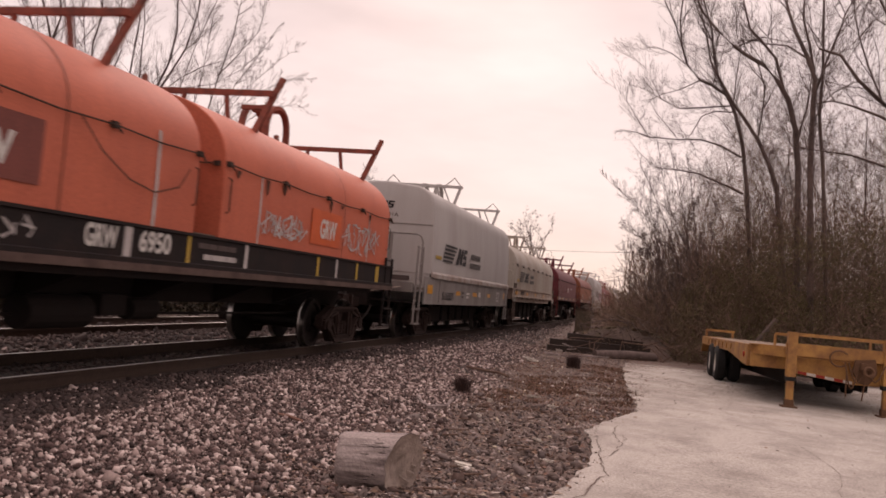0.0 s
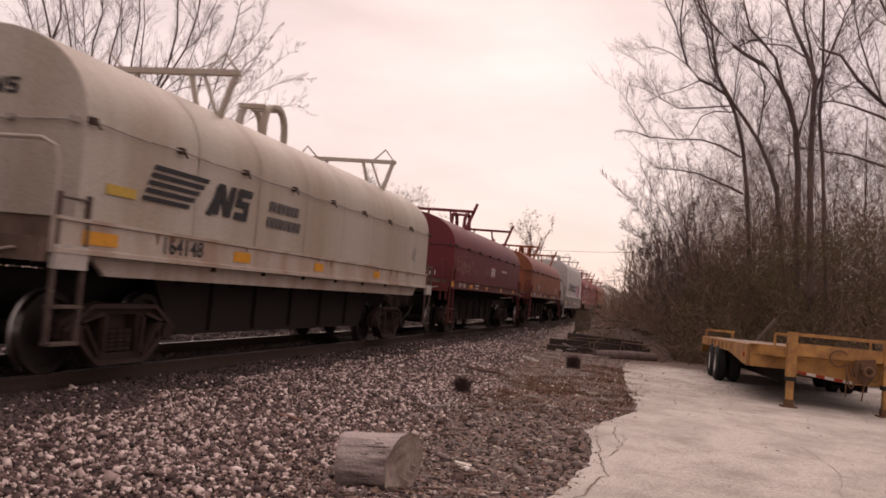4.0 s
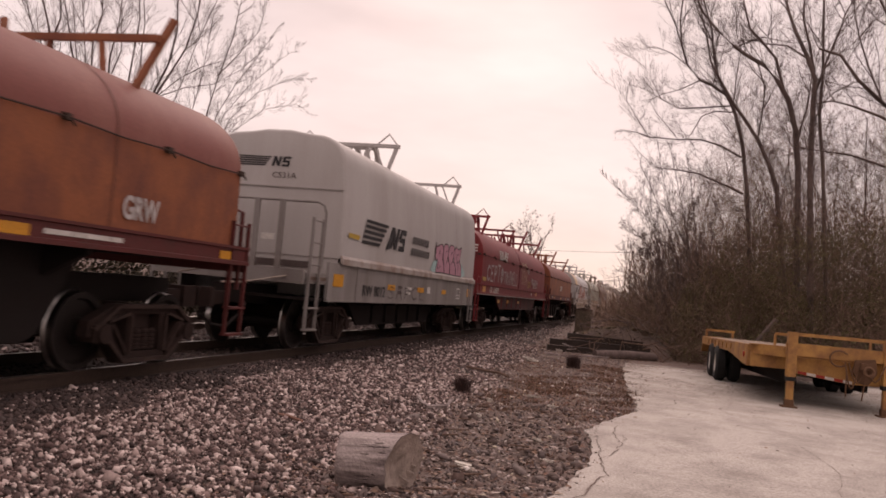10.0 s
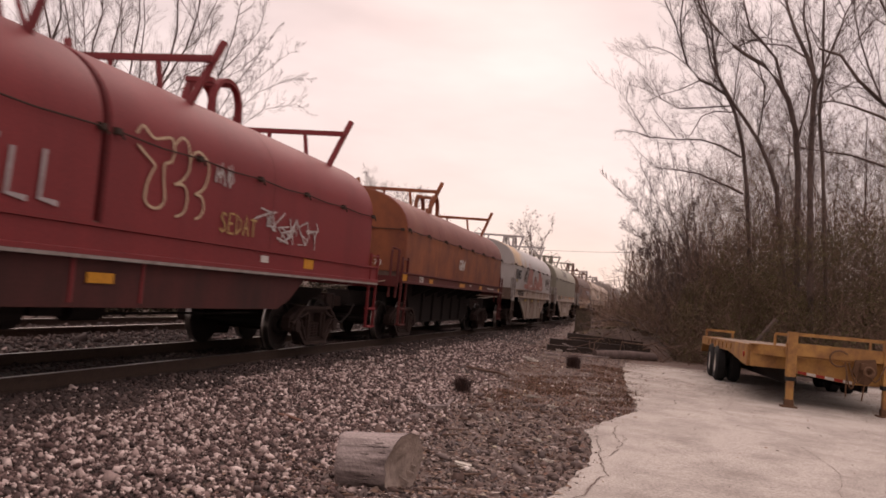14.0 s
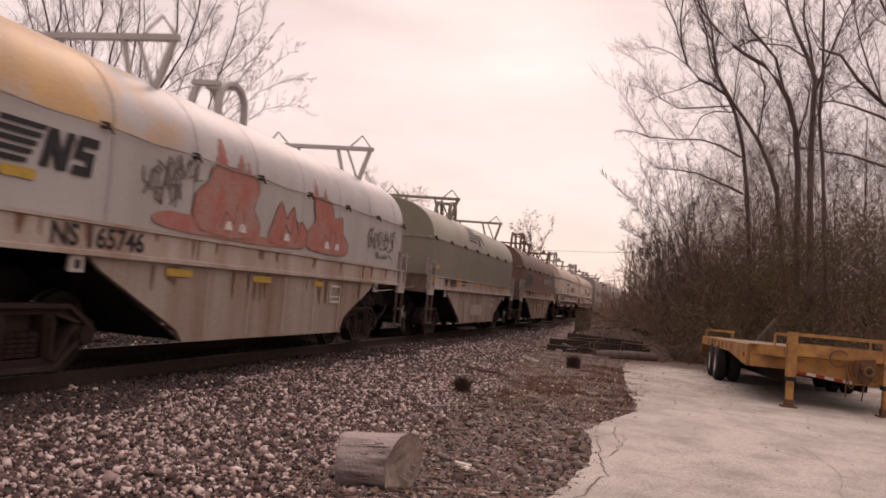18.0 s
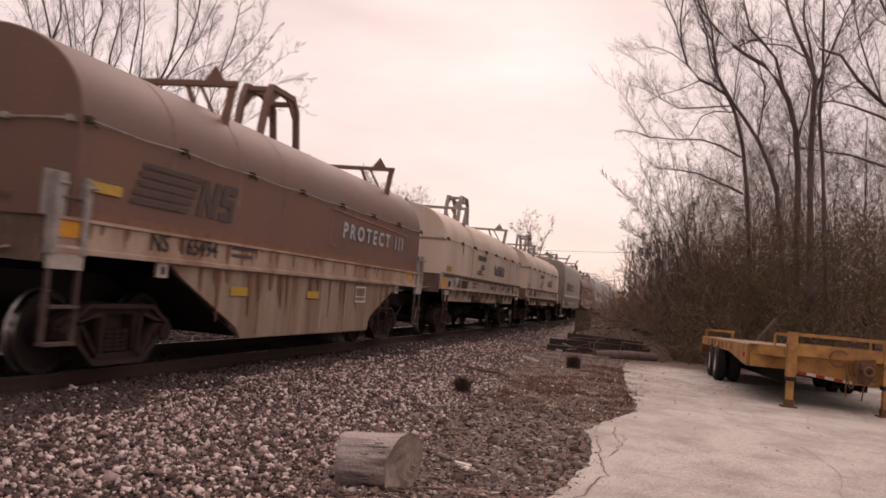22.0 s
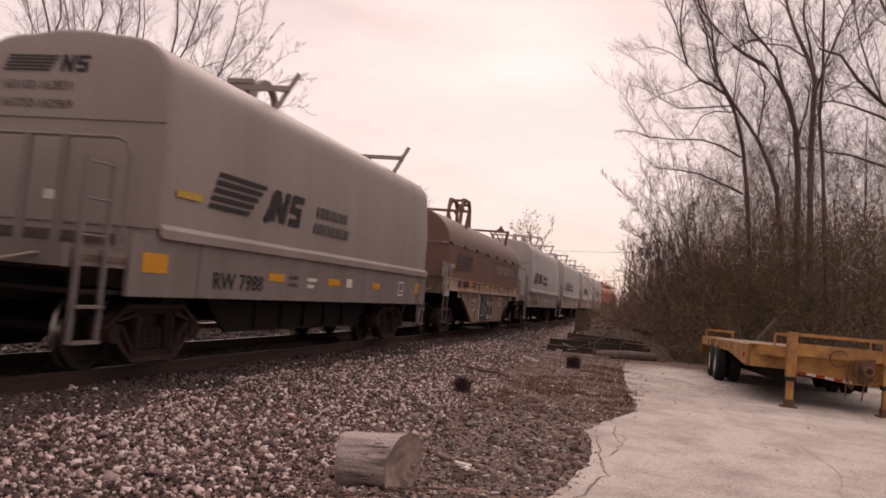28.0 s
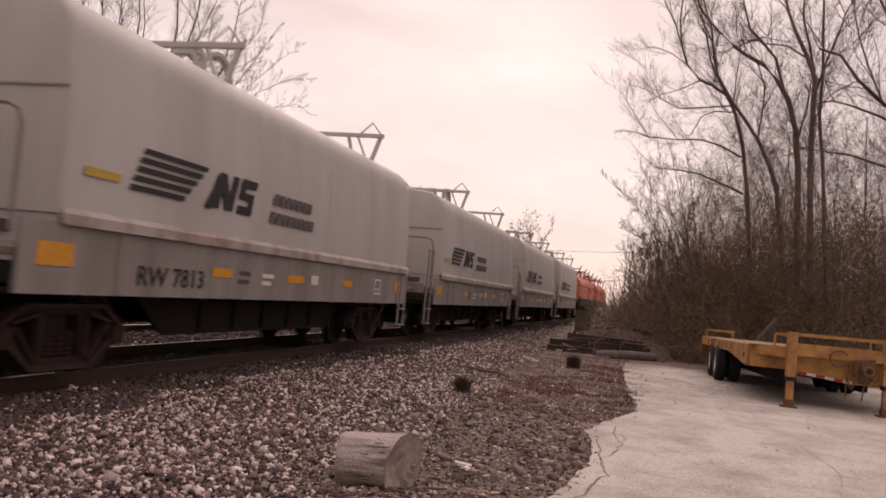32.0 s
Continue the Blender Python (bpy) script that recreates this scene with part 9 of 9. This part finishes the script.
hanging_leaves(50000, 23, LEAF_BROWN, 0.0, 3.6, "withered brown leaves hanging among bare twigs")
g = random.Random(61)
vs, fs = [], []
for _ in range(5200):
    y = g.uniform(110.0, 150.0)
    c = Vector((y * g.uniform(-0.035, 0.62), y, 9.0 * g.random() ** 1.3))
    d = Vector((g.gauss(0, 0.35), g.gauss(0, 0.3), 1.0)).normalized() * g.uniform(1.5, 4.0)
    r = g.uniform(0.03, 0.08)
    i = len(vs)
    for at, w in ((c, r), (c + d, r * 0.35)):
        vs += [(at.x + w, at.y, at.z), (at.x - 0.5 * w, at.y + 0.87 * w, at.z), (at.x - 0.5 * w, at.y - 0.87 * w, at.z)]
    fs += [(i, i + 1, i + 4, i + 3), (i + 1, i + 2, i + 5, i + 4), (i + 2, i, i + 3, i + 5)]
me = bpy.data.meshes.new("far_woods")
me.from_pydata(vs, [], fs)
me.materials.append(BRUSH)
tagged(new("far_woods", me), "bare brown woods far behind the thicket", "woods", kind="stuff")

# the slim tree with a few leaves left, far beyond the train
a = Tree(91, 0.44, fine=4)
for dx, dy, l in ((-0.12, 0.1, 6.6), (0.03, -0.12, 7.8), (0.17, 0.05, 6.8), (-0.03, 0.15, 7.2)):
    a.limb((-13.3, 95.0, -0.4), (0.3 * dx, 0.3 * dy, 1), 5.0, 0.12, 1, 0.10)
    a.limb((-13.3 + 1.4 * dx, 95.0 + dy, 4.0), (dx, dy, 1), l * 0.85, 0.08, 1, 0.10)
far_tree = a.build("tree", "slim distant tree with some withered leaves still on")
vs, fs = [], []
for _ in range(1500):
    c = Vector(a.r.choice(a.tv)) + Vector((a.r.gauss(0, 0.12), a.r.gauss(0, 0.12), a.r.gauss(0, 0.12)))
    nn = Vector((a.r.gauss(0, 1), a.r.gauss(0, 1), a.r.gauss(0, 1))).normalized()
    s = nn.orthogonal().normalized() * 0.085
    t = nn.cross(s) * 0.6
    i = len(vs)
    vs += [tuple(c - s), tuple(c + t), tuple(c + s), tuple(c - t)]
    fs.append((i, i + 1, i + 2, i + 3))
me = bpy.data.meshes.new("foliage")
me.from_pydata(vs, [], fs)
me.materials.append(LEAF_BROWN)
o = new("foliage", me)
o.parent = far_tree

# ---- utility pole and wires ----
up = thing("utility_pole", "thin wooden utility pole beyond the thicket", "pole", at=Matrix.Translation((3.2, 70.0, -0.3)))
bm = BM()
tube(bm, (0, 0, 0), (0, 0, 6.6), 0.13, 8, 0.09)
part("shaft", bm, BARK, up)
bm = BM()
beam(bm, (-0.9, 0, 6.2), (0.9, 0, 6.2), 0.1, 0.12)
part("cross_arm", bm, BARK, up)
for z in (6.1,):
    bm = BM()
    pts = [(-32 + 35.2 * k / 12, 100 - 30 * k / 12, z + 1.2 * (1 - k / 12) - 0.5 * math.sin(math.pi * k / 12)) for k in range(13)]
    hose(bm, pts, 0.016, 4)
    solid("overhead_wire", bm, SILL_BLACK, "thin dark wire across the sky", "wire")

# ---- the heap of old ties and brush where the pavement ends ----
OLD_TIE = material("charred_old_tie", (0.034, 0.024, 0.020), 0.95, stain=(0.065, 0.046, 0.038), scale=5.0, bump=0.8)


def old_tie(x, y, z, l, turn, tip, label, mat=None, w=0.22, h=0.18):
    bm = BM()
    box(bm, -l / 2, l / 2, -w / 2, w / 2, 0, h)
    for v in bm.verts:
        v.co += Vector((noise.noise(v.co * 3 + Vector((x, y, 0))) * 0.03, noise.noise(v.co * 4 + Vector((y, x, 1))) * 0.02, 0))
    ob = solid("old_tie", bm, mat or OLD_TIE, label, "tie", group="heap of old ties")
    ob.matrix_basis = pose(x, y, z, 0, tip, turn)


g = GROUND
for x, y, z, l, turn, tip in ((-1.9, 27.2, g, 2.5, 12, 0), (-0.4, 28.3, g, 2.5, 10, 0), (-1.2, 27.8, g + 0.18, 2.5, 16, 1), (-1.9, 27.5, g + 0.18, 2.4, 5, 0), (-0.6, 28.4, g + 0.18, 2.2, 20, 0), (-1.4, 27.9, g + 0.36, 2.4, 9, 2), (-0.5, 28.6, g + 0.36, 2.0, 25, 0), (0.45, 29.3, g + 0.05, 1.4, 50, -38)):
    old_tie(x, y, z, l, turn, tip, "dark old railway tie on a heap")
bm = BM()
hose(bm, [(-1.55, 25.6, g + 0.10), (-0.6, 26.4, g + 0.14), (0.2, 27.0, g + 0.12)], 0.13, 12)
solid("fallen_trunk", bm, BARK, "gray fallen trunk before the heap of ties", "log", smooth=True)
old_tie(-1.55, 25.3, g + 0.02, 0.9, 15, 0, "pale broken board before the heap", WOOD_GRAY, 0.10, 0.05)
bm = BM()
hose(bm, [(2.6, 27.6, g + 0.1), (3.2, 27.9, g + 0.9), (3.75, 28.3, g + 1.6)], 0.07, 8)
solid("leaning_branch", bm, BARK, "thick broken branch that leans in the thicket", "branch")
for k in range(40):
    q = random.Random(300 + k)
    x, y = q.uniform(-2.2, 2.6), q.uniform(25.8, 30.0)
    stick([(x, y, 0.0), (x + q.uniform(-0.5, 0.5), y + q.uniform(-0.4, 0.4), q.uniform(0.1, 0.5)), (x + q.uniform(-0.9, 0.9), y + q.uniform(-0.7, 0.7), q.uniform(0.2, 0.7))], 0.010 + 0.012 * q.random(), "dead branch on the brush heap")
bm = BM()
rows = []
for j in range(13):
    v = j / 12 * 2 - 1
    rows.append([bm.verts.new((-0.85 + 1.75 * u, 28.9 + 1.1 * v + 0.35 * u, g - 0.1 + 0.92 * max(0.0, 1 - u * u) ** 0.5 * max(0.0, 1 - v * v) ** 0.5 * (1 + 0.25 * noise.noise(Vector((u * 4, v * 3, 6.0)))))) for u in [k / 16 * 2 - 1 for k in range(17)]])
for p, q in zip(rows, rows[1:]):
    for k in range(16):
        bm.faces.new((p[k], p[k + 1], q[k + 1], q[k]))
solid("earth_mound", bm, SOIL, "low mound of dark earth and rotted brush behind old ties", "mound", smooth=True)
spots = []
q = random.Random(402)
for _ in range(5200):
    u, v = q.uniform(-1, 1), q.uniform(-1, 0.6)
    if u * u + v * v > 1:
        continue
    spots.append((-0.85 + 1.8 * u, 28.8 + 1.25 * v + 0.35 * u, g - 0.03 + 0.90 * (max(0.0, 1 - u * u) * max(0.0, 1 - v * v)) ** 0.5 + 0.06 * q.random()))
scatter("leaf_litter", spots, pieces("heap_litter", [(0.13, 0.085, 0.045), (0.09, 0.062, 0.036), (0.075, 0.048, 0.034), (0.17, 0.105, 0.058), (0.085, 0.074, 0.034), (0.055, 0.036, 0.028)]), 0.05, 1.0, 41, "dead leaves and rotted bark over the mound", "leaves", sides="leaf")
for k in range(22):
    q = random.Random(500 + k)
    u, v = q.uniform(-0.95, 0.95), q.uniform(-0.9, 0.3)
    z = 0.9 * (max(0.0, 1 - u * u) * max(0.0, 1 - v * v)) ** 0.5
    x, y = -0.85 + 1.75 * u, 28.8 + 1.1 * v
    stick([(x, y, z - 0.08), (x + q.uniform(-0.4, 0.4), y + q.uniform(-0.3, 0.3), z + q.uniform(0.05, 0.30)), (x + q.uniform(-0.8, 0.8), y + q.uniform(-0.5, 0.5), z + q.uniform(0.0, 0.55))], 0.007 + 0.009 * q.random(), "dead twig on the mound of brush", BARK)
for x, y, z, l, turn, tip, w, h in ((-2.45, 26.6, g + 0.22, 0.34, 20, 14, 0.12, 0.03), (-2.30, 26.5, g + 0.12, 0.26, -30, -8, 0.10, 0.03), (-2.72, 24.6, g + 0.02, 0.36, 10, 5, 0.14, 0.04)):
    old_tie(x, y, z, l, turn, tip, "pale split board end by the heap", WOOD_GRAY, w, h)
cab = thing("trackside_box", "dark weathered metal box beside the track", "box", at=Matrix.Translation((-3.05, 40.0, g)))
bm = BM()
box(bm, -0.36, 0.36, -0.3, 0.3, 0.25, 1.25)
part("housing", bm, material("dusty_olive_metal", (0.085, 0.066, 0.045), 0.8, stain=(0.05, 0.036, 0.028), scale=4.0), cab)
bm = BM()
prism(bm, [(-0.4, 1.25), (0.4, 1.25), (0.4, 1.29), (0, 1.38), (-0.4, 1.29)], "y", -0.34, 0.34)
part("lid", bm, RAIL_RUST, cab)
bm = BM()
for x in (-0.35, 0.35):
    box(bm, x - 0.06, x + 0.06, -0.3, 0.3, 0.0, 0.25)
part("base_rail", bm, RAIL_RUST, cab)


# ---- what moves ----
def motions():
    times = [float(k) for k in range(0, 33)]
    for car, mid in CARS:
        walk(car, [(t, pose(TRACK_X, mid - travel(t), 0.0)) for t in times])
    steps = [0.1 * k for k in range(0, 321)]
    for w, y in wheelsets:
        walk(w, [(t, pose(0, y, WHEEL_R, math.degrees(travel(t) / WHEEL_R) % 360.0)) for t in steps])


motions()
